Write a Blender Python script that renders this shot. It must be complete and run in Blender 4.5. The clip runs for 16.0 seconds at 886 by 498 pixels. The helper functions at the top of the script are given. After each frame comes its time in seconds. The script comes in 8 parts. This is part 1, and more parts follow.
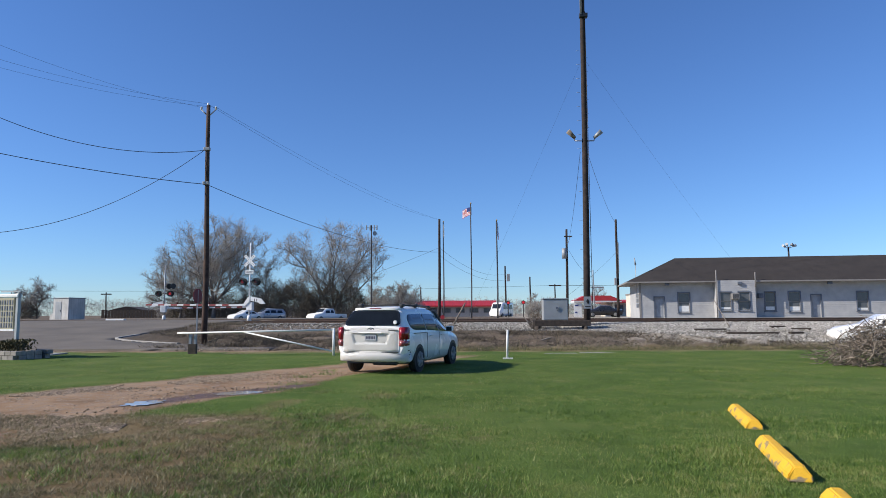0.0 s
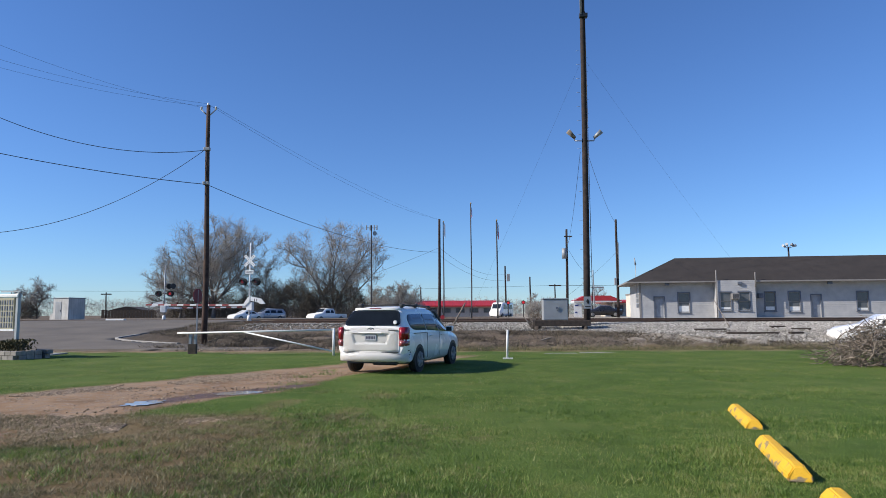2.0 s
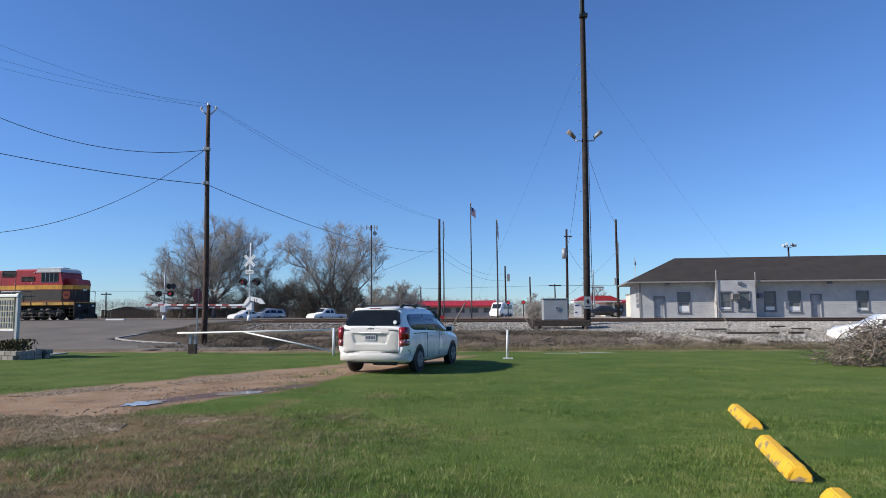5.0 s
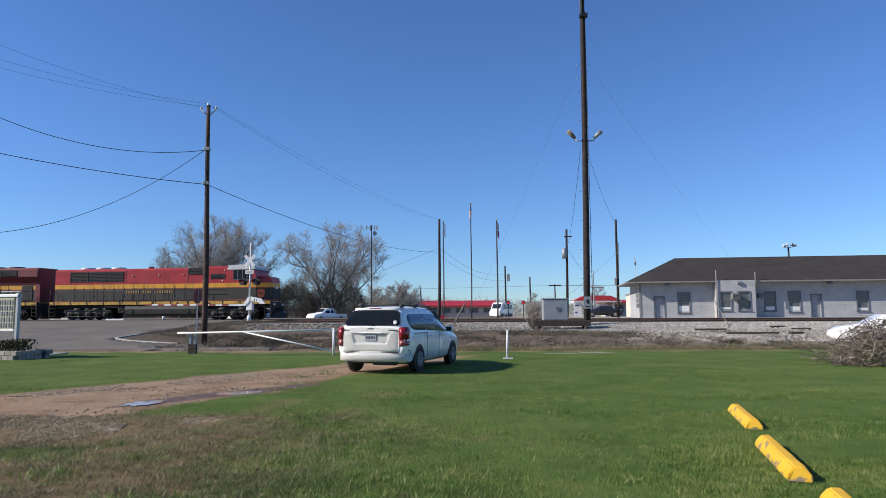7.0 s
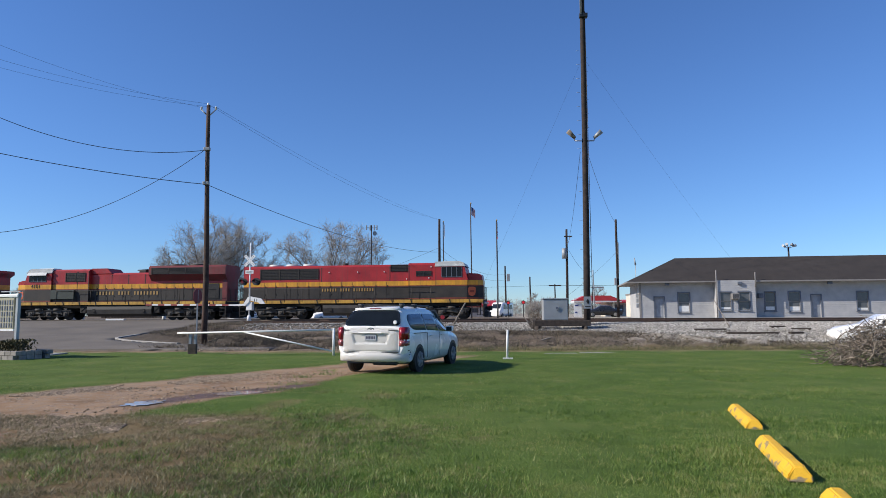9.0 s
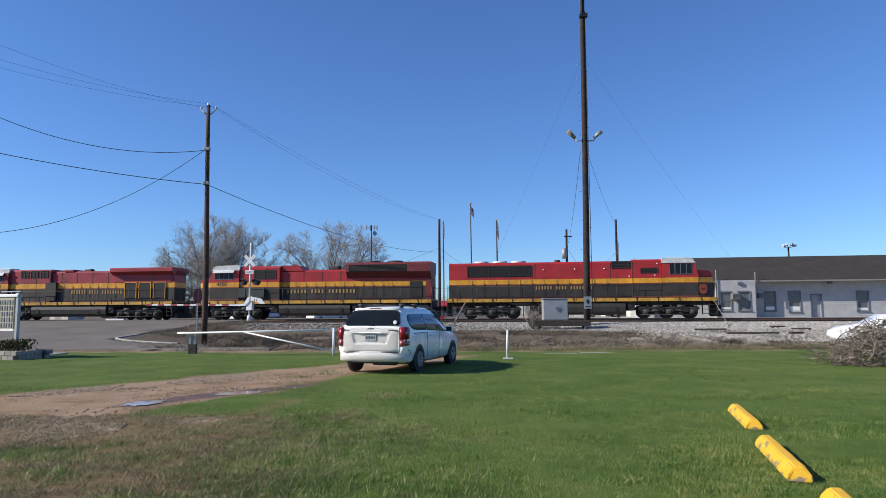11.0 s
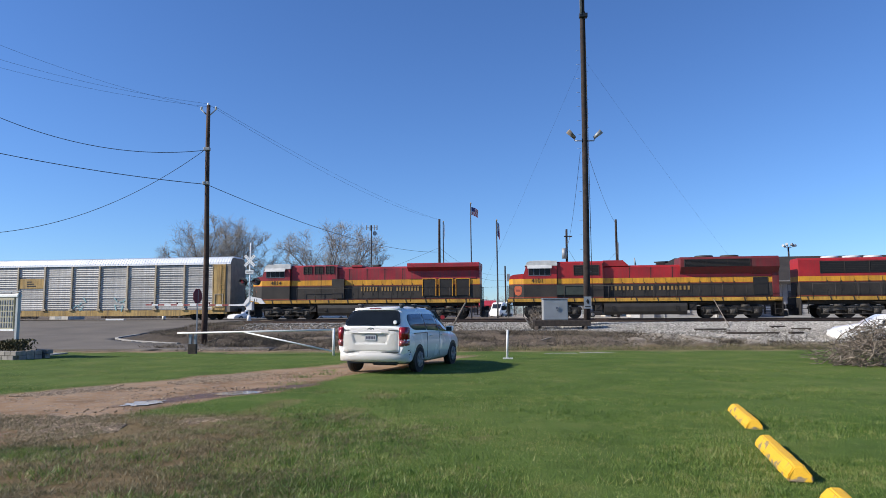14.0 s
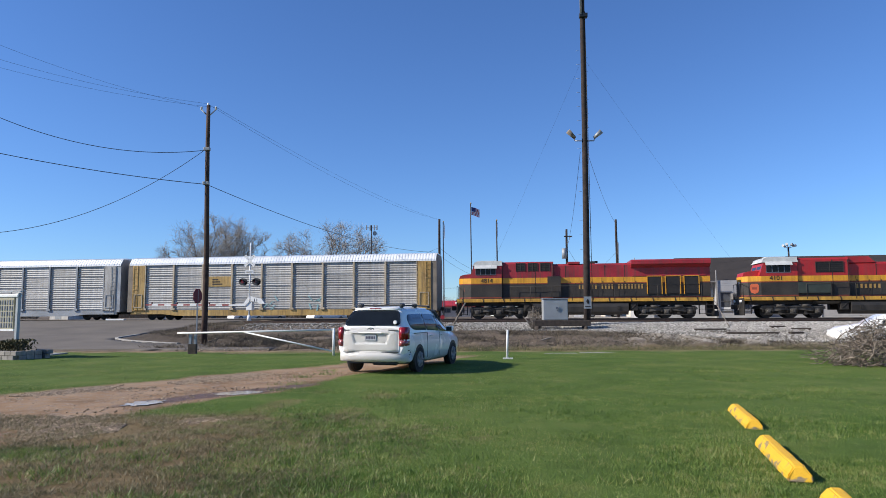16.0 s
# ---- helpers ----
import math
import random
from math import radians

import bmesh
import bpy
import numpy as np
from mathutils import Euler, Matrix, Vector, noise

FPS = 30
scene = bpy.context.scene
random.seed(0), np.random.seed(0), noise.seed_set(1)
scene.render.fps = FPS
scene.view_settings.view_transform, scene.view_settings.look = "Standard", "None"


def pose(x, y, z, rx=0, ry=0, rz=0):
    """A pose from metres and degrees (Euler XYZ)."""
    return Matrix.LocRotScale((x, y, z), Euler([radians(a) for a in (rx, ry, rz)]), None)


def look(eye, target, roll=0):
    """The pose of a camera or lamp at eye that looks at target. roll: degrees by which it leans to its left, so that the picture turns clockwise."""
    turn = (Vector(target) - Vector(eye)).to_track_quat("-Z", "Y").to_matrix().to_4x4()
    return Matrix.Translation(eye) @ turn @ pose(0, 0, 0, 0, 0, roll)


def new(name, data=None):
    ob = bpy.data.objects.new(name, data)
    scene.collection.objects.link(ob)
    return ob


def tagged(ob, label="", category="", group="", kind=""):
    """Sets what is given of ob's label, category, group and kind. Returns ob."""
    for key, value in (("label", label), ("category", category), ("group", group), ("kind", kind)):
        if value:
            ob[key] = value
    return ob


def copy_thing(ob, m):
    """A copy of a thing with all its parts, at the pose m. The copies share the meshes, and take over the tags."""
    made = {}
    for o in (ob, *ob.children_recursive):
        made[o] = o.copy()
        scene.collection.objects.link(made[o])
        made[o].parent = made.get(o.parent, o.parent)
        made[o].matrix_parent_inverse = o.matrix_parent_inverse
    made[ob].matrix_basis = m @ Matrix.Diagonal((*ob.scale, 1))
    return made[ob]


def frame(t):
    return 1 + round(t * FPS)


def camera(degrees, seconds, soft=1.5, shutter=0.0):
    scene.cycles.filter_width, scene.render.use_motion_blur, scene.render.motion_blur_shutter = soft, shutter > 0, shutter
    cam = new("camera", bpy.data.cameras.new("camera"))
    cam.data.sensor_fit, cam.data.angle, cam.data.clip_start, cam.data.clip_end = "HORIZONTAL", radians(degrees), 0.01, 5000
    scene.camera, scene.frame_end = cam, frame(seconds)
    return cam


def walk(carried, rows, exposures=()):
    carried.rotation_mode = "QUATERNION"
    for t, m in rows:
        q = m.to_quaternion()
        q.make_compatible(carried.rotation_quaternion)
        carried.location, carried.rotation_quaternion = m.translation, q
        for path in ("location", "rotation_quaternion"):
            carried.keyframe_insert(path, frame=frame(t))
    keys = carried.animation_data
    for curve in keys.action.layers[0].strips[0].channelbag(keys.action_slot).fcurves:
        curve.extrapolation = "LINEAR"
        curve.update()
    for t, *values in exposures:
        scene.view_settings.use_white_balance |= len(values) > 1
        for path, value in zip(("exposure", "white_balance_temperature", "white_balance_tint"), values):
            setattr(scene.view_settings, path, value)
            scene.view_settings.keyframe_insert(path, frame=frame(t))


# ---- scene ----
# camera: stands still at eye height on the lawn
cam = camera(66.3, 16.0, soft=0.8)
EYE = (0.0, 0.0, 1.55)
STAND = look(EYE, (0.0, 100.0, 1.55 + 100.0 * 115 / 1200), -0.24)
walk(cam, [(0.0, STAND), (16.0, STAND)], [(0.0, 0.28), (9.0, 0.25), (12.0, 0.35), (16.0, 0.35)])

# world, sun
SUN_EL, SUN_AZ = 32.5, 258.0  # azimuth clockwise from +Y
world = bpy.data.worlds.new("sky")
scene.world = world
world.use_nodes = True
wn = world.node_tree.nodes
sky = wn.new("ShaderNodeTexSky")
sky.sky_type = "NISHITA"
sky.sun_disc = False
sky.sun_elevation, sky.sun_rotation = radians(SUN_EL), radians(SUN_AZ)
sky.air_density, sky.dust_density, sky.ozone_density = 1.0, 0.0, 4.0
sky.altitude = 0.0
wn["Background"].inputs[1].default_value = 0.1
tint = wn.new("ShaderNodeMix")  # clear winter air: deeper blue
tint.data_type, tint.blend_type = "RGBA", "MULTIPLY"
tint.inputs[0].default_value = 1.0
tint.inputs[7].default_value = (0.63, 0.85, 1.2, 1.0)
world.node_tree.links.new(sky.outputs[0], tint.inputs[6])
world.node_tree.links.new(tint.outputs[2], wn["Background"].inputs[0])
sun = new("sun", bpy.data.lights.new("sun", "SUN"))
sun.data.energy, sun.data.angle, sun.data.color = 5.0, radians(0.55), (1.0, 0.94, 0.85)
_a = radians(SUN_AZ)
SUN_DIR = Vector((math.sin(_a) * math.cos(radians(SUN_EL)), math.cos(_a) * math.cos(radians(SUN_EL)), math.sin(radians(SUN_EL))))
sun.matrix_world = look(SUN_DIR * 100, (0, 0, 0))


# ---- materials ----
def mat(name, col, rough=0.6, metal=0.0, vary=0.25, scale=3.0, bump=0.15, fine=40.0, emit=0.0, spread=None, coat=0.0, streak=0.0):
    """A surface with two scales of variation and a fine relief, in the thing's own metres."""
    m = bpy.data.materials.new(name)
    m.use_nodes = True
    nt = m.node_tree
    n, l = nt.nodes, nt.links
    b = n["Principled BSDF"]
    b.inputs["Roughness"].default_value = rough
    b.inputs["Metallic"].default_value = metal
    b.inputs["Coat Weight"].default_value = coat
    tc = n.new("ShaderNodeTexCoord")
    a = n.new("ShaderNodeTexNoise")
    a.inputs["Scale"].default_value, a.inputs["Detail"].default_value = scale, 6
    f = n.new("ShaderNodeTexNoise")
    f.inputs["Scale"].default_value, f.inputs["Detail"].default_value = fine, 4
    l.new(tc.outputs["Object"], a.inputs[0]), l.new(tc.outputs["Object"], f.inputs[0])
    mx = n.new("ShaderNodeMath")
    mx.operation = "MULTIPLY_ADD"
    l.new(f.outputs[0], mx.inputs[0])
    mx.inputs[1].default_value = 0.4
    l.new(a.outputs[0], mx.inputs[2])
    ramp = n.new("ShaderNodeValToRGB")
    ramp.color_ramp.elements[0].position, ramp.color_ramp.elements[1].position = 0.45, 0.95
    dark = [c * (1 - vary) for c in col]
    light = list(spread) if spread else [min(1, c * (1 + vary)) for c in col]
    ramp.color_ramp.elements[0].color, ramp.color_ramp.elements[1].color = (*dark, 1), (*light, 1)
    l.new(mx.outputs[0], ramp.inputs[0])
    l.new(ramp.outputs[0], b.inputs["Base Color"])
    rr = n.new("ShaderNodeMapRange")
    rr.inputs[3].default_value, rr.inputs[4].default_value = max(0.02, rough - 0.12), min(1, rough + 0.12)
    l.new(a.outputs[0], rr.inputs[0]), l.new(rr.outputs[0], b.inputs["Roughness"])
    if streak:  # rain-washed grime running down the sides
        mp = n.new("ShaderNodeMapping")
        mp.inputs["Scale"].default_value = (5.0, 5.0, 0.35)
        sn = n.new("ShaderNodeTexNoise")
        sn.inputs["Scale"].default_value, sn.inputs["Detail"].default_value = 1.3, 7
        l.new(tc.outputs["Object"], mp.inputs[0]), l.new(mp.outputs[0], sn.inputs[0])
        sr = n.new("ShaderNodeMapRange")
        sr.inputs[1].default_value, sr.inputs[2].default_value = 0.42, 0.72
        sr.inputs[3].default_value, sr.inputs[4].default_value = 0.0, streak
        l.new(sn.outputs[0], sr.inputs[0])
        gm = n.new("ShaderNodeMix")
        gm.data_type = "RGBA"
        l.new(sr.outputs[0], gm.inputs[0]), l.new(ramp.outputs[0], gm.inputs[6])
        gm.inputs[7].default_value = (0.06, 0.045, 0.035, 1)
        l.new(gm.outputs[2], b.inputs["Base Color"])
    if bump:
        bp = n.new("ShaderNodeBump")
        bp.inputs["Strength"].default_value, bp.inputs["Distance"].default_value = bump, 0.02
        l.new(f.outputs[0], bp.inputs["Height"]), l.new(bp.outputs[0], b.inputs["Normal"])
    if emit:
        b.inputs["Emission Color"].default_value, b.inputs["Emission Strength"].default_value = (*col, 1), emit
    return m


def glass(name, tint=(0.02, 0.025, 0.03), rough=0.04):
    """Dark tinted glazing with a mirror-like gloss."""
    m = mat(name, tint, rough, 0, 0.2, 2, 0, 10)
    b = m.node_tree.nodes["Principled BSDF"]
    b.inputs["IOR"].default_value = 1.52
    return m


M = {
    "white_car": mat("white car paint", (0.9, 0.875, 0.825), 0.25, 0, 0.04, 1.2, 0.02, 30, coat=0.6),
    "car_glass": glass("tinted car glass"),
    "side_glass": glass("lighter side glass", (0.09, 0.105, 0.125), 0.05),
    "cab_glass": glass("dusty cab glass", (0.012, 0.012, 0.014), 0.2),
    "smoke_lens": mat("pale pink lamp lens", (0.3, 0.075, 0.075), 0.2, 0, 0.2, 8, 0.0, coat=0.5),
    "scuff": mat("scuffed bare bumper plastic", (0.05, 0.045, 0.04), 0.8, 0, 0.4, 20, 0.3),
    "pane": glass("window pane", (0.1, 0.105, 0.115), 0.06),
    "black_plastic": mat("black plastic", (0.02, 0.02, 0.02), 0.5, 0, 0.3, 8, 0.1),
    "tyre": mat("tyre rubber", (0.018, 0.018, 0.018), 0.8, 0, 0.3, 10, 0.3),
    "alloy": mat("alloy wheel", (0.27, 0.26, 0.245), 0.45, 0.1, 0.1, 8, 0.02),
    "red_lens": mat("red lamp lens", (0.26, 0.006, 0.014), 0.25, 0, 0.15, 6, 0.0, coat=0.5),
    "clear_lens": mat("clear lamp lens", (0.6, 0.6, 0.6), 0.1, 0, 0.1, 6, 0.05, coat=0.5),
    "plate": mat("licence plate", (0.35, 0.36, 0.38), 0.4, 0, 0.2, 20, 0.05),
    "plate_ink": mat("plate ink", (0.05, 0.05, 0.08), 0.5, 0, 0.2, 20, 0.0),
    "red": mat("locomotive red enamel", (0.36, 0.017, 0.02), 0.42, 0, 0.22, 0.9, 0.06, 12, streak=0.3),
    "dark_red": mat("weathered dark red enamel", (0.29, 0.015, 0.025), 0.5, 0, 0.3, 0.8, 0.06, 12, streak=0.55),
    "yellow": mat("locomotive yellow enamel", (0.64, 0.3, 0.02), 0.45, 0, 0.22, 1.1, 0.06, 14, streak=0.3),
    "soot": mat("dusty sooty black enamel", (0.02, 0.0165, 0.014), 0.7, 0, 0.4, 0.8, 0.08, 9, spread=(0.045, 0.037, 0.031)),
    "under": mat("dusty underframe steel", (0.011, 0.0095, 0.008), 0.8, 0.1, 0.5, 2.5, 0.4, 18, spread=(0.038, 0.032, 0.027)),
    "tank": mat("dusty fuel tank steel", (0.03, 0.027, 0.024), 0.6, 0.1, 0.35, 1.5, 0.15, 14, streak=0.3),
    "sill_yellow": mat("grimy yellow sill enamel", (0.5, 0.27, 0.035), 0.55, 0, 0.35, 1.1, 0.1, 9, streak=0.4),
    "side_frame": mat("dust-grey cast steel truck frame", (0.022, 0.02, 0.018), 0.8, 0.1, 0.5, 2.6, 0.4, 14, spread=(0.13, 0.116, 0.1)),
    "rack_post": mat("grimed tan railcar post paint", (0.46, 0.37, 0.25), 0.7, 0, 0.25, 1.4, 0.15, 12, spread=(0.6, 0.5, 0.36), streak=0.3),
    "grille": mat("radiator mesh", (0.018, 0.017, 0.017), 0.7, 0.2, 0.4, 3, 0.6, 60),
    "sooty_red": mat("sooted red enamel", (0.15, 0.013, 0.016), 0.6, 0, 0.4, 0.9, 0.06, 10, streak=0.5),
    "rust_red": mat("dull orange red stripe paint", (0.2, 0.035, 0.015), 0.6, 0, 0.35, 1.2, 0.06, 10),
    "cab_grey": mat("cab roof grey paint", (0.5, 0.5, 0.48), 0.5, 0, 0.2, 2, 0.05),
    "letter": mat("old gold lettering", (0.33, 0.2, 0.06), 0.6, 0, 0.3, 3, 0.0),
    "number": mat("black road number", (0.02, 0.015, 0.012), 0.5, 0, 0.2, 3, 0.0),
    "rail_white": mat("white painted steel", (0.72, 0.72, 0.7), 0.45, 0.0, 0.12, 6, 0.08, spread=(0.8, 0.79, 0.76)),
    "galv": mat("galvanised steel sheet", (0.4, 0.38, 0.35), 0.55, 0.0, 0.25, 0.5, 0.08, 9, spread=(0.6, 0.575, 0.53), streak=0.3),
    "galv_dark": mat("dull galvanised steel", (0.29, 0.3, 0.31), 0.55, 0.3, 0.25, 0.9, 0.1, 9),
    "rack_yellow": mat("faded ochre railcar paint", (0.46, 0.27, 0.06), 0.6, 0, 0.3, 0.9, 0.12, 11, spread=(0.56, 0.37, 0.13), streak=0.6),
    "roof_white": mat("white railcar roof", (0.72, 0.73, 0.74), 0.5, 0.1, 0.1, 0.8, 0.05, 9),
    "graffiti": mat("turquoise spray paint", (0.2, 0.45, 0.48), 0.5, 0, 0.3, 3, 0.0, 12, spread=(0.36, 0.53, 0.53)),
    "steel": mat("rail steel", (0.11, 0.07, 0.05), 0.55, 0.5, 0.4, 5, 0.2),
    "tie": mat("creosoted sleeper wood", (0.06, 0.045, 0.034), 0.9, 0, 0.5, 6, 0.6, 30),
    "pole_wood": mat("weathered pole wood", (0.02, 0.013, 0.011), 0.95, 0, 0.45, 4, 0.6, 30, spread=(0.05, 0.034, 0.028)),
    "pole_brown": mat("red-brown creosoted pole wood", (0.04, 0.022, 0.016), 0.95, 0, 0.45, 4, 0.6, 30, spread=(0.1, 0.058, 0.043)),
    "grey_wood": mat("grey weathered wood", (0.2, 0.165, 0.13), 0.9, 0, 0.4, 5, 0.6, 40),
    "concrete": mat("weathered concrete", (0.33, 0.31, 0.28), 0.9, 0, 0.3, 2.5, 0.4, 30),
    "asphalt": mat("old grey asphalt", (0.125, 0.105, 0.082), 0.92, 0, 0.28, 0.45, 0.3, 60),
    "red_metal": mat("red metal roofing", (0.42, 0.03, 0.035), 0.5, 0.0, 0.15, 2, 0.05),
    "siding": mat("white clapboard paint", (0.37, 0.365, 0.365), 0.7, 0, 0.1, 1.5, 0.1, 14, spread=(0.45, 0.44, 0.43)),
    "shingle": mat("brown asphalt shingle", (0.036, 0.029, 0.0255), 0.95, 0, 0.25, 1.2, 0.4, 25),
    "trim_grey": mat("grey blue trim paint", (0.11, 0.125, 0.155), 0.6, 0, 0.2, 3, 0.1),
    "fascia": mat("greyed fascia paint", (0.22, 0.205, 0.19), 0.7, 0, 0.15, 3, 0.1),
    "tan_wall": mat("tan stucco wall", (0.62, 0.56, 0.47), 0.85, 0, 0.12, 1.5, 0.2),
    "cabinet": mat("silver painted cabinet", (0.34, 0.35, 0.35), 0.45, 0.2, 0.12, 2, 0.06),
    "bark": mat("grey brown bark", (0.17, 0.148, 0.128), 0.95, 0, 0.4, 6, 0.7, 30),
    "twig": mat("bare twigs", (0.28, 0.25, 0.22), 0.95, 0, 0.3, 0.6, 0.0, 10, spread=(0.45, 0.415, 0.37)),
    "bush": mat("dull winter brush", (0.115, 0.093, 0.066), 0.95, 0, 0.4, 1.0, 0.0, 8, spread=(0.2, 0.165, 0.12)),
    "dark_steel": mat("dull dark steel", (0.05, 0.05, 0.055), 0.6, 0.2, 0.3, 3, 0.1),
    "wire": mat("black cable", (0.02, 0.02, 0.022), 0.6, 0.0, 0.2, 2, 0.0),
    "brush": mat("dead grey branches", (0.11, 0.083, 0.062), 0.95, 0, 0.45, 4, 0.4, 20, spread=(0.29, 0.235, 0.18)),
    "brick": mat("pale worn brick", (0.27, 0.24, 0.21), 0.9, 0, 0.3, 5, 0.4),
    "stop_red": mat("stop sign red", (0.16, 0.012, 0.014), 0.5, 0, 0.2, 5, 0.0),
    "signal_red": mat("lit red signal lamp", (0.7, 0.03, 0.04), 0.2, 0, 0.1, 6, 0.0, emit=0.25),
    "signal_dim": mat("dim red signal lamp", (0.35, 0.02, 0.025), 0.2, 0, 0.1, 6, 0.0, emit=0.08),
    "signal_dark": mat("unlit red signal lamp", (0.1, 0.015, 0.015), 0.2, 0, 0.1, 6, 0.0),
    "band_red": mat("red reflective stripe", (0.27, 0.05, 0.045), 0.5, 0, 0.2, 6, 0.0),
    "flag_red": mat("red flag cloth", (0.45, 0.03, 0.04), 0.9, 0, 0.1, 6, 0.1),
    "flag_white": mat("white flag cloth", (0.75, 0.75, 0.75), 0.9, 0, 0.1, 6, 0.1),
    "flag_blue": mat("blue flag cloth", (0.03, 0.045, 0.17), 0.9, 0, 0.1, 6, 0.1),
    "dark_car": mat("dark car paint", (0.02, 0.02, 0.024), 0.3, 0, 0.2, 3, 0.0, coat=0.5),
    "silver_car": mat("silver car paint", (0.4, 0.42, 0.45), 0.3, 0.4, 0.1, 3, 0.0, coat=0.5),
    "shrub": mat("shrub leaves", (0.05, 0.065, 0.02), 0.8, 0, 0.5, 6, 0.0, 20, spread=(0.13, 0.1, 0.04)),
    "water": mat("puddle water", (0.36, 0.31, 0.26), 0.03, 0, 0.2, 3, 0.0, 8),
    "sign_face": mat("letter board face", (0.33, 0.3, 0.21), 0.6, 0, 0.1, 3, 0.0),
}




def piece_tone(m, lo, hi):
    """Lets alike pieces differ a little in tone, one from another."""
    n, l = m.node_tree.nodes, m.node_tree.links
    b = n["Principled BSDF"]
    src = b.inputs["Base Color"].links[0].from_socket
    oi, mr, mx = n.new("ShaderNodeObjectInfo"), n.new("ShaderNodeMapRange"), n.new("ShaderNodeMix")
    mr.inputs[3].default_value, mr.inputs[4].default_value = lo, hi
    l.new(oi.outputs["Random"], mr.inputs[0])
    mx.data_type, mx.blend_type = "RGBA", "MULTIPLY"
    mx.inputs[0].default_value = 1.0
    l.new(src, mx.inputs[6]), l.new(mr.outputs[0], mx.inputs[7])
    l.new(mx.outputs[2], b.inputs["Base Color"])


M["cab_glass"].node_tree.nodes["Principled BSDF"].inputs["Specular IOR Level"].default_value = 0.2
piece_tone(M["galv"], 0.78, 1.12)
piece_tone(M["brick"], 0.75, 1.2)
# ---- mesh helpers ----
def box(bm, x0, x1, y0, y1, z0, z1, bev=0.0):
    v = [bm.verts.new((x, y, z)) for z in (z0, z1) for y in (y0, y1) for x in (x0, x1)]
    fs = [bm.faces.new([v[i] for i in f]) for f in ((0, 2, 3, 1), (4, 5, 7, 6), (0, 1, 5, 4), (2, 6, 7, 3), (0, 4, 6, 2), (1, 3, 7, 5))]
    if bev:
        es = list({e for f in fs for e in f.edges})
        bmesh.ops.bevel(bm, geom=es, offset=bev, segments=2, affect="EDGES", profile=0.5)
    return bm


def tube(bm, a, b, r0, r1=None, n=8, caps=True):
    a, b = Vector(a), Vector(b)
    r1 = r0 if r1 is None else r1
    d = (b - a).normalized()
    u = d.cross(Vector((0, 0, 1)) if abs(d.z) < 0.9 else Vector((1, 0, 0))).normalized()
    w = d.cross(u)
    ring = [[bm.verts.new(c + (u * math.cos(k * math.tau / n) + w * math.sin(k * math.tau / n)) * r) for k in range(n)] for c, r in ((a, r0), (b, r1))]
    for k in range(n):
        f = bm.faces.new((ring[0][k], ring[0][(k + 1) % n], ring[1][(k + 1) % n], ring[1][k]))
        f.smooth = True
    if caps:
        bm.faces.new(ring[0][::-1]), bm.faces.new(ring[1])
    return bm


def rod(bm, pts, radii, n=8):
    """One connected tube through a line of points."""
    rings = []
    for i, p in enumerate(pts):
        d = (pts[min(i + 1, len(pts) - 1)] - pts[max(i - 1, 0)]).normalized()
        u = d.cross(Vector((0, 1, 0)) if abs(d.y) < 0.9 else Vector((1, 0, 0))).normalized()
        w = d.cross(u)
        rings.append([bm.verts.new(p + (u * math.cos(k * math.tau / n) + w * math.sin(k * math.tau / n)) * radii[i]) for k in range(n)])
    for a, b in zip(rings, rings[1:]):
        for k in range(n):
            bm.faces.new((a[k], a[(k + 1) % n], b[(k + 1) % n], b[k])).smooth = True
    bm.faces.new(rings[0][::-1]), bm.faces.new(rings[-1])
    return bm


def prism(bm, pts, y0, y1, axis="y"):
    """A closed outline drawn in x and z, pushed from y0 to y1 (or in y and z along x)."""
    mk = (lambda p, q: (p[0], q, p[1])) if axis == "y" else ((lambda p, q: (q, p[0], p[1])) if axis == "x" else (lambda p, q: (p[0], p[1], q)))
    a = [bm.verts.new(mk(p, y0)) for p in pts]
    b = [bm.verts.new(mk(p, y1)) for p in pts]
    bm.faces.new(a), bm.faces.new(b[::-1])
    for k in range(len(pts)):
        j = (k + 1) % len(pts)
        bm.faces.new((a[j], a[k], b[k], b[j]))
    return bm


def finish(bm, smooth=False):
    bmesh.ops.recalc_face_normals(bm, faces=bm.faces[:])
    if smooth:
        for f in bm.faces:
            f.smooth = True
    return bm


def part(name, bm, material, parent=None, label="", recalc=True):
    if recalc:
        finish(bm)
    me = bpy.data.meshes.new(name)
    bm.to_mesh(me)
    bm.free()
    me.materials.append(M[material] if isinstance(material, str) else material)
    ob = new(name, me)
    if parent is not None:
        ob.parent = parent
    if label:
        tagged(ob, label)
    return ob


def B():
    return bmesh.new()


def share(name, me, parent, m):
    ob = new(name, me)
    ob.parent = parent
    ob.matrix_basis = m
    return ob


def thing(name, m, label, category, group="", kind=""):
    ob = new(name)
    ob.empty_display_size = 0.2
    ob.matrix_basis = m
    return tagged(ob, label, category, group, kind)


def bar_part(name, x0, x1, y0, y1, z0, z1, material, parent, label="", bev=0.0):
    return part(name, box(B(), x0, x1, y0, y1, z0, z1, bev), material, parent, label)


# ---- lie of the land ----
TILT = math.tan(radians(9.0))  # the track runs 9 degrees off the cross direction


def smooth(a, b, x):
    t = min(1.0, max(0.0, (x - a) / (b - a)))
    return t * t * (3 - 2 * t)


def track_w(x, y):
    return y + TILT * x


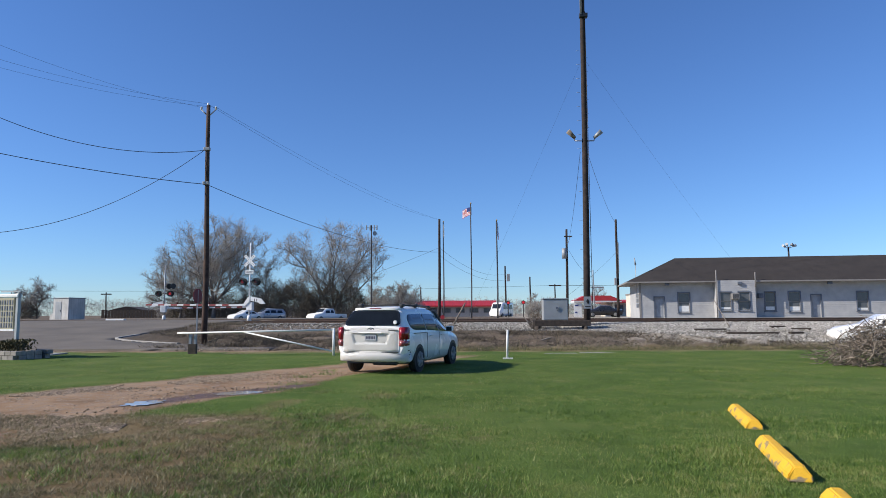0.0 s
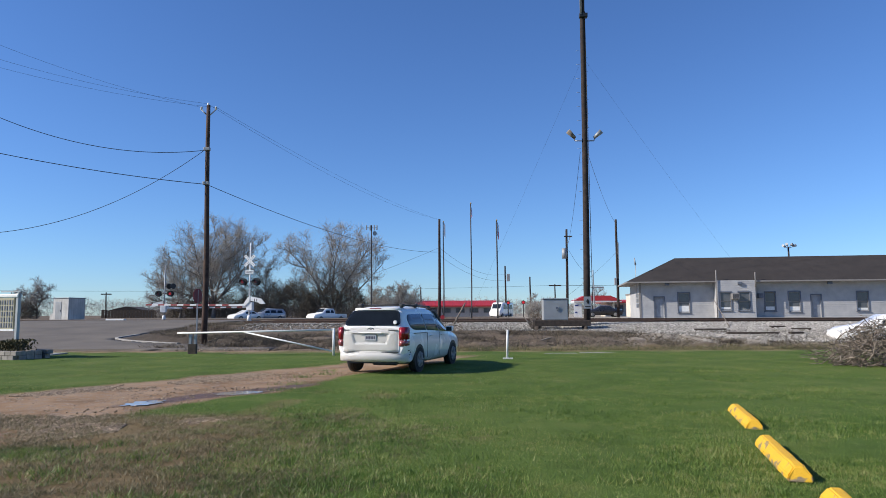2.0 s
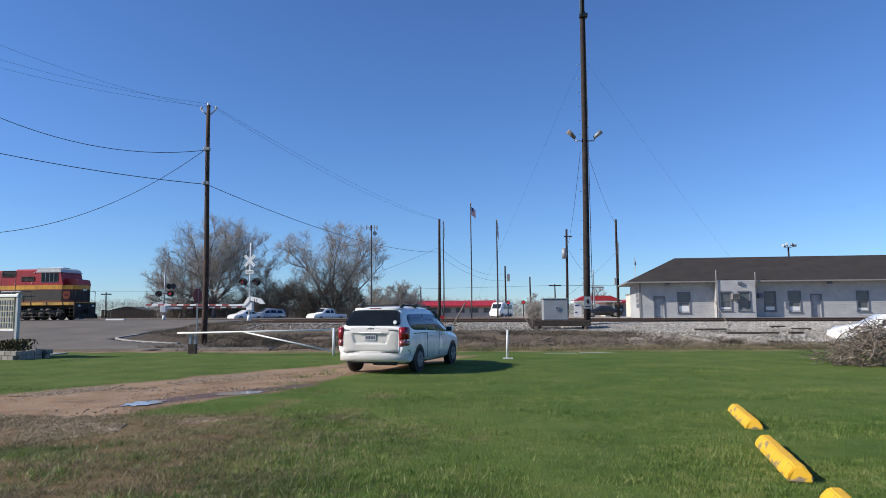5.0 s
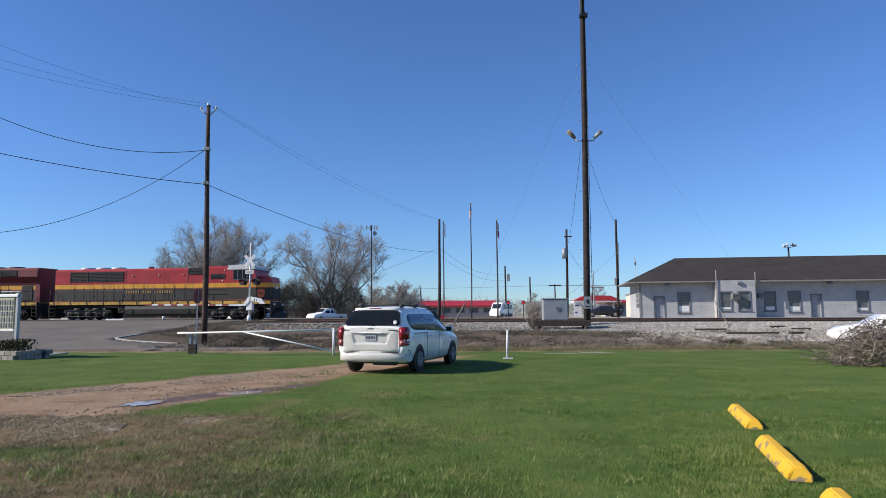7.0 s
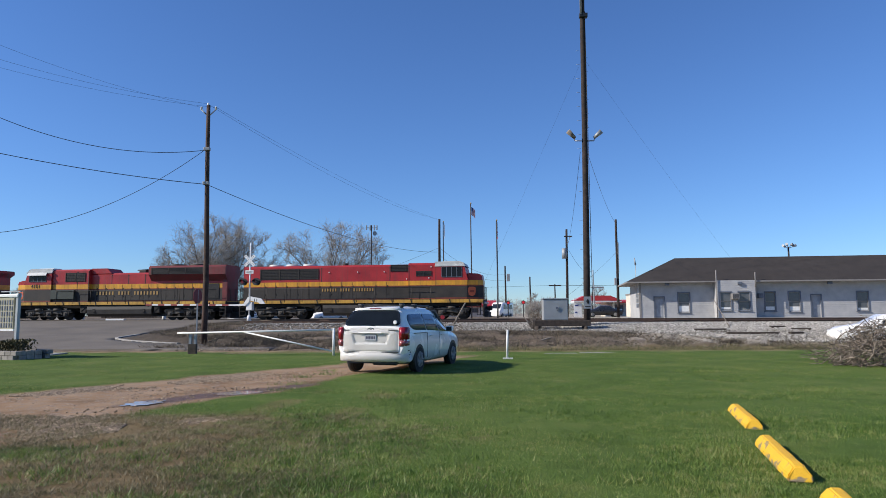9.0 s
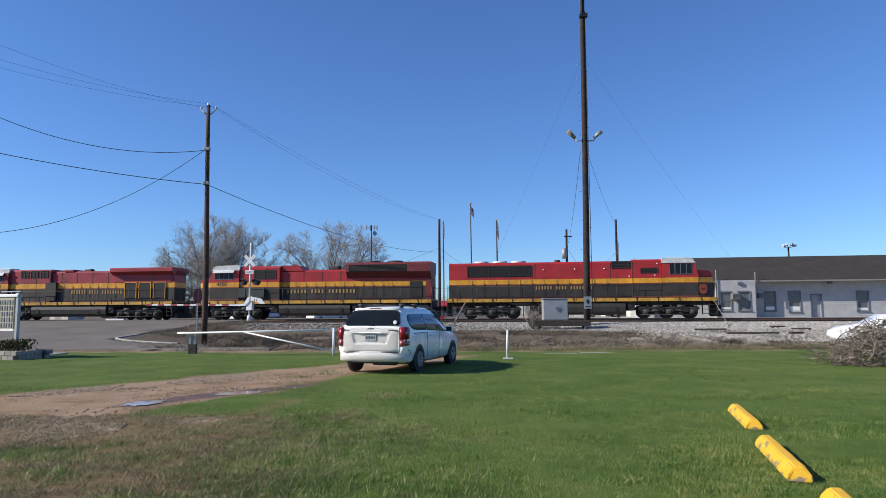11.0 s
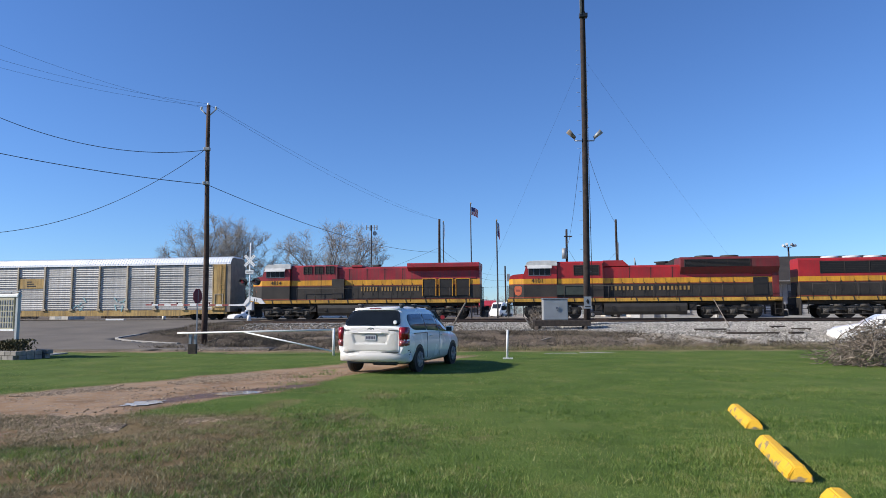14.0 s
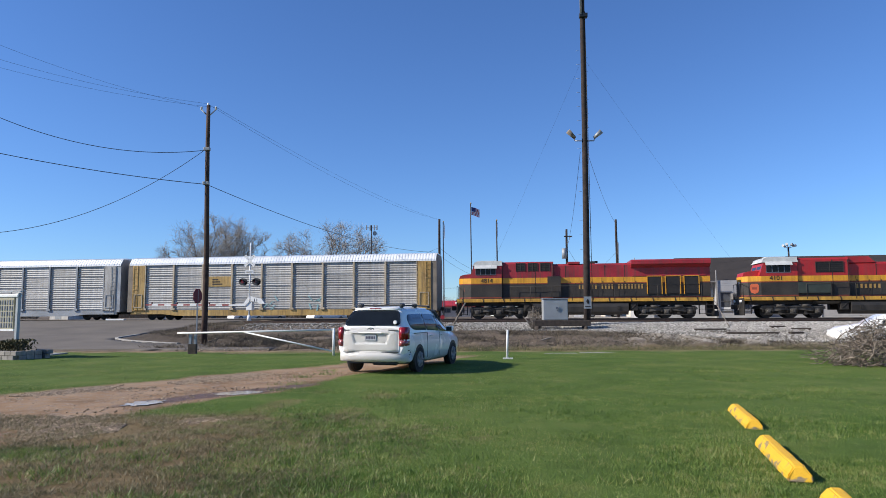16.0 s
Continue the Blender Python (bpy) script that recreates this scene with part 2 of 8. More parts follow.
def road_edge(y):
    """The street's edge along the bank: straight up to the crossing, swept round to the cross street below."""
    if y > 38:
        return -18.2 + 0.1 * (y - 38)
    return -18.2 + 9.2 * (min(38 - y, 6.6) / 6) ** 1.6


def land(x, y):
    """Height of the ground: lawn at 0, a bank up to the tracks, a ramp where the street climbs to the crossing."""
    w = track_w(x, y)
    foot = 29.3 + 0.02 * x + 3.0 * math.exp(-((x + 8.0) / 2.3) ** 2)  # a swale beside the pole
    crest = max(foot + 4.5, 40.6 - TILT * x)
    t = (y - foot) / (crest - foot)
    if t <= 0:
        bank = 0.0
    elif t < 0.5:
        bank = 0.5 * (t / 0.5) ** 0.8
    elif t < 0.82:
        bank = 0.5 + 0.14 * (t - 0.5) / 0.32
    else:
        bank = 0.64 + 0.28 * min(1, (t - 0.82) / 0.18)
    if w > 62:
        bank = 1.0 + 0.08 * smooth(62, 66, w)
    ramp = 1.08 * smooth(28, 58, y) if y < 60 else 1.08
    e = road_edge(y)
    k = smooth(e - 0.2, e + 2.4, x)
    return max(-0.02, ramp * (1 - k) + bank * k)
# ---- ground ----
def lerp_steps(a, b, n):
    return [a + (b - a) * k / n for k in range(n + 1)]


def along_line(line, y):
    """Where a line given by (y, x) knots lies at y."""
    if y <= line[0][0]:
        return line[0][1]
    for (ya, xa), (yb, xb) in zip(line, line[1:]):
        if y <= yb:
            return xa + (xb - xa) * (y - ya) / (yb - ya)
    return line[-1][1]


DRIVE_LEFT = ((8.0, -14.0), (12.0, -11.5), (13.5, -8.9), (15.0, -8.2), (16.5, -6.7), (17.7, -6.2), (19.2, -5.2), (20.7, -3.9), (22.0, -3.2), (27.0, 0.3))
DRIVE_RIGHT = ((8.3, -5.6), (9.4, -4.7), (10.6, -5.0), (11.7, -4.9), (12.7, -4.4), (13.5, -3.6), (14.2, -3.2), (16.2, -2.9), (17.7, -2.4), (20.0, -1.3), (23.0, 0.1), (27.0, 1.9))


def soil(x, y):
    """How far the turf is worn to gravel and mud: 1 on the drive, 0 on grass."""
    n = noise.fractal((x * 0.7, y * 0.7, 1.3), 1.0, 2.0, 4)
    fine = noise.fractal((x * 2.3, y * 2.3, 7.1), 1.0, 2.0, 4)
    # the drive: a wide worn band that bends towards the van and runs out beyond it
    inside = min(x - along_line(DRIVE_LEFT, y), along_line(DRIVE_RIGHT, y) - x, (y - 8.4) * 1.2)
    a = smooth(-0.35, 0.3, inside + 0.32 * n + 0.1 * fine) * (1 - smooth(25.0, 26.6, y))
    # bare earth nearer the camera, past a thin strip of turf
    near = (1 - smooth(-3.4, -0.2, x + 0.9 * n)) * (1 - smooth(9.0, 11.6, y + 0.15 * x))
    turf = smooth(7.5, 7.8, y + 0.2 * n) * (1 - smooth(8.1, 8.5, y + 0.2 * n)) * (1 - smooth(-4.6, -3.8, x))
    b3 = near * (1 - 0.8 * turf) * (0.58 + 0.4 * smooth(-0.4, 0.2, fine * 0.7 + 0.8 * n))
    # wheel ruts that bend from there towards the van
    rut = 0.0
    for off in (-0.75, 0.75):
        c = -4.6 + 2.4 * smooth(6.2, 11.5, y) + 0.16 * max(0.0, y - 11.5) + off
        rut = max(rut, (1 - smooth(0.15, 0.5, abs(x - c))) * smooth(6.0, 7.2, y) * (1 - smooth(13.0, 16.0, y)))
    b2 = 0.5 * rut * smooth(-0.5, 0.2, n + 0.5 * fine)
    d4 = ((x + 3.5) / 1.0) ** 2 + ((y - 10.5) / 0.4) ** 2
    b4 = 0.7 * (1 - smooth(0.3, 1.5, d4 + 0.8 * n))
    # dry strip along the foot of the bank
    foot = 29.3 + 0.02 * x
    b5 = 0.62 * smooth(foot - 3.0, foot + 0.2, y + 0.9 * n) if x > -9 else 0.0
    # trodden verge between the street and the lawn
    b6 = 0.75 * smooth(28.0, 29.4, y + 0.6 * n) * (1 - smooth(-6, -3, x))
    return max(0.0, min(1.0, max(a, b2, b3, b4, b5, b6)))


def on_street(x, y):
    if not (30.7 - 0.045 * (x + 19) + 0.25 * noise.noise((x * 0.8, 0, 0)) <= y):
        return False
    if y > 92:
        return False
    # mouth of the street: rounded corner beside the bank
    e = road_edge(y)
    return x < e and x > (-62 if y < 50 else -36 - 0.2 * (y - 50))


def ground_grid():
    xs = lerp_steps(-4000, -300, 4)[:-1] + lerp_steps(-300, -60, 12)[:-1] + lerp_steps(-60, -16, 44)[:-1] + lerp_steps(-16, 16, 160)[:-1] + lerp_steps(16, 60, 44)[:-1] + lerp_steps(60, 300, 12)[:-1] + lerp_steps(300, 4000, 4)
    ys = lerp_steps(-400, -20, 6)[:-1] + lerp_steps(-20, 4, 12)[:-1] + lerp_steps(4, 32, 150)[:-1] + lerp_steps(32, 70, 76)[:-1] + lerp_steps(70, 160, 20)[:-1] + lerp_steps(160, 4500, 8)
    verts, mask, bank, wet, loam, dust, tar = [], [], [], [], [], [], []
    for y in ys:
        for x in xs:
            z = land(x, y)
            if 2 < y < 60 and abs(x) < 60:
                rough = smooth(29.2, 30.5, y) * (1 - smooth(36.5, 38.5, track_w(x, y))) * smooth(-17, -14, x)
                z += 0.02 * noise.noise((x * 0.5, y * 0.5, 0)) + rough * (0.2 * noise.noise((x * 0.6, y * 0.8, 4)) + 0.12 * noise.noise((x * 1.9, y * 1.9, 5)))
                if any(on_street(x + o, y + q) for o, q in ((0, 0), (0.6, 0), (-0.6, 0), (0, 0.6), (0, -0.6))):
                    z = land(x, y) - 0.025
            s = soil(x, y) if 3 < y < 34 and -30 < x < 30 else 0.0
            z -= 0.035 * s if y < 27 else 0
            verts.append((x, y, z))
            mask.append(s)
            foot = 29.3 + 0.02 * x
            bk = smooth(foot - 0.6, foot + 1.4, y + 0.5 * noise.noise((x * 0.6, y * 0.6, 9)))
            bank.append(bk)
            dust.append(smooth(6, 12, x) * smooth(29.9, 31.6, y + 0.8 * noise.noise((x * 0.4, y * 0.5, 12))))
            inner = x - road_edge(y) + 0.5 * noise.noise((x * 0.8, y * 0.8, 14)) if 31 < y < 46 and -20 < x < -4 else -1.0
            tar.append(smooth(0.0, 0.3, inner) * (1 - smooth(2.0, 3.2, inner)) * smooth(32.0, 33.0, y) * (1 - smooth(42, 45, y)))
            loam.append(max(1 - smooth(7.8, 8.8, y + 0.4 * noise.noise((x, y, 6))), smooth(-0.6, 0.2, x - along_line(DRIVE_RIGHT, y))) * (1 - smooth(0, 3, x)))
            along, off = (x + 4.3) * 0.62 + (y - 14.1) * 0.78, (x + 4.3) * 0.78 - (y - 14.1) * 0.62
            wet.append((1 - smooth(0.5, 1.3, (along / 2.6) ** 2 + ((off - 0.05) / 0.42) ** 2 + 0.5 * noise.noise((x * 1.4, y * 1.4, 2)))) * min(1, s * 1.3))
    nx = len(xs)
    faces = [(j * nx + i, j * nx + i + 1, (j + 1) * nx + i + 1, (j + 1) * nx + i) for j in range(len(ys) - 1) for i in range(nx - 1)]
    me = bpy.data.meshes.new("ground")
    me.from_pydata(verts, [], faces)
    for nm, vals in (("worn", mask), ("bank", bank), ("wet", wet), ("loam", loam), ("dusty", dust), ("tarry", tar)):
        at = me.attributes.new(nm, "FLOAT", "POINT")
        at.data.foreach_set("value", vals)
    for p in me.polygons:
        p.use_smooth = True
    return me


def ground_material():
    m = bpy.data.materials.new("turf, mud and bank soil")
    m.use_nodes = True
    nt = m.node_tree
    n, l = nt.nodes, nt.links
    b = n["Principled BSDF"]
    b.inputs["Roughness"].default_value = 0.95
    b.inputs["Specular IOR Level"].default_value = 0.15
    tc = n.new("ShaderNodeTexCoord")

    def noi(scale, detail=6):
        t = n.new("ShaderNodeTexNoise")
        t.inputs["Scale"].default_value, t.inputs["Detail"].default_value = scale, detail
        l.new(tc.outputs["Object"], t.inputs[0])
        return t.outputs[0]

    def ramp(src, stops):
        r = n.new("ShaderNodeValToRGB")
        while len(r.color_ramp.elements) < len(stops):
            r.color_ramp.elements.new(0.5)
        for e, (p, c) in zip(r.color_ramp.elements, stops):
            e.position, e.color = p, (*c, 1)
        l.new(src, r.inputs[0])
        return r.outputs[0]

    def mix(f, a, c):
        x = n.new("ShaderNodeMix")
        x.data_type = "RGBA"
        l.new(f, x.inputs[0]), l.new(a, x.inputs[6]), l.new(c, x.inputs[7])
        return x.outputs[2]

    def math2(op, a, c):
        x = n.new("ShaderNodeMath")
        x.operation, x.use_clamp = op, True
        l.new(a, x.inputs[0])
        if isinstance(c, float):
            x.inputs[1].default_value = c
        else:
            l.new(c, x.inputs[1])
        return x.outputs[0]

    big, mid, small, tiny = noi(0.16), noi(0.9, 8), noi(7, 6), noi(45, 4)
    grass = mix(math2("MULTIPLY", small, 1.0), ramp(mid, [(0.3, (0.045, 0.075, 0.013)), (0.52, (0.085, 0.135, 0.024)), (0.72, (0.17, 0.17, 0.052))]),
                ramp(big, [(0.35, (0.07, 0.125, 0.02)), (0.65, (0.13, 0.17, 0.04))]))
    mud = ramp(mid, [(0.3, (0.19, 0.115, 0.064)), (0.5, (0.32, 0.205, 0.12)), (0.72, (0.4, 0.275, 0.175))])
    stone = ramp(tiny, [(0.35, (0.17, 0.12, 0.085)), (0.6, (0.38, 0.29, 0.215))])
    mud = mix(ramp(small, [(0.48, (0, 0, 0)), (0.6, (0.8, 0.8, 0.8))]), mud, stone)
    worn = n.new("ShaderNodeAttribute")
    worn.attribute_name = "worn"
    bk = n.new("ShaderNodeAttribute")
    bk.attribute_name = "bank"
    e = math2("ADD", worn.outputs["Fac"], math2("MULTIPLY", small, 0.5))
    edge = ramp(math2("SUBTRACT", e, 0.3), [(0.15, (0, 0, 0)), (0.7, (1, 1, 1))])
    lo = n.new("ShaderNodeAttribute")
    lo.attribute_name = "loam"
    loamc = mix(small, ramp(mid, [(0.3, (0.13, 0.084, 0.045)), (0.7, (0.28, 0.19, 0.105))]), ramp(tiny, [(0.35, (0.07, 0.068, 0.026)), (0.65, (0.22, 0.155, 0.075))]))
    mud2 = mix(lo.outputs["Fac"], mud, loamc)
    col = mix(edge, grass, mud2)
    wa = n.new("ShaderNodeAttribute")
    wa.attribute_name = "wet"
    dampc = ramp(small, [(0.35, (0.1, 0.06, 0.042)), (0.65, (0.17, 0.105, 0.075))])
    col = mix(wa.outputs["Fac"], col, dampc)
    rg = n.new("ShaderNodeMapRange")
    rg.inputs[3].default_value, rg.inputs[4].default_value = 0.95, 0.45
    l.new(wa.outputs["Fac"], rg.inputs[0]), l.new(rg.outputs[0], b.inputs["Roughness"])
    soilc = mix(small, ramp(tiny, [(0.3, (0.07, 0.048, 0.033)), (0.7, (0.2, 0.15, 0.108))]), ramp(mid, [(0.35, (0.08, 0.062, 0.045)), (0.65, (0.27, 0.22, 0.165))]))
    dusty = ramp(tiny, [(0.3, (0.3, 0.26, 0.2)), (0.7, (0.62, 0.56, 0.47))])
    du = n.new("ShaderNodeAttribute")
    du.attribute_name = "dusty"
    soilc = mix(math2("MULTIPLY", du.outputs["Fac"], ramp(mid, [(0.35, (0.35, 0.35, 0.35)), (0.6, (1, 1, 1))])), soilc, dusty)
    col = mix(bk.outputs["Fac"], col, soilc)
    ta = n.new("ShaderNodeAttribute")
    ta.attribute_name = "tarry"
    col = mix(math2("MULTIPLY", ta.outputs["Fac"], 0.85), col, ramp(tiny, [(0.3, (0.045, 0.036, 0.029)), (0.7, (0.1, 0.083, 0.066))]))
    l.new(col, b.inputs["Base Color"])
    bp = n.new("ShaderNodeBump")
    bp.inputs["Strength"].default_value, bp.inputs["Distance"].default_value = 0.7, 0.05
    hm = n.new("ShaderNodeMath")
    hm.operation = "ADD"
    l.new(tiny, hm.inputs[0]), l.new(small, hm.inputs[1])
    l.new(hm.outputs[0], bp.inputs["Height"]), l.new(bp.outputs[0], b.inputs["Normal"])
    return m


GROUND = new("ground", ground_grid())
GROUND.data.materials.append(ground_material())
tagged(GROUND, "mown green lawn with a worn gravel drive and earth bank", "ground", kind="structure")


def sheet(name, inside, x0, x1, y0, y1, step, lift, material, label, category):
    """A thin slab laid over the ground wherever inside(x, y) holds."""
    bm, idx = B(), {}
    nx, ny = int((x1 - x0) / step), int((y1 - y0) / step)

    def v(i, j):
        if (i, j) not in idx:
            x, y = x0 + i * step, y0 + j * step
            idx[i, j] = bm.verts.new((x, y, land(x, y) + lift))
        return idx[i, j]
    for j in range(ny):
        for i in range(nx):
            if inside(x0 + (i + 0.5) * step, y0 + (j + 0.5) * step):
                bm.faces.new((v(i, j), v(i + 1, j), v(i + 1, j + 1), v(i, j + 1))).smooth = True
    ext = bmesh.ops.extrude_edge_only(bm, edges=[e for e in bm.edges if e.is_boundary])
    for g in ext["geom"]:
        if isinstance(g, bmesh.types.BMVert):
            g.co.z -= lift + 0.15
    ob = part(name, bm, material, None, recalc=False)
    return tagged(ob, label, category, kind="structure")


sheet("road", on_street, -62, -7, 29, 92, 0.4, 0.015, "asphalt", "worn grey asphalt street climbing to the crossing", "road")

# concrete kerb round the mouth of the street
KERB = B()
kp = []
for k in range(15):
    y = 33.9 + k * 0.45
    x = road_edge(y)
    kp.append((x, y))
for (xa, ya), (xb, yb) in zip(kp, kp[1:]):
    t = Vector((xb - xa, yb - ya)).normalized()
    o = Vector((t.y, -t.x)) * 0.16
    za, zb = land(xa, ya), land(xb, yb)
    pts = [(xa, ya, za), (xb, yb, zb), (xb + o.x, yb + o.y, zb), (xa + o.x, ya + o.y, za)]
    lo = [KERB.verts.new((p[0], p[1], p[2] - 0.05)) for p in pts]
    hi = [KERB.verts.new((p[0], p[1], p[2] + 0.07)) for p in pts]
    KERB.faces.new(hi)
    for q in range(4):
        KERB.faces.new((lo[q], lo[(q + 1) % 4], hi[(q + 1) % 4], hi[q]))
tagged(part("kerb", KERB, "concrete"), "pale broken concrete kerb at the street corner", "kerb", kind="structure")

# ---- tracks ----
RAIL_Z = 1.14
MAIN = pose(0.156, 59.24, RAIL_Z, 0, 0, -9)
SIDING = pose(0.0, 43.0, RAIL_Z, 0, 0, -9)


def track(m, label, x0, x1, ties):
    root = thing("railway_track", m, label, "track", "tracks", "structure")
    for side in (-0.7175, 0.7175):
        bm = B()
        prism(bm, [(side - 0.07, -0.17), (side + 0.07, -0.17), (side + 0.07, -0.15), (side + 0.012, -0.13), (side + 0.012, -0.04), (side + 0.036, -0.03),
                   (side + 0.036, 0), (side - 0.036, 0), (side - 0.036, -0.03), (side - 0.012, -0.04), (side - 0.012, -0.13), (side - 0.07, -0.15)], x0, x1, "x")
        part("rail", bm, "steel", root)
    if ties:
        base = part("sleeper", box(B(), -0.115, 0.115, -1.3, 1.3, -0.36, -0.165), "tie", root)
        base.matrix_basis = pose(x0, 0, 0)
        n = int(min(290, (ties[1] - ties[0]) / 0.53))
        base.matrix_basis = pose(ties[0], 0, 0)
        for k in range(1, n):
            share("sleeper", base.data, root, pose(ties[0] + k * 0.53, 0.04 * math.sin(k * 2.3), 0, 0, 0, 0.6 * math.sin(k * 1.7)))
    return root


track(MAIN, "main line of two steel rails on dark sleepers", -400, 400, (-48, 55))
track(SIDING, "rusty siding of two rails on dark sleepers", -13, 220, (-12.5, 60))


def ballast(name, m, x0, x1, half, label):
    """A shoulder of crushed stone under a track."""
    root = thing(name, m, label, "ballast", kind="structure")
    bm = B()
    n = int((x1 - x0) / 0.5)
    prof = [(-half - 0.9, -0.5), (-half, -0.2), (-0.9, -0.19), (0.9, -0.19), (half, -0.2), (half + 0.9, -0.5)]
    rows = []
    for k in range(n + 1):
        x = x0 + k * 0.5
        rows.append([bm.verts.new((x, p[0] + 0.12 * noise.noise((x, p[0], 0)), p[1] + 0.05 * noise.noise((x * 2, p[0] * 2, 3)))) for p in prof])
    for a, b in zip(rows, rows[1:]):
        for i in range(len(prof) - 1):
            bm.faces.new((a[i], a[i + 1], b[i + 1], b[i]))
    part("stone_bed", bm, "ballast", root)
    return root


M["ballast"] = mat("crushed pale limestone", (0.25, 0.225, 0.19), 0.95, 0, 0.4, 9, 0.8, 34, spread=(0.56, 0.52, 0.46))
ballast("ballast_bed", MAIN, -40, 120, 1.9, "grey crushed stone bed under the main line")
ballast("ballast_bed", SIDING, -3.0, 120, 1.9, "pale crushed stone bed under the siding")


def stones(name, n, place, r0, r1, material, label, category="stones"):
    """Loose stones: squashed, turned octahedra."""
    verts, faces = [], []
    rng = random.Random(len(name) * 7 + n)
    for _ in range(n):
        x, y, z = place(rng)
        r = rng.uniform(r0, r1)
        q = Euler([rng.uniform(0, 6.3) for _ in range(3)]).to_matrix()
        b = len(verts)
        for d in ((1, 0, 0), (-1, 0, 0), (0, 1, 0), (0, -1, 0), (0, 0, 1), (0, 0, -1)):
            v = q @ (Vector(d) * r * rng.uniform(0.6, 1.15))
            verts.append((x + v.x, y + v.y, z + v.z * 0.75))
        for f in ((0, 2, 4), (2, 1, 4), (1, 3, 4), (3, 0, 4), (2, 0, 5), (1, 2, 5), (3, 1, 5), (0, 3, 5)):
            faces.append(tuple(b + i for i in f))
    me = bpy.data.meshes.new(name)
    me.from_pydata(verts, [], faces)
    me.materials.append(island_mat(material))
    return tagged(new(name, me), label, category, kind="stuff")


def island_mat(key):
    """A copy of a surface whose pieces differ one from another in tone."""
    m = M[key].copy()
    m.name = M[key].name + ", loose"
    nt = m.node_tree
    n, l = nt.nodes, nt.links
    b = n["Principled BSDF"]
    src = b.inputs["Base Color"].links[0].from_socket
    g = n.new("ShaderNodeNewGeometry")
    mr = n.new("ShaderNodeMapRange")
    mr.inputs[3].default_value, mr.inputs[4].default_value = 0.55, 1.4
    l.new(g.outputs["Random Per Island"], mr.inputs[0])
    mx = n.new("ShaderNodeMix")
    mx.data_type, mx.blend_type = "RGBA", "MULTIPLY"
    mx.inputs[0].default_value = 1.0
    l.new(src, mx.inputs[6]), l.new(mr.outputs[0], mx.inputs[7])
    l.new(mx.outputs[2], b.inputs["Base Color"])
    return m


def siding_stone(rng):
    s = rng.uniform(-12, 46)
    if s < 6 and rng.random() > 0.1 + 0.07 * max(0, s):
        s += 26
    v = rng.choice((rng.uniform(-5.2 - 4.2 * smooth(6, 18, s), -1.2), rng.uniform(-3.8, -1.0)))
    p = SIDING @ Vector((s, v, 0))
    z = max(land(p.x, p.y), RAIL_Z - 0.2 if v > -1.9 else RAIL_Z - 0.2 - 0.33 * (-v - 1.9))
    return p.x, p.y, z + rng.uniform(0.03, 0.08)


stones("ballast_stones", 80000, siding_stone, 0.035, 0.075, "ballast", "loose pale ballast stones on the shoulder of the siding")
# ---- train ----
WHEEL_R = 0.53
SPEED = 9.356
TURNING = []  # wheelsets, with the wheel radius
CARS = []     # (car, place along the track at the start)


def wheelset(parent, x, z, r, name="wheelset"):
    bm = B()
    for side in (-0.72, 0.72):
        o = 0.07 if side > 0 else -0.07
        tube(bm, (0, side - o, 0), (0, side + o, 0), r, r, 20)
        tube(bm, (0, side - o * 1.3, 0), (0, side - o, 0), r + 0.025, r + 0.025, 20)
        for k in range(3):  # spokes of light in the plate so that the turning shows
            a = k * math.tau / 3
            tube(bm, (0.3 * math.cos(a), side + o, 0.3 * math.sin(a)), (0.3 * math.cos(a), side + o * 1.15, 0.3 * math.sin(a)), 0.07, 0.06, 8)
    tube(bm, (0, -0.95, 0), (0, 0.95, 0), 0.09, 0.09, 10)
    ob = part(name, bm, "under", parent)
    ob.matrix_basis = pose(x, 0, z)
    TURNING.append((ob, x, z, r))
    return ob


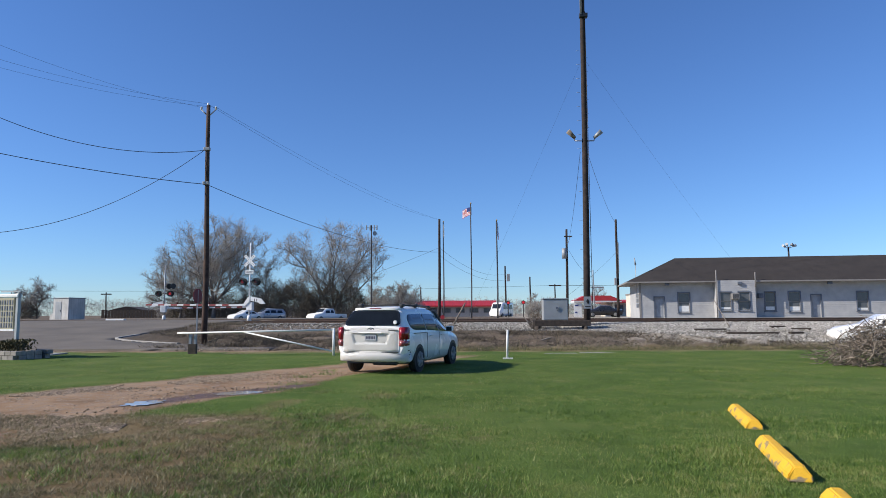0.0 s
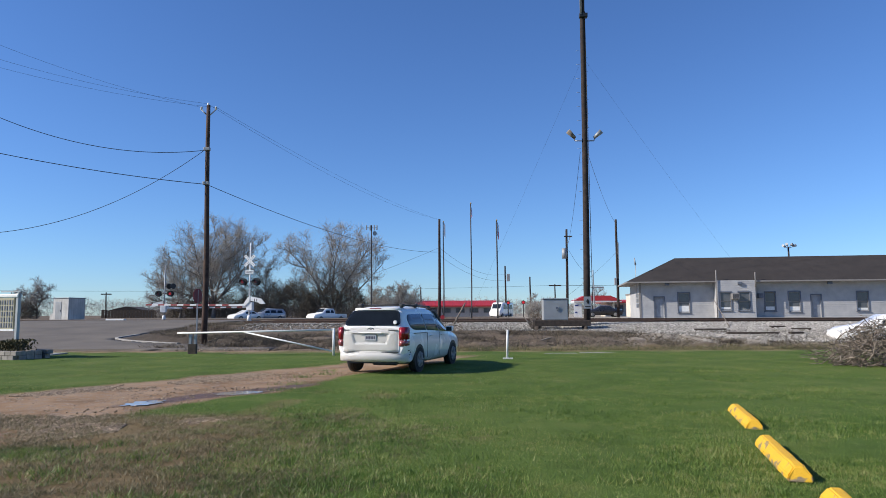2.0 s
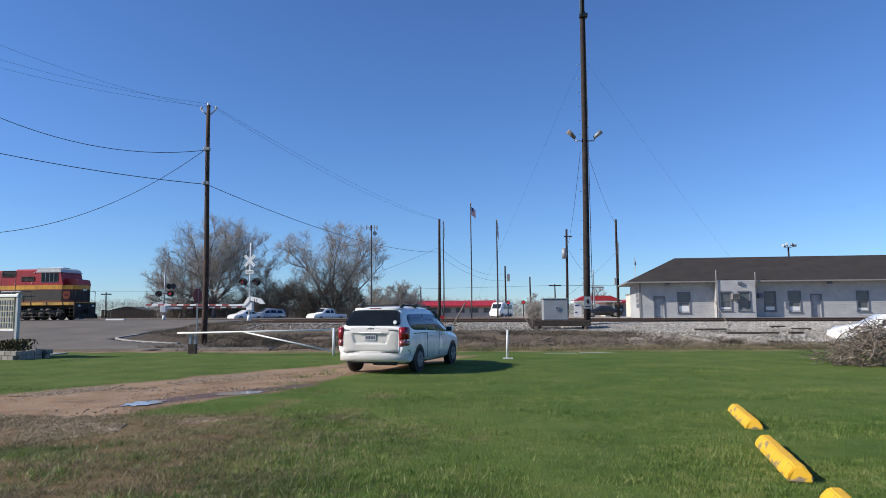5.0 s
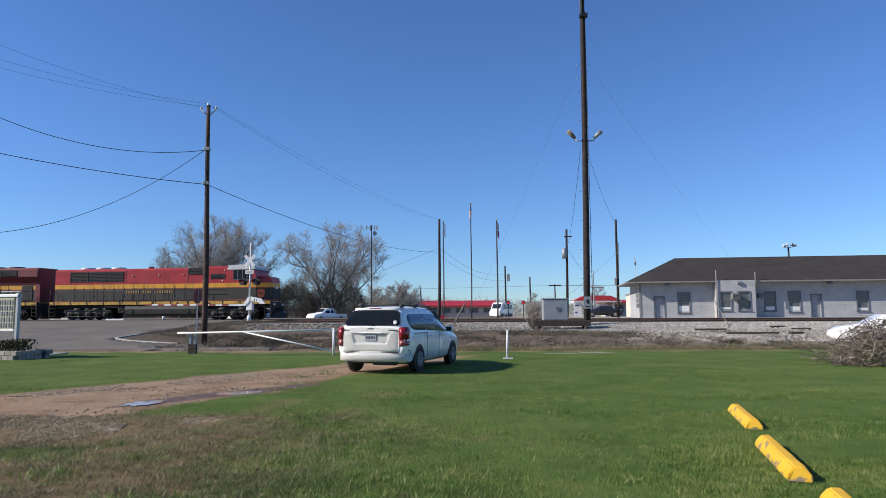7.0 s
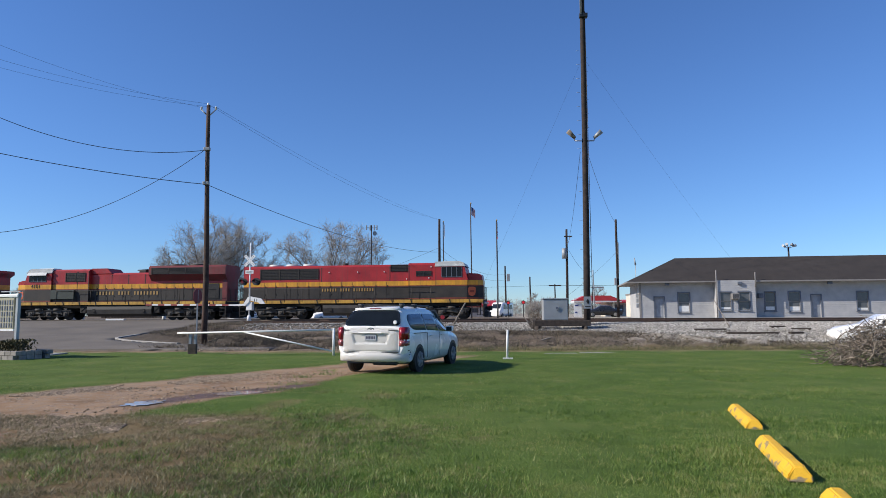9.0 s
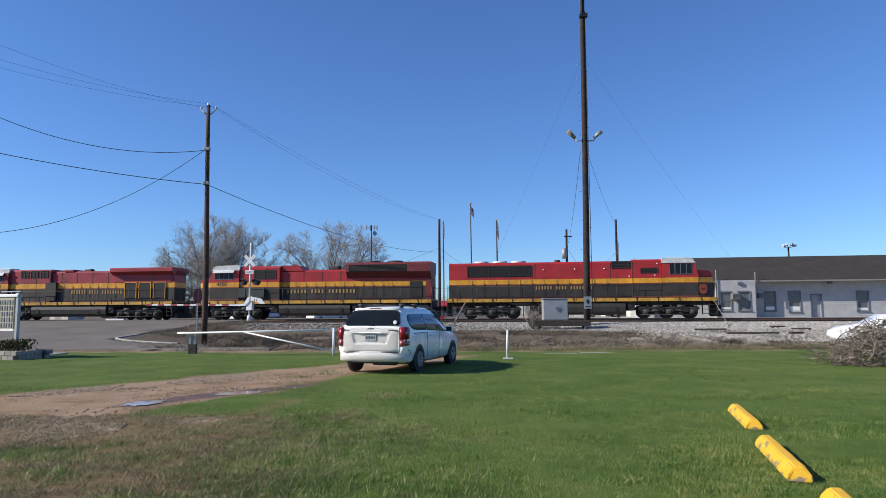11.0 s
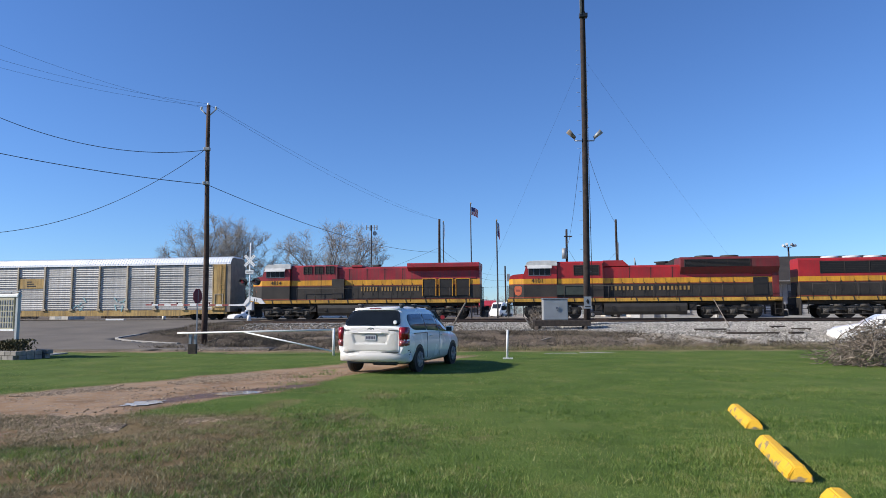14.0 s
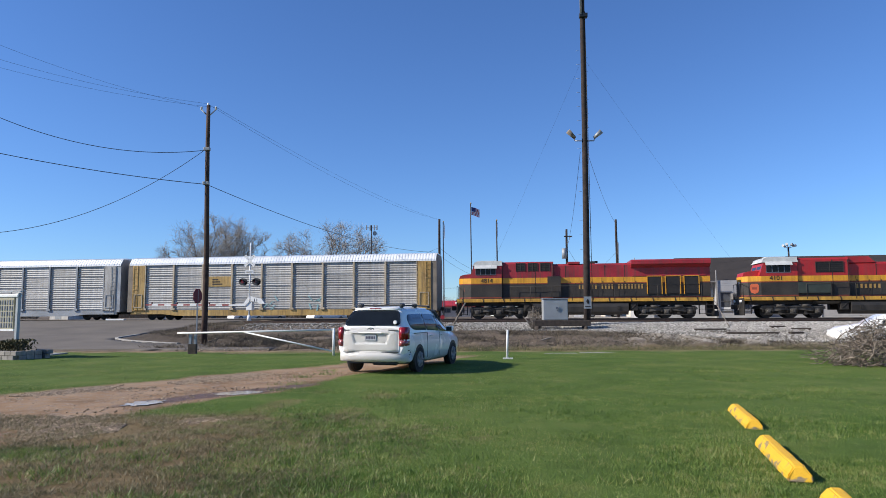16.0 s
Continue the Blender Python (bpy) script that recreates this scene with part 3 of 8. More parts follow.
def loco_truck(root, x):
    """A three-axle truck: sculpted side frames, springs, brake gear and axle boxes."""
    bm = B()
    box(bm, -2.3, 2.3, -0.9, 0.9, 0.75, 1.0)
    for bx in (-0.95, 0.95):
        box(bm, bx - 0.42, bx + 0.42, -0.85, 0.85, 0.28, 0.75, 0.04)
    t = part("truck", bm, "under", root)
    t.matrix_basis = pose(x, 0, 0)
    for sy in (-1, 1):
        bm = B()
        prism(bm, [(-2.45, 0.72), (-2.3, 0.95), (-1.2, 1.02), (-0.9, 0.82), (-0.25, 0.82), (0.1, 1.0), (1.1, 1.02), (1.5, 0.85), (2.3, 0.95), (2.45, 0.72), (2.1, 0.6), (1.5, 0.52), (0.6, 0.62), (0, 0.55), (-0.6, 0.62), (-1.5, 0.52), (-2.1, 0.6)], sy * 0.98, sy * 1.16)
        prism(bm, [(-2.4, 0.84), (2.4, 0.84), (2.36, 0.9), (-2.36, 0.9)], sy * 1.16, sy * 1.22)
        part("side_frame", bm, "side_frame", t, "dust-grey cast side frame")
        for ax in (-1.83, 0.0, 1.83):
            bm = B()
            box(bm, ax - 0.2, ax + 0.2, sy * 1.1 - 0.12, sy * 1.1 + 0.12, 0.36, 0.72, 0.03)
            tube(bm, (ax, sy * 1.2, 0.53), (ax, sy * 1.32, 0.53), 0.14, 0.1, 10)
            part("axle_box", bm, "side_frame", t)
            bm = B()
            for o in (-0.34, 0.34):
                for k in range(5):
                    tube(bm, (ax + o, sy * 1.12, 0.5 + k * 0.08), (ax + o, sy * 1.12, 0.54 + k * 0.08), 0.11, 0.11, 8)
            tagged(part("coil_spring", bm, "under", t), kind="stuff")
        for bx in (-0.95, 0.95):
            bm = B()
            tube(bm, (bx - 0.3, sy * 1.24, 0.98), (bx + 0.3, sy * 1.24, 0.98), 0.12, 0.12, 10)
            tube(bm, (bx + 0.3, sy * 1.24, 0.98), (bx + 0.62, sy * 1.2, 0.62), 0.035, 0.03, 6)
            part("brake_cylinder", bm, "side_frame", t)
            part("brake_shoe", box(B(), bx - 0.1, bx + 0.1, min(sy * 1.05, sy * 1.15), max(sy * 1.05, sy * 1.15), 0.25, 0.5), "under", t)
        part("brake_rod", tube(B(), (-2.2, sy * 1.24, 0.3), (2.2, sy * 1.24, 0.3), 0.025, 0.025, 6), "side_frame", t)
    for ax in (-1.83, 0.0, 1.83):
        wheelset(t, ax, WHEEL_R, WHEEL_R)
    return t


def rails_and_steps(root, x0, x1, deck, cut):
    """Handrail posts and rail along both walkways, ladders at the ends."""
    for sy in (-1, 1):
        y = sy * 1.5
        bm = B()
        n = int((cut[1] - cut[0]) / 1.6)
        for k in range(n + 1):
            x = cut[0] + k * (cut[1] - cut[0]) / n
            tube(bm, (x, y, deck - 0.2), (x, y, deck + 1.0), 0.02, 0.02, 6)
        tube(bm, (cut[0], y, deck + 1.0), (cut[1], y, deck + 1.0), 0.02, 0.02, 6)
        part("handrail", bm, "soot", root)
        for xe, sx in ((x0, 1), (x1, -1)):
            bm = B()
            for k in range(4):
                box(bm, xe, xe + sx * 0.55, y - 0.1 * sy - 0.1, y - 0.1 * sy + 0.1, 0.35 + k * 0.36, 0.39 + k * 0.36)
            box(bm, xe - 0.02, xe + 0.03, y - 0.2 * sy - 0.1, y - 0.1 * sy + 0.1, 0.3, deck)
            box(bm, xe + sx * 0.55 - 0.02, xe + sx * 0.55 + 0.02, y - 0.2 * sy - 0.1, y - 0.1 * sy + 0.1, 0.3, deck)
            part("step_well", bm, "under", root)
    for xe, sx in ((x0, -1), (x1, 1)):
        for ya, yb in ((-1.4, -0.5), (0.5, 1.4)):
            bm = B()
            for y in (ya, yb):
                tube(bm, (xe, y, deck), (xe, y, deck + 1.05), 0.022, 0.022, 6)
            tube(bm, (xe, ya, deck + 1.05), (xe, yb, deck + 1.05), 0.02, 0.02, 6)
            part("end_rail", bm, "soot", root)
        bm = B()
        box(bm, xe, xe + sx * 0.35, -0.14, 0.14, 0.75, 1.05, 0.03)
        box(bm, xe + sx * 0.3, xe + sx * 0.62, -0.2, 0.16, 0.7, 1.08, 0.05)
        part("coupler", bm, "under", root)
        bm = B()
        prism(bm, [(-1.45, 0.2), (1.45, 0.2), (1.5, 0.75), (1.5, deck - 0.1), (-1.5, deck - 0.1), (-1.5, 0.75)], xe - 0.04, xe + 0.04, "x")
        if sx > 0:
            prism(bm, [(-1.4, 0.12), (1.4, 0.12), (1.2, 0.6), (-1.2, 0.6)], xe + 0.05, xe + 0.4, "x")
        part("pilot", bm, "under", root)
        bm = B()
        for y in (-0.45, -0.3, 0.3, 0.45):
            tube(bm, (xe + sx * 0.05, y, 0.9), (xe + sx * 0.25, y, 0.5), 0.03, 0.025, 6)
        tagged(part("brake_hose", bm, "black_plastic", root), kind="stuff")


def bars(root, x0, x1, z0, z1, y, words, material, label):
    """Lettering that may not be spelt out: one upright bar for each letter."""
    bm = B()
    total = sum(words) + len(words) - 1
    w = (x1 - x0) / total
    k = 0
    for count in words:
        for _ in range(count):
            cx = x0 + (k + 0.5) * w
            box(bm, cx - 0.24 * w, cx + 0.24 * w, y - 0.006, y + 0.006, z0, z1)
            k += 1
        k += 1
    return tagged(part("lettering", bm, material, root, label), kind="stuff")


def numerals(root, text, x, y, z, size, flip):
    cu = bpy.data.curves.new("road_number", "FONT")
    cu.body, cu.size, cu.extrude, cu.align_x = text, size, 0.004, "CENTER"
    cu.materials.append(M["number"])
    ob = new("road_number", cu)
    ob.parent = root
    ob.matrix_basis = pose(x, y, z, 90, 0, 0) if not flip else pose(x, y, z, 90, 0, 180)
    return ob


def hood(root, x0, x1, hw, deck, belt0, belt1, top, upper, cuts=()):
    """A hood section painted in three bands: dark below, yellow belt, red above, with a chamfered roof."""
    h = B()
    box(h, x0, x1, -hw, hw, deck, belt0)
    for x in cuts:
        box(h, x - 0.02, x + 0.02, -hw - 0.012, hw + 0.012, deck + 0.1, belt0 - 0.02)
    part("hood_side", h, "soot", root, "sooty dark lower hood")
    h = B()
    box(h, x0 - 0.004, x1 + 0.004, -hw - 0.004, hw + 0.004, belt0, belt1)
    part("belt_stripe", h, "yellow", root, "yellow belt stripe")
    for z in (belt0 - 0.075, deck + 0.02):
        part("pinstripe", box(B(), x0 - 0.003, x1 + 0.003, -hw - 0.003, hw + 0.003, z, z + 0.07), "rust_red", root, "thin dull red stripe")
    h = B()
    c = 0.16
    prism(h, [(-hw, belt1), (hw, belt1), (hw, top - c), (hw - c, top), (-hw + c, top), (-hw, top - c)], x0, x1, "x")
    part("upper_hood", h, upper, root, "red upper hood")


def door_lines(root, x0, x1, n, hw, z0, z1, material="soot"):
    """Seams, latches and hinges of the engine-room doors."""
    bm = B()
    for k in range(n + 1):
        x = x0 + (x1 - x0) * k / n
        for sy in (-1, 1):
            box(bm, x - 0.01, x + 0.01, sy * hw - 0.012, sy * hw + 0.012, z0, z1)
            box(bm, x + 0.05, x + 0.11, sy * hw - 0.022, sy * hw + 0.022, z0 + 0.3, z0 + 0.42)
            box(bm, x + 0.05, x + 0.11, sy * hw - 0.022, sy * hw + 0.022, z1 - 0.42, z1 - 0.3)
    tagged(part("door_seam", bm, material, root), kind="stuff")


def panel_joints(root, xs, hw, z0, z1):
    """Narrow cover strips where the hood sections meet, with a lifting eye over each."""
    for x in xs:
        for sy in (-1, 1):
            bm = box(B(), x - 0.022, x + 0.022, sy * hw - 0.012, sy * hw + 0.012, z0, z1)
            tube(bm, (x - 0.05, sy * hw, z1 - 0.1), (x + 0.05, sy * hw, z1 - 0.1), 0.03, 0.03, 6)
            part("joint_strip", bm, "soot", root)


def cab(root, x0, x1, nose_x, hw, deck, belt0, belt1, top, nose_top, upper, rounded):
    """Safety cab with nose: three bands, slanted windscreen, side windows, headlights."""
    # nose and cab lower part
    for nm, z0, z1, m, g in (("nose_side", deck, belt0, "soot", 0.0), ("nose_belt", belt0, belt1, "yellow", 0.004), ("pinstripe", belt0 - 0.075, belt0 - 0.005, "rust_red", 0.003), ("pinstripe", deck + 0.02, deck + 0.12, "rust_red", 0.003)):
        bm = B()
        prism(bm, [(x0, -hw - g), (x1, -hw - g), (nose_x - 0.35, -hw * 0.8 - g), (nose_x + g, -hw * 0.55), (nose_x + g, hw * 0.55), (nose_x - 0.35, hw * 0.8 + g), (x1, hw + g), (x0, hw + g)], z0, z1, "z")
        part(nm, bm, m, root)
    bm = B()
    prism(bm, [(x1, belt1), (nose_x - 0.02, belt1), (nose_x - 0.12, nose_top - 0.1), (nose_x - 0.45, nose_top), (x1, nose_top + 0.06)], -hw * 0.62, hw * 0.62)
    part("nose_top", bm, upper, root, "red sloping nose top")
    bm = B()
    prism(bm, [(x0, belt1), (x1 + 0.1, belt1), (x1 - 0.22, top - 0.42), (x0, top - 0.42)], -hw, hw)
    cb = part("cab_body", bm, upper, root, "red cab with grey roof")
    bm = B()
    prism(bm, [(x0 - 0.03, top - 0.42), (x1 - 0.14, top - 0.42), (x1 - 0.28, top - 0.12), (x1 - 0.55, top), (x0 - 0.03, top)], -hw + 0.06, hw - 0.06)
    prism(bm, [(x0 - 0.05, top - 0.42), (x1 - 0.1, top - 0.42), (x1 - 0.2, top - 0.3), (x0 - 0.05, top - 0.3)], -hw - 0.04, hw + 0.04)
    part("cab_roof", bm, "cab_grey", root, "pale grey cab roof")
    L = x1 - x0
    for sy in (-1, 1):
        for a, b in ((0.2, 0.345), (0.365, 0.51), (0.53, 0.675), (0.695, 0.84)):
            bm = B()
            xa, xb = x0 + a * L, x0 + b * L
            yy = sy * (hw + 0.008)
            box(bm, xa, xb, yy - 0.006, yy + 0.006, belt1 + 0.3, top - 0.48)
            part("side_window", bm, "cab_glass", cb)
            bm = B()
            for q in ((xa - 0.025, xa, belt1 + 0.26, top - 0.46), (xb, xb + 0.025, belt1 + 0.26, top - 0.46), (xa, xb, belt1 + 0.26, belt1 + 0.3)):
                box(bm, q[0], q[1], yy - 0.02, yy + 0.02, q[2], q[3])
            part("window_frame", bm, "trim_grey", cb)
        bm = B()
        y0, y1 = sorted((sy * 0.12, sy * hw * 0.85))
        zz0, zz1 = nose_top + 0.15, top - 0.46
        xa, xb = x1 + 0.1 - 0.38 * (zz0 - belt1) / (top - 0.28 - belt1), x1 + 0.1 - 0.38 * (zz1 - belt1) / (top - 0.28 - belt1)
        v = [bm.verts.new(p) for p in ((xa + 0.012, y0, zz0), (xa + 0.012, y1, zz0), (xb + 0.012, y1, zz1), (xb + 0.012, y0, zz1))]
        bm.faces.new(v)
        bm.faces.new([bm.verts.new((p.co.x - 0.02, p.co.y, p.co.z)) for p in reversed(v)])
        part("windscreen", bm, "car_glass", cb)
        bm = B()
        tube(bm, (nose_x - 0.02, sy * 0.13, belt0 - 0.05), (nose_x + 0.05, sy * 0.13, belt0 - 0.05), 0.1, 0.1, 12)
        part("headlight", bm, "clear_lens", root)
        bm = B()
        tube(bm, (nose_x - 0.05, sy * 0.95, deck - 0.35), (nose_x + 0.3, sy * 0.95, deck - 0.35), 0.1, 0.1, 12)
        part("ditch_light", bm, "clear_lens", root)
        if rounded:  # hinged sunshade over the side windows
            o = [(sy * hw, top - 0.3), (sy * (hw + 0.26), top - 0.62), (sy * (hw + 0.26), top - 0.66), (sy * hw, top - 0.36)]
            part("sunshade", prism(B(), o, x0 + 0.15 * L, x0 + 0.88 * L, "x"), "cab_grey", cb, "grey hinged sunshade")
    # horn and aerial dome
    bm = B()
    box(bm, x0 + 0.5, x1 - 0.7, -0.5, 0.5, top, top + 0.1, 0.03)
    part("roof_hatch", bm, "cab_grey", root)
    return cb


def underframe(root, x0, x1, deck, tank):
    bm = B()
    box(bm, x0, x1, -1.5, 1.5, deck - 0.3, deck - 0.03)
    part("sill", bm, "sill_yellow", root, "yellow walkway sill with dark stanchion feet")
    bm = B()
    n = int((x1 - x0) / 1.75)
    for k in range(n + 1):
        x = x0 + (k + 0.3) * (x1 - x0) / (n + 1)
        for sy in (-1, 1):
            prism(bm, [(x, deck - 0.32), (x + 0.07, deck - 0.32), (x - 0.02, deck + 0.02), (x - 0.09, deck + 0.02)], sy * 1.5, sy * 1.53)
    tagged(part("stanchion_foot", bm, "soot", root), kind="stuff")
    bm = B()
    box(bm, x0, x1, -1.48, 1.48, deck - 0.03, deck)
    box(bm, x0 + 0.4, x1 - 0.4, -1.0, 1.0, deck - 0.62, deck - 0.3)
    for k in range(3):
        tube(bm, (x0 + 5.2, -1.3 + 0.1 * k, deck - 0.42 - 0.06 * k), (x1 - 5.2, -1.3 + 0.1 * k, deck - 0.42 - 0.06 * k), 0.035, 0.035, 6)
    part("underframe", bm, "under", root)
    a, b = tank
    bm = B()
    prism(bm, [(-1.42, 0.55), (-1.2, 0.3), (1.2, 0.3), (1.42, 0.55), (1.48, 0.95), (1.42, 1.22), (-1.42, 1.22), (-1.48, 0.95)], a, b, "x")
    t = part("fuel_tank", bm, "tank", root, "dusty grey fuel tank")
    bm = B()
    for sy in (-1, 1):
        for x in (a + 0.6, b - 0.9):
            box(bm, x, x + 0.25, sy * 1.44, sy * 1.5, 0.7, 1.0)
        tube(bm, (a + 0.1, sy * 1.2, 1.35), (b - 0.1, sy * 1.2, 1.35), 0.11, 0.11, 10)
    part("air_reservoir", bm, "under", t)
    for x in (a - 0.75, b + 0.15):  # gear hung beside the tank
        for sy in (-1, 1):
            y0, y1 = sorted((sy * 0.7, sy * 1.35))
            bm = box(B(), x, x + 0.6, y0, y1, 0.62, 1.3, 0.04)
            tube(bm, (x + 0.1, sy * 1.36, 0.8), (x + 0.5, sy * 1.36, 1.15), 0.03, 0.03, 6)
            part("equipment_box", bm, "under", root)


def shield(root, x, y, z, turn):
    """A plain rounded emblem shape lying on each flank of the nose."""
    for sy in (-1, 1):
        bm = B()
        prism(bm, [(-0.22, 0.4), (0.22, 0.4), (0.32, 0.28), (0.33, 0.0), (0.26, -0.28), (0.0, -0.4), (-0.26, -0.28), (-0.33, 0.0), (-0.32, 0.28)], -0.008, 0.008)
        e = part("emblem", bm, "stop_orange", root, "orange-red emblem shape")
        e.matrix_basis = pose(x, sy * y, z, 0, 0, sy * turn)
        bm = B()
        prism(bm, [(-0.18, 0.12), (0.18, 0.12), (0.18, -0.06), (-0.18, -0.06)], -0.011, 0.011)
        part("emblem_mark", bm, "rust_red", e)


M["battery_green"] = mat("dusty dark green cover", (0.03, 0.04, 0.032), 0.65, 0, 0.3, 2, 0.1)
M["stop_orange"] = mat("orange enamel", (0.42, 0.085, 0.03), 0.45, 0, 0.2, 2, 0.05)
DECK = 1.68


def fans(root, xs, z, r=0.62, material="cab_grey"):
    for x in xs:
        bm = B()
        tube(bm, (x, 0, z - 0.05), (x, 0, z + 0.16), r + 0.06, r, 18)
        part("cooling_fan", bm, material, root)


def grille(root, x0, x1, hw, z0, z1, n, name="radiator_grille"):
    for sy in (-1, 1):
        base = part(name, box(B(), x0, x1, sy * hw - 0.02, sy * hw + 0.02, z0, z1), "grille", root, "dark radiator grille")
        s = B()
        for k in range(n):
            z = z0 + (k + 0.5) * (z1 - z0) / n
            box(s, x0, x1, sy * (hw + 0.03) - 0.015, sy * (hw + 0.03) + 0.015, z - 0.01, z + 0.01)
        for x in lerp_steps(x0, x1, max(2, int((x1 - x0) / 1.4))):
            box(s, x - 0.025, x + 0.025, sy * (hw + 0.03) - 0.02, sy * (hw + 0.03) + 0.02, z0, z1)
        tagged(part("louvre", s, "soot", base), kind="stuff")


def locomotive_front():
    """Leading unit: faces forward; local x runs from the tail 0 to the nose 21.6."""
    r = thing("locomotive", MAIN, "red, yellow and black diesel locomotive leading the train", "locomotive", "locomotives")
    underframe(r, -0.1, 21.7, DECK, (7.6, 14.6))
    hood(r, 0.0, 15.2, 0.98, DECK, 2.88, 3.27, 4.72, "red", (2.2, 4.4, 6.2, 8.0, 9.8, 11.6, 13.4))
    grille(r, 1.6, 7.0, 0.98, 3.5, 4.45, 7)
    fans(r, (2.7, 4.3, 5.9), 4.74)
    hood(r, 15.2, 17.6, 1.25, DECK, 2.88, 3.27, 4.8, "red", ())
    grille(r, 13.6, 16.3, 1.0, 4.1, 4.7, 5, "inlet_grille")
    grille(r, 15.9, 17.2, 1.25, 3.65, 4.1, 4, "blower_grille")
    door_lines(r, 2.0, 13.2, 11, 0.98, DECK + 0.15, 3.23)
    cab(r, 17.6, 20.3, 21.6, 1.45, DECK, 2.88, 3.27, 4.88, 3.85, "red", False)
    shield(r, 20.72, 1.33, 2.3, -17)
    panel_joints(r, (7.3, 13.5), 0.98, 3.27, 4.55)
    panel_joints(r, (15.25, 17.55), 1.25, DECK, 4.6)
    bars(r, 7.3, 12.1, 2.42, 2.7, -0.998, (6, 4, 8), "letter", "old gold lettering shown as bars")
    bm = B()
    for x, z in ((8.0, 4.1), (10.6, 4.1), (13.0, 4.1), (15.0, 3.45), (17.0, 3.5), (17.2, 4.45)):
        tube(bm, (x, -1.0 if x < 15.2 else -1.27, z), (x, -1.05 if x < 15.2 else -1.3, z), 0.06, 0.05, 8)
    tagged(part("door_latch", bm, "rail_white", r), kind="stuff")
    bm = B()
    tube(bm, (9.2, 0, 4.7), (9.2, 0, 4.95), 0.28, 0.24, 12)
    part("exhaust_stack", bm, "soot", r)
    loco_truck(r, 3.6), loco_truck(r, 18.0)
    rails_and_steps(r, -0.1, 21.7, DECK, (0.8, 17.2))
    return r


def turned_cab(root, x, *args):
    """A cab that faces backward: built, then turned half round with all its parts."""
    before = set(root.children)
    cab(root, *args)
    for ob in set(root.children) - before:
        ob.matrix_basis = pose(x, 0, 0, 0, 0, 180) @ ob.matrix_basis


def locomotive_middle():
    """Second unit, coupled tail first: local x from the nose 0 (backward) to the tail 21.4."""
    r = thing("locomotive", MAIN, "red, yellow and black diesel locomotive with flared dark radiator hood", "locomotive", "locomotives")
    L = 21.4
    underframe(r, -0.1, L + 0.1, DECK, (7.8, 14.3))
    turned_cab(r, 4.2, 0.2, 2.95, 4.2, 1.45, DECK, 2.88, 3.3, 4.8, 3.7, "red", True)
    hood(r, 4.0, 7.8, 1.3, DECK, 2.88, 3.3, 4.72, "red", (6.6,))
    hood(r, 7.8, L - 0.4, 0.98, DECK, 2.88, 3.3, 4.35, "red", (9.5, 11.3, 13.0, 14.8, 16.5))
    bm = B()
    prism(bm, [(7.8, 4.3), (7.8, 4.78), (9.4, 4.78), (9.9, 4.3)], -1.0, 1.0)
    part("inverter_housing", bm, "red", r)
    bm = B()
    prism(bm, [(-0.98, 3.55), (0.98, 3.55), (1.45, 4.1), (1.45, 4.75), (1.25, 4.92), (-1.25, 4.92), (-1.45, 4.75), (-1.45, 4.1)], 13.9, L, "x")
    part("radiator_hood", bm, "sooty_red", r, "flared sooty maroon radiator hood")
    bm = B()
    prism(bm, [(-0.98, 3.5), (0.98, 3.5), (1.46, 4.08), (1.46, 4.76), (1.25, 4.93), (-1.25, 4.93), (-1.46, 4.76), (-1.46, 4.08)], 19.4, L + 0.01, "x")
    part("rear_hood", bm, "sooty_red", r, "dull red rear hood end")
    bar_part("end_wall", L - 0.45, L + 0.03, -1.06, 1.06, DECK, 3.6, "sooty_red", r, "sooty dark red hood end")
    grille(r, 14.2, 19.2, 1.45, 4.12, 4.72, 6)
    panel_joints(r, (9.9, 11.6, 13.3), 0.98, 3.3, 4.2)
    panel_joints(r, (4.05, 6.6, 7.75), 1.3, DECK, 4.55)
    fans(r, (16.0, 18.0), 4.94, 0.7, "soot")
    grille(r, 5.4, 7.4, 1.3, 3.55, 4.4, 6, "inlet_grille")
    door_lines(r, 8.4, 18.0, 11, 0.98, DECK + 0.15, 3.26)
    for x0, x1, z0, z1 in ((4.0, 6.4, 1.95, 2.8),):
        bar_part("battery_box", x0, x1, -1.47, 1.47, z0, z1, "battery_green", r)
    # solid vent panel, not sunk in: the recess's shade is its dark colour
    bar_part("rear_vent", 19.5, 20.6, -1.02, 1.02, 1.9, 3.25, "grille", r, "rear vent panel, recess shade put in its dark colour")
    numerals(r, "4101", 2.4, -1.47, 2.98, 0.5, False)
    shield(r, 0.78, 1.307, 2.3, 17.9)
    bars(r, 8.3, 14.7, 2.3, 2.62, -0.998, (6, 4, 8), "letter", "old gold lettering shown as bars")
    loco_truck(r, 3.6), loco_truck(r, 17.8)
    rails_and_steps(r, -0.1, L + 0.1, DECK, (4.6, L - 0.8))
    bm = B()
    box(bm, 12.2, 12.9, -0.3, 0.3, 4.33, 4.6, 0.04)
    tube(bm, (12.0, -0.2, 4.62), (13.1, -0.2, 4.62), 0.05, 0.09, 8)
    part("horn", bm, "soot", r)
    return r


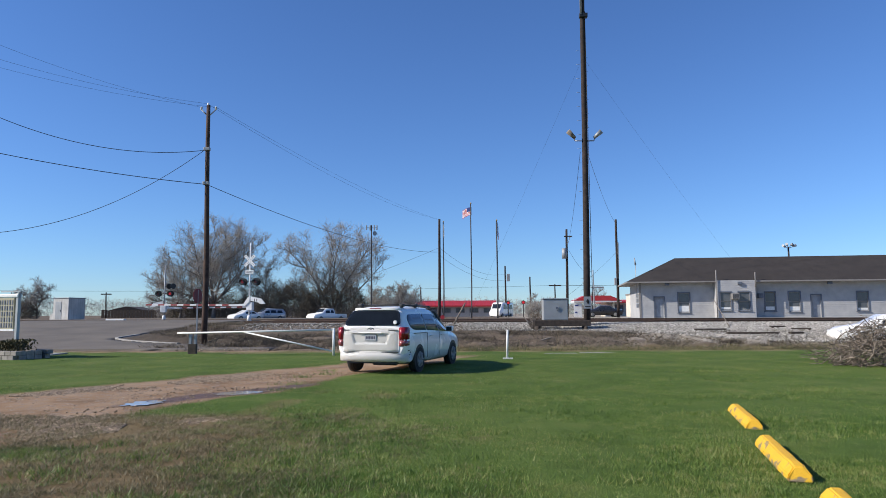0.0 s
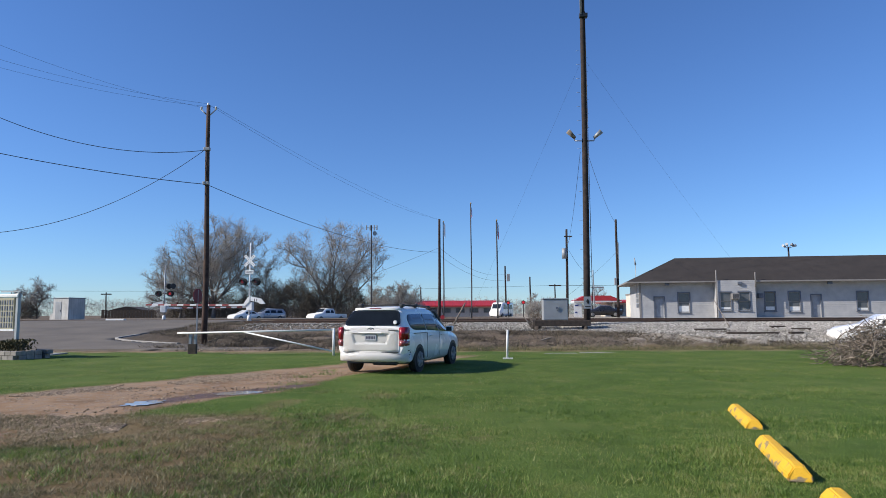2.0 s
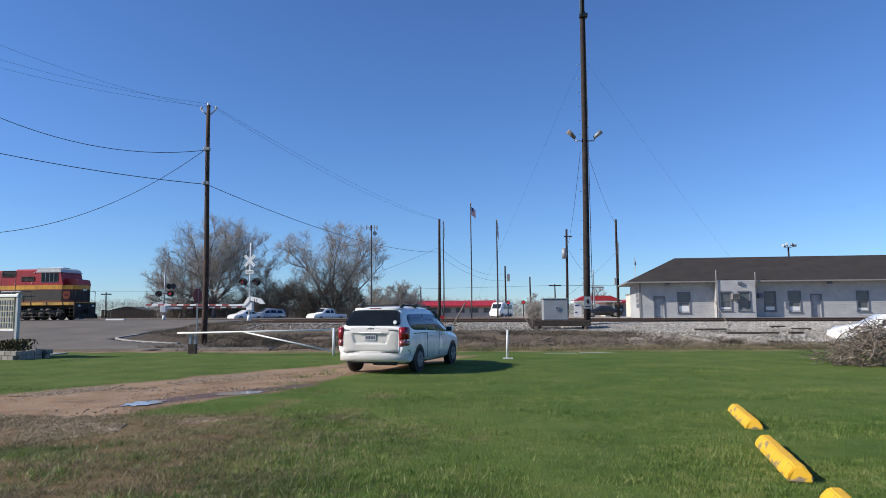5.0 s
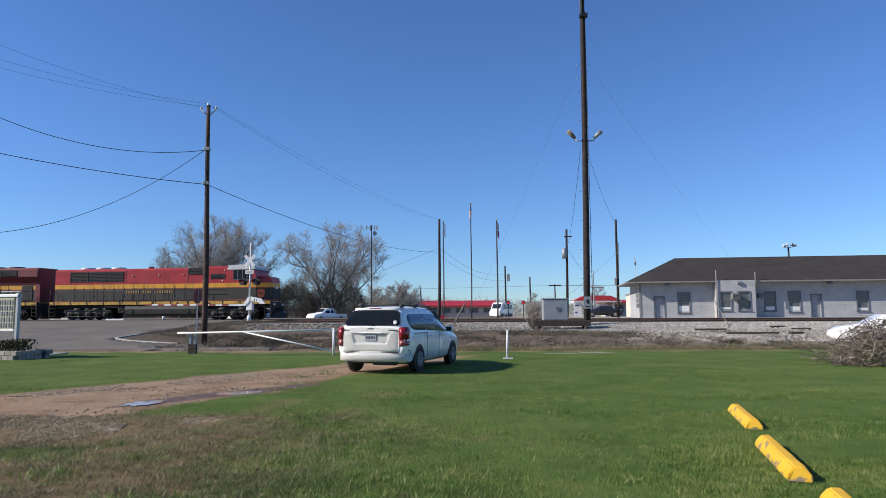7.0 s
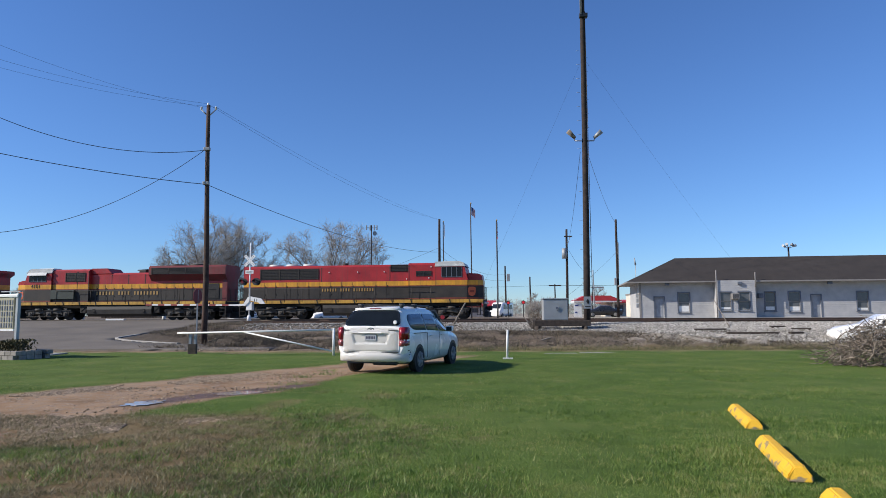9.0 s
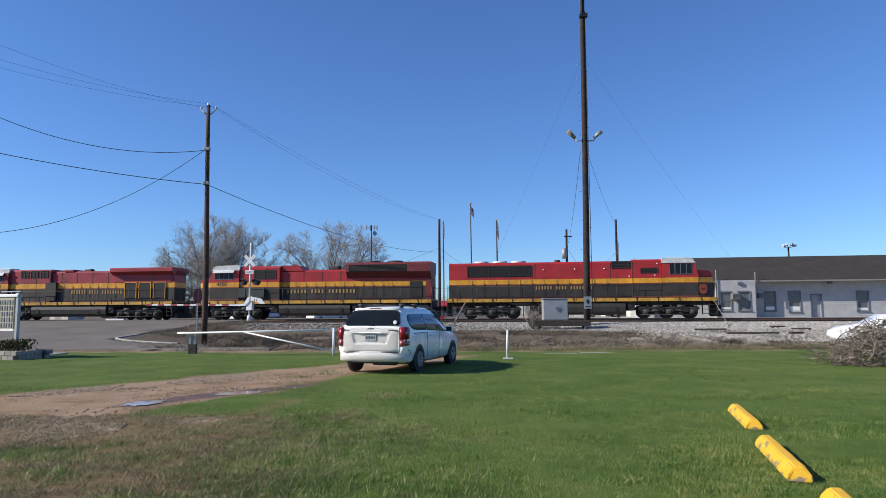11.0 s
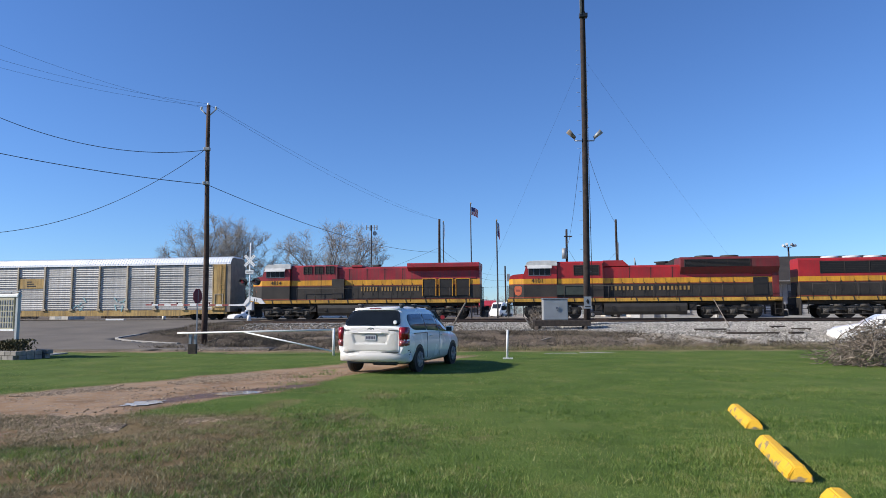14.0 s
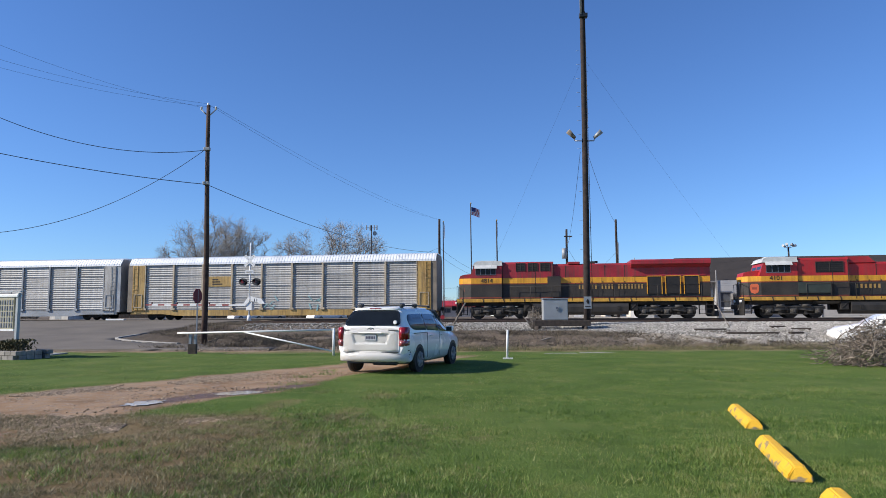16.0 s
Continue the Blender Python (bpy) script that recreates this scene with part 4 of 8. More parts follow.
def locomotive_rear():
    """Third unit, nose backward, with a wide winged radiator at its tail."""
    r = thing("locomotive", MAIN, "dark red, yellow and black diesel locomotive with winged radiator", "locomotive", "locomotives")
    L = 20.5
    underframe(r, -0.1, L + 0.1, DECK, (6.3, 14.0))
    turned_cab(r, 3.9, 0.2, 2.8, 3.9, 1.45, DECK, 2.95, 3.4, 4.85, 3.75, "dark_red", True)
    hood(r, 3.7, 8.0, 1.2, DECK, 2.95, 3.4, 4.75, "dark_red", (5.0, 6.5))
    for k in range(3):
        grille(r, 4.9 + k * 1.02, 5.65 + k * 1.02, 1.2, 3.95, 4.65, 5, "inlet_grille")
    hood(r, 8.0, L, 0.98, DECK, 2.95, 3.4, 4.55, "dark_red", (9.8, 11.6, 13.3))
    bm = B()
    box(bm, 9.2, 10.2, -1.0, 1.0, 4.5, 4.72, 0.05)
    part("exhaust_stack", bm, "dark_red", r)
    bm = B()
    prism(bm, [(-0.98, 4.1), (0.98, 4.1), (1.5, 4.42), (1.5, 4.68), (1.4, 4.78), (-1.4, 4.78), (-1.5, 4.68), (-1.5, 4.42)], 14.3, L, "x")
    part("radiator_wing", bm, "dark_red", r, "overhanging dark red radiator wing")
    bm = B()
    for sy in (-1, 1):
        box(bm, 14.4, L - 0.3, sy * 1.0 - 0.02, sy * 1.0 + 0.02, 3.44, 4.15)
    part("radiator_shutter", bm, "dark_red", r)
    for k in range(3):
        x = 15.6 + k * 1.45
        bar_part("access_door", x, x + 1.1, -1.05, 1.05, 2.0, 3.4, "grille", r, "dark louvred access door")
        for sy in (-1, 1):
            bm = B()
            for q in (x - 0.06, x + 1.1):
                box(bm, q, q + 0.06, sy * 1.05 - 0.03, sy * 1.05 + 0.03, 1.95, 3.45)
            box(bm, x, x + 1.1, sy * 1.05 - 0.03, sy * 1.05 + 0.03, 3.4, 3.46)
            part("door_frame", bm, "yellow", r)
    door_lines(r, 8.4, 14.6, 7, 0.98, DECK + 0.15, 3.36)
    panel_joints(r, (9.0, 10.6, 12.2, 13.8), 0.98, 3.4, 4.4)
    panel_joints(r, (3.75, 6.5, 7.95), 1.2, DECK, 4.6)
    bar_part("sander_box", 7.5, 8.6, -1.23, 1.23, 1.8, 3.5, "soot", r)
    numerals(r, "4814", 2.45, -1.47, 3.02, 0.5, False)
    shield(r, 0.8, 1.31, 2.35, 18.5)
    bars(r, 10.0, 15.3, 2.42, 2.78, -0.998, (6, 4, 8), "letter", "old gold lettering shown as bars")
    loco_truck(r, 3.4), loco_truck(r, 17.0)
    rails_and_steps(r, -0.1, L + 0.1, DECK, (4.4, L - 0.8))
    bm = B()
    box(bm, 10.9, 11.5, -0.3, 0.3, 4.53, 4.72, 0.04)
    tube(bm, (10.8, -0.2, 4.72), (11.7, -0.2, 4.72), 0.05, 0.09, 8)
    part("horn", bm, "soot", r)
    return r


def freight_truck(root, x):
    bm = B()
    for sy in (-1, 1):
        prism(bm, [(-1.3, 0.55), (-1.1, 0.72), (-0.4, 0.75), (0.4, 0.75), (1.1, 0.72), (1.3, 0.55), (0.9, 0.42), (0.4, 0.22), (-0.4, 0.22), (-0.9, 0.42)], sy * 0.95, sy * 1.1)
        for o in (-0.15, 0, 0.15):
            tube(bm, (o, sy * 1.1, 0.3), (o, sy * 1.1, 0.6), 0.07, 0.07, 8)
        for ax in (-0.9, 0.9):
            tube(bm, (ax, sy * 1.05, 0.42), (ax, sy * 1.2, 0.42), 0.12, 0.1, 10)
    box(bm, -0.2, 0.2, -0.95, 0.95, 0.4, 0.75)
    t = part("truck", bm, "under", root)
    t.matrix_basis = pose(x, 0, 0)
    for ax in (-0.9, 0.9):
        wheelset(t, ax, 0.42, 0.42)


def autorack(label, frame_mat, post_mat, panel_mat, roof_mat, L, logo, grey_end):
    """Covered car carrier: corrugated side sheets between posts, ribbed roof, end doors, low sill. Front at x = 0, tail at -L."""
    r = thing("autorack_wagon", MAIN, label, "freight wagon", "autorack wagons")
    hw, z0, z1 = 1.5, 0.86, 4.95
    bm = B()
    prism(bm, [(-L + 0.4, 0.86), (-0.4, 0.86), (-0.4, 0.5), (-3.6, 0.5), (-5.0, 0.34), (-L + 5.0, 0.34), (-L + 3.6, 0.5), (-L + 0.4, 0.5)], -1.42, -1.32)
    prism(bm, [(-L + 0.4, 0.86), (-0.4, 0.86), (-0.4, 0.5), (-3.6, 0.5), (-5.0, 0.34), (-L + 5.0, 0.34), (-L + 3.6, 0.5), (-L + 0.4, 0.5)], 1.32, 1.42)
    box(bm, -L + 0.4, -0.4, -1.35, 1.35, 0.7, 0.86)
    part("side_sill", bm, frame_mat, r)
    ends = 1.75
    n = 9
    posts = lerp_steps(-L + ends, -ends, n)
    for x in posts:
        for sy in (-1, 1):
            yo = sy * (hw - 0.02)
            bm = B()
            prism(bm, [(x - 0.2, z0), (x + 0.2, z0), (x + 0.2, z0 + 0.15), (x + 0.075, z0 + 0.2), (x + 0.075, z1 + 0.02), (x - 0.075, z1 + 0.02), (x - 0.075, z0 + 0.2), (x - 0.2, z0 + 0.15)], yo - 0.05, yo + 0.05)
            part("side_post", bm, post_mat, r)
    bm = B()
    w = posts[1] - posts[0] - 0.18
    m, tier = 5, 1.0
    rows = []
    for q in range(m):  # one tier of ribbed sheet, built once
        zl, p = tier * q / m * 0.96, tier / m * 0.96
        for f, o in ((0.0, 0.0), (0.38, 0.0), (0.45, -0.032), (0.68, -0.032), (0.95, 0.0)) + (((1.0, 0.0),) if q == m - 1 else ()):
            z = zl + f * p
            rows.append((bm.verts.new((0, o, z)), bm.verts.new((w, o, z))))
    for p, q in zip(rows, rows[1:]):
        bm.faces.new((p[0], p[1], q[1], q[0]))
    first = part("side_panel", bm, panel_mat, r, recalc=False)
    spots = [(x, k, sy) for x in posts[:-1] for k in range(4) for sy in (-1, 1)]
    for i, (x, k, sy) in enumerate(spots):
        m4 = pose(x + 0.09, -hw + 0.1, z0 + 0.04 + k * 1.015) if sy < 0 else pose(x + 0.09 + w, hw - 0.1, z0 + 0.04 + k * 1.015, 0, 0, 180)
        if i == 0:
            first.matrix_basis = m4
        else:
            share("side_panel", first.data, r, m4)
    part("inner_wall", box(B(), -L + ends, -ends, -hw + 0.14, hw - 0.14, z0, z1), "galv_dark", r)
    # ends: flat side sheet, ladder and folding door
    for e, sx in ((0.0, -1), (-L, 1)):
        xa, xb = sorted((e + sx * 0.55, e + sx * ends))
        for sy in (-1, 1):
            es = part("end_side_sheet", box(B(), xa, xb, sy * hw - 0.03, sy * hw + 0.03, z0, z1), grey_end if grey_end else frame_mat, r)
            bm = B()  # framed access hatch low on the sheet
            for q in ((xa + 0.2, xa + 0.26, 1.1, 2.3), (xb - 0.26, xb - 0.2, 1.1, 2.3), (xa + 0.26, xb - 0.26, 1.1, 1.16), (xa + 0.26, xb - 0.26, 2.24, 2.3)):
                box(bm, q[0], q[1], sy * (hw + 0.05) - 0.025, sy * (hw + 0.05) + 0.025, q[2], q[3])
            part("hatch_frame", bm, post_mat, es)
        bm = B()
        xa, xb = sorted((e + sx * 0.08, e + sx * 0.55))
        prism(bm, [(-1.5, 0.7), (1.5, 0.7), (1.5, 5.0), (1.1, 5.55), (-1.1, 5.55), (-1.5, 5.0)], xa, xb, "x")
        part("end_door", bm, "galv_dark" if grey_end else "end_brown", r, "tall folding end door")
        xl = e + sx * 0.62
        for sy in (-1, 1):
            bm = B()
            for q in (0.0, 0.4):
                tube(bm, (xl + sx * q, sy * 1.57, 0.7), (xl + sx * q, sy * 1.57, 4.9), 0.02, 0.02, 6)
            for k in range(11):
                tube(bm, (xl, sy * 1.57, 0.85 + k * 0.38), (xl + sx * 0.4, sy * 1.57, 0.85 + k * 0.38), 0.015, 0.015, 6)
            part("ladder", bm, frame_mat, r)
        bm = B()
        box(bm, min(e, e - sx * 0.3), max(e, e - sx * 0.3), -0.15, 0.15, 0.7, 1.0, 0.03)
        part("coupler", bm, "under", r)
        freight_truck(r, e + sx * 3.0)
    # roof in corrugated sections
    bm = B()
    rows = []
    k = 0
    x = -L + 0.1
    while x < -0.1:
        lift = 0.022 if k % 2 else 0.0
        prof = [(-1.53, z1), (-1.5 - lift, z1 + 0.18), (-1.18 - lift * 0.5, z1 + 0.62 + lift), (-0.6, z1 + 0.74 + lift), (0.6, z1 + 0.74 + lift), (1.18 + lift * 0.5, z1 + 0.62 + lift), (1.5 + lift, z1 + 0.18), (1.53, z1)]
        if k > 0:
            rows.append([bm.verts.new((x - 0.03, y, z)) for y, z in prof])
        rows.append([bm.verts.new((x + 0.08, y, z)) for y, z in prof])
        x += 0.13
        k += 1
    for a, b in zip(rows, rows[1:]):
        for i in range(7):
            bm.faces.new((a[i], a[i + 1], b[i + 1], b[i]))
    bm.faces.new(rows[0]), bm.faces.new(rows[-1][::-1])
    part("roof", bm, roof_mat, r, "ribbed pale metal roof")
    if logo:
        bm = B()
        box(bm, posts[2] + 0.09, posts[3] - 0.09, -hw + 0.03, -hw + 0.09, 2.95, 3.86)
        p = part("logo_panel", bm, "rack_yellow", r, "ochre panel with unreadable small lettering")
        bm = B()
        for q in range(3):
            box(bm, posts[2] + 0.95, posts[2] + 1.9 - 0.2 * q, -hw + 0.02, -hw + 0.03, 3.12 + q * 0.2, 3.22 + q * 0.2)
        part("lettering", bm, "number", p)
        # spray-painted tag made of bent strokes
        bm = B()
        rng = random.Random(5)
        for _ in range(22):
            x, z = posts[4] + rng.uniform(0.3, 5.6), rng.uniform(1.0, 1.9)
            if posts[4] + 1.9 < x < posts[4] + 4.2:
                continue
            a = rng.uniform(0, 3.1)
            dx, dz = 0.28 * math.cos(a), 0.28 * math.sin(a)
            prism(bm, [(x - dx - 0.07, z - dz), (x + dx - 0.05, z + dz), (x + dx + 0.08, z + dz), (x - dx + 0.06, z - dz)], -hw + 0.05, -hw + 0.056)
        tagged(part("spray_tag", bm, "graffiti", r, "faded turquoise spray-painted tag"), kind="stuff")
    return r


M["end_brown"] = mat("rusty brown wagon end", (0.2, 0.165, 0.125), 0.7, 0, 0.35, 1.5, 0.2)
for build, s0 in ((locomotive_front, -102.4), (locomotive_middle, -125.35), (locomotive_rear, -148.34)):
    CARS.append((build(), s0))
CARS.append((autorack("galvanised autorack wagon with ochre posts and white ribbed roof", "rack_yellow", "rack_post", "galv", "roof_white", 28.9, True, None), -150.1))
CARS.append((autorack("grey galvanised autorack wagon with white roof", "galv_dark", "galv_dark", "galv", "roof_white", 28.9, False, "galv"), -179.6))


# ---- movement ----
def motions():
    times = [k / FPS for k in (0, 1, 2)] + [0.5 * k for k in range(1, 32)] + [k / FPS for k in (478, 479, 480)]
    def run(t):  # a shade slower as it comes into view
        return SPEED * t - 0.9 * (1 - smooth(3.5, 8.5, t))
    for car, s0 in CARS:
        walk(car, [(t, MAIN @ pose(s0 + run(t), 0, 0)) for t in times])
    steps = [k / FPS for k in range(0, 481, 2)]
    for ob, x, z, r in TURNING:
        walk(ob, [(t, pose(x, 0, z, 0, math.degrees(run(t) / r) % 360, 0)) for t in steps])
    for piece, rows in FLUTTER:
        walk(piece, rows)


FLUTTER = []
# ---- vehicles ----
def loft(bm, stations, n_smooth=True):
    """Skin over cross-sections: rows of (x, [(y, z) ...]) given for one side and mirrored."""
    rings = []
    for x, prof in stations:
        pts = [(x if len(p) < 3 else p[2], p[0], p[1]) for p in prof]
        ring = [bm.verts.new(p) for p in pts] + [bm.verts.new((p[0], -p[1], p[2])) for p in reversed(pts)]
        rings.append(ring)
    for a, b in zip(rings, rings[1:]):
        m = len(a)
        for i in range(m):
            j = (i + 1) % m
            bm.faces.new((a[i], a[j], b[j], b[i])).smooth = n_smooth
    bm.faces.new(rings[0][::-1]), bm.faces.new(rings[-1])
    return bm


def wheel(root, x, y, r, w, rim="alloy"):
    sy = 1 if y > 0 else -1
    bm = B()
    tube(bm, (0, -w / 2, 0), (0, w / 2, 0), r * 0.97, r * 0.97, 24)
    tube(bm, (0, -w * 0.4, 0), (0, w * 0.4, 0), r, r, 24)
    t = part("wheel", bm, "tyre", root)
    t.matrix_basis = pose(x, y - sy * w / 2, r)
    bm = B()
    o = sy * w / 2
    tube(bm, (0, o, 0), (0, o + sy * 0.01, 0), r * 0.64, r * 0.62, 20)
    for k in range(7):
        a = k * math.tau / 7
        tube(bm, (0.1 * r * math.cos(a), o + sy * 0.012, 0.1 * r * math.sin(a)), (r * 0.6 * math.cos(a), o + sy * 0.012, r * 0.6 * math.sin(a)), r * 0.07, r * 0.09, 6)
    tube(bm, (0, o, 0), (0, o + sy * 0.035, 0), r * 0.14, r * 0.12, 12)
    part("rim", bm, rim, t)
    return t


def quad_panel(name, pts, material, parent, thick=0.012, label=""):
    """A thin curved-free pane through four points, with depth."""
    bm = B()
    p = [Vector(q) for q in pts]
    nrm = (p[1] - p[0]).cross(p[-1] - p[0]).normalized() * thick
    a = [bm.verts.new(q + nrm) for q in p]
    b = [bm.verts.new(q - nrm) for q in p]
    bm.faces.new(a), bm.faces.new(b[::-1])
    for k in range(len(p)):
        j = (k + 1) % len(p)
        bm.faces.new((a[j], a[k], b[k], b[j]))
    return part(name, bm, material, parent, label)


def section(wl, wm, wb, zb, wr, zr, z0=0.26, crown=0.05):
    """Half profile of a car body: sill, flank, belt line, pillar, rounded roof edge, crown."""
    h = min(0.16, (zr - zb) * 0.5)
    return [(0.0, z0), (wl * 0.85, z0), (wl, z0 + 0.1), (wm, z0 + 0.32), (wm, 0.8 if zb > 0.86 else zb - 0.06), (wb, zb), (wr, zr - h), (wr - 0.05, zr - h * 0.4), (wr - 0.17, zr), (wr * 0.5, zr + crown), (0.0, zr + crown * 1.15)]


def minivan(m):
    r = thing("minivan", m, "white minivan with tinted glass parked at the end of the drive", "car")
    st = []
    for x, wl, wm, wb, zb, wr, zr, z0 in ((0.02, 0.8, 0.93, 0.91, 1.1, 0.86, 1.19, 0.42), (0.08, 0.88, 0.96, 0.95, 1.11, 0.85, 1.25, 0.34), (0.24, 0.92, 0.985, 0.965, 1.12, 0.81, 1.48, 0.28), (0.4, 0.93, 0.99, 0.97, 1.12, 0.77, 1.68, 0.26),
                                      (0.7, 0.93, 0.99, 0.97, 1.12, 0.76, 1.72, 0.24), (1.6, 0.93, 0.99, 0.97, 1.1, 0.77, 1.74, 0.22), (2.6, 0.93, 0.99, 0.965, 1.06, 0.76, 1.72, 0.22), (3.1, 0.93, 0.99, 0.955, 1.04, 0.73, 1.63, 0.22),
                                      (3.7, 0.93, 0.985, 0.945, 1.02, 0.73, 1.33, 0.22), (4.12, 0.92, 0.98, 0.93, 0.99, 0.72, 1.08, 0.22), (4.6, 0.9, 0.96, 0.9, 0.9, 0.66, 0.97, 0.22), (4.95, 0.82, 0.9, 0.82, 0.76, 0.6, 0.84, 0.24), (5.13, 0.6, 0.7, 0.66, 0.62, 0.5, 0.68, 0.32)):
        st.append((x, section(wl, wm, wb, zb, wr, zr, z0, 0.03)))
    body = part("body", finish(loft(B(), st)), "white_car", r, "white painted body")
    # wheel arches: dark liners set just proud of the flank
    for wx in (1.02, 4.05):
        for sy in (-1, 1):
            bm = B()
            tube(bm, (wx, sy * 0.86, 0.36), (wx, sy * 0.994, 0.36), 0.385, 0.385, 28)
            part("wheel_arch", bm, "black_plastic", r)
            wheel(r, wx, sy * 1.0, 0.335, 0.22)
    # rear bumper: rounded lower bar under a recessed shelf, wrapping the corners
    bm = B()
    prof = ((0.31, 0.06), (0.325, -0.05), (0.355, -0.1), (0.41, -0.135), (0.48, -0.135), (0.525, -0.11), (0.54, -0.06), (0.56, -0.045), (0.62, -0.035), (0.635, 0.05))
    grid = []
    for k in range(-12, 13):
        a = k / 12 * math.pi / 2
        c = max(0.0, math.cos(a)) ** 0.5
        rise = 0.05 * smooth(0.7, 1.0, abs(k) / 12)
        grid.append([bm.verts.new((0.42 - (0.42 - o) * c, (0.965 - 0.25 * max(0.0, o + 0.02) - (0.0 if z < 0.53 else 0.012)) * math.sin(a) * (1.02 if 0.3 < z < 0.53 else 1.01), z + (rise if z > 0.53 else 0))) for z, o in prof])
    for ga, gb in zip(grid, grid[1:]):
        for i in range(len(prof) - 1):
            bm.faces.new((ga[i], gb[i], gb[i + 1], ga[i + 1]))
    bmesh.ops.solidify(bm, geom=bm.faces[:], thickness=0.02)
    bp = part("rear_bumper", finish(bm, True), "white_car", r)
    bar_part("bumper_lip", 0.06, 0.24, -0.7, 0.7, 0.27, 0.315, "black_plastic", bp)
    for x, z, w, t in ((0.22, 0.61, 0.05, 0.012), (0.27, 0.5, 0.045, 0.01), (0.24, 0.44, 0.03, 0.008), (0.32, 0.56, 0.02, 0.02)):
        bm = prism(B(), [(x - w, z), (x - w * 0.3, z + t), (x + w, z + t * 0.4), (x + w * 0.6, z - t), (x - w * 0.5, z - t * 0.8)], -0.99, -0.93)
        part("scrape", bm, "scuff", bp, "dark scrape on the bumper corner")
    part("rear_axle", tube(B(), (1.02, -0.85, 0.33), (1.02, 0.85, 0.33), 0.06, 0.06, 10), "dark_steel", r)
    part("silencer", tube(B(), (0.45, -0.55, 0.3), (0.45, 0.1, 0.3), 0.1, 0.1, 14), "dark_steel", r)
    # hatch: lower panel with number-plate recess
    bm = B()
    rows = []
    for i in range(33):
        z = 0.58 + 0.64 * i / 32
        base = along_line(((0.58, -0.012), (0.62, -0.05), (1.02, -0.047), (1.1, -0.03), (1.22, 0.03)), z)
        row = []
        for k in range(-30, 31):
            y = 0.79 * k / 30
            edge = min(0.46 + 0.33 * (z - 0.77) - abs(y), z - 0.77, 1.06 - z)
            row.append(bm.verts.new((base + 0.05 * abs(k / 30) ** 8 + 0.042 * smooth(0.0, 0.035, edge), y, z)))
        rows.append(row)
    for ra, rb in zip(rows, rows[1:]):
        for k in range(60):
            bm.faces.new((ra[k], ra[k + 1], rb[k + 1], rb[k]))
    bmesh.ops.solidify(bm, geom=bm.faces[:], thickness=0.03)
    h = part("tailgate", finish(bm, True), "white_car", r, "white tailgate with a recess round the plate")
    bar_part("trim_strip", -0.075, -0.03, -0.34, 0.34, 1.055, 1.085, "white_car", h, bev=0.01)
    bar_part("shut_line", -0.03, 0.05, -0.77, 0.77, 0.563, 0.577, "black_plastic", h)
    pl = bar_part("number_plate", -0.03, -0.008, -0.16, 0.16, 0.87, 1.03, "plate", h, "small grey number plate")
    bm = B()
    for k in range(6):
        box(bm, -0.034, -0.029, -0.13 + k * 0.045, -0.1 + k * 0.045, 0.91, 0.98)
    part("plate_mark", bm, "plate_ink", pl)
    bm = B()
    rod(bm, [Vector((0.0, 0.085 * math.cos(k * math.tau / 20), 1.15 + 0.042 * math.sin(k * math.tau / 20))) for k in range(21)], [0.011] * 21, 6)
    box(bm, -0.012, 0.012, -0.03, 0.03, 1.143, 1.157)
    part("badge", bm, "dark_steel", h, "plain oval badge")
    for y0, y1 in ((0.62, 0.78), (-0.78, -0.5)):
        bar_part("model_mark", -0.03, 0.0, y0, y1, 1.13, 1.15, "dark_steel", h)
    # glazing
    bm = B()
    rows = []
    for i in range(11):
        v = i / 10
        w = (0.82 - 0.14 * v) * (1 - 0.09 * abs(2 * v - 1) ** 7)
        rows.append([bm.verts.new((0.022 + 0.28 * v + 0.035 * (k / 8) ** 4, w * k / 8, 1.262 + 0.388 * v)) for k in range(-8, 9)])
    for ra, rb in zip(rows, rows[1:]):
        for k in range(16):
            bm.faces.new((ra[k], ra[k + 1], rb[k + 1], rb[k]))
    bmesh.ops.solidify(bm, geom=bm.faces[:], thickness=0.03)
    rw = part("rear_window", finish(bm, True), "car_glass", r, "dark tinted rear window")
    bm = B()
    tube(bm, (0.04, -0.66, 1.34), (0.1, -0.66, 1.34), 0.05, 0.05, 16)
    part("sticker", bm, "rail_white", rw)
    bm = B()
    tube(bm, (0.03, -0.1, 1.25), (0.075, 0.55, 1.31), 0.012, 0.008, 6)
    part("wiper", bm, "black_plastic", rw)
    bm = B()
    prism(bm, [(0.3 + 0.09 * (k / 6) ** 4, 0.66 * k / 6) for k in range(-6, 7)] + [(0.75, 0.62), (0.75, -0.62)], 1.665, 1.722, "z")
    bmesh.ops.bevel(bm, geom=bm.edges[:], offset=0.022, segments=3, affect="EDGES")
    part("spoiler", finish(bm, True), "white_car", r)
    bar_part("high_brake_light", 0.288, 0.31, -0.16, 0.16, 1.7, 1.72, "red_lens", r)

    def side(x, f):
        """A point on the flank between belt (f = 0) and roof edge (f = 1)."""
        for (xa, pa), (xb, pb) in zip(st, st[1:]):
            if xa <= x <= xb:
                k = (x - xa) / (xb - xa)
                y = pa[5][0] * (1 - k) + pb[5][0] * k
                z = pa[5][1] * (1 - k) + pb[5][1] * k
                y2 = pa[6][0] * (1 - k) + pb[6][0] * k
                z2 = pa[6][1] * (1 - k) + pb[6][1] * k
                return y + (y2 - y) * f + 0.006, z + (z2 - z) * f
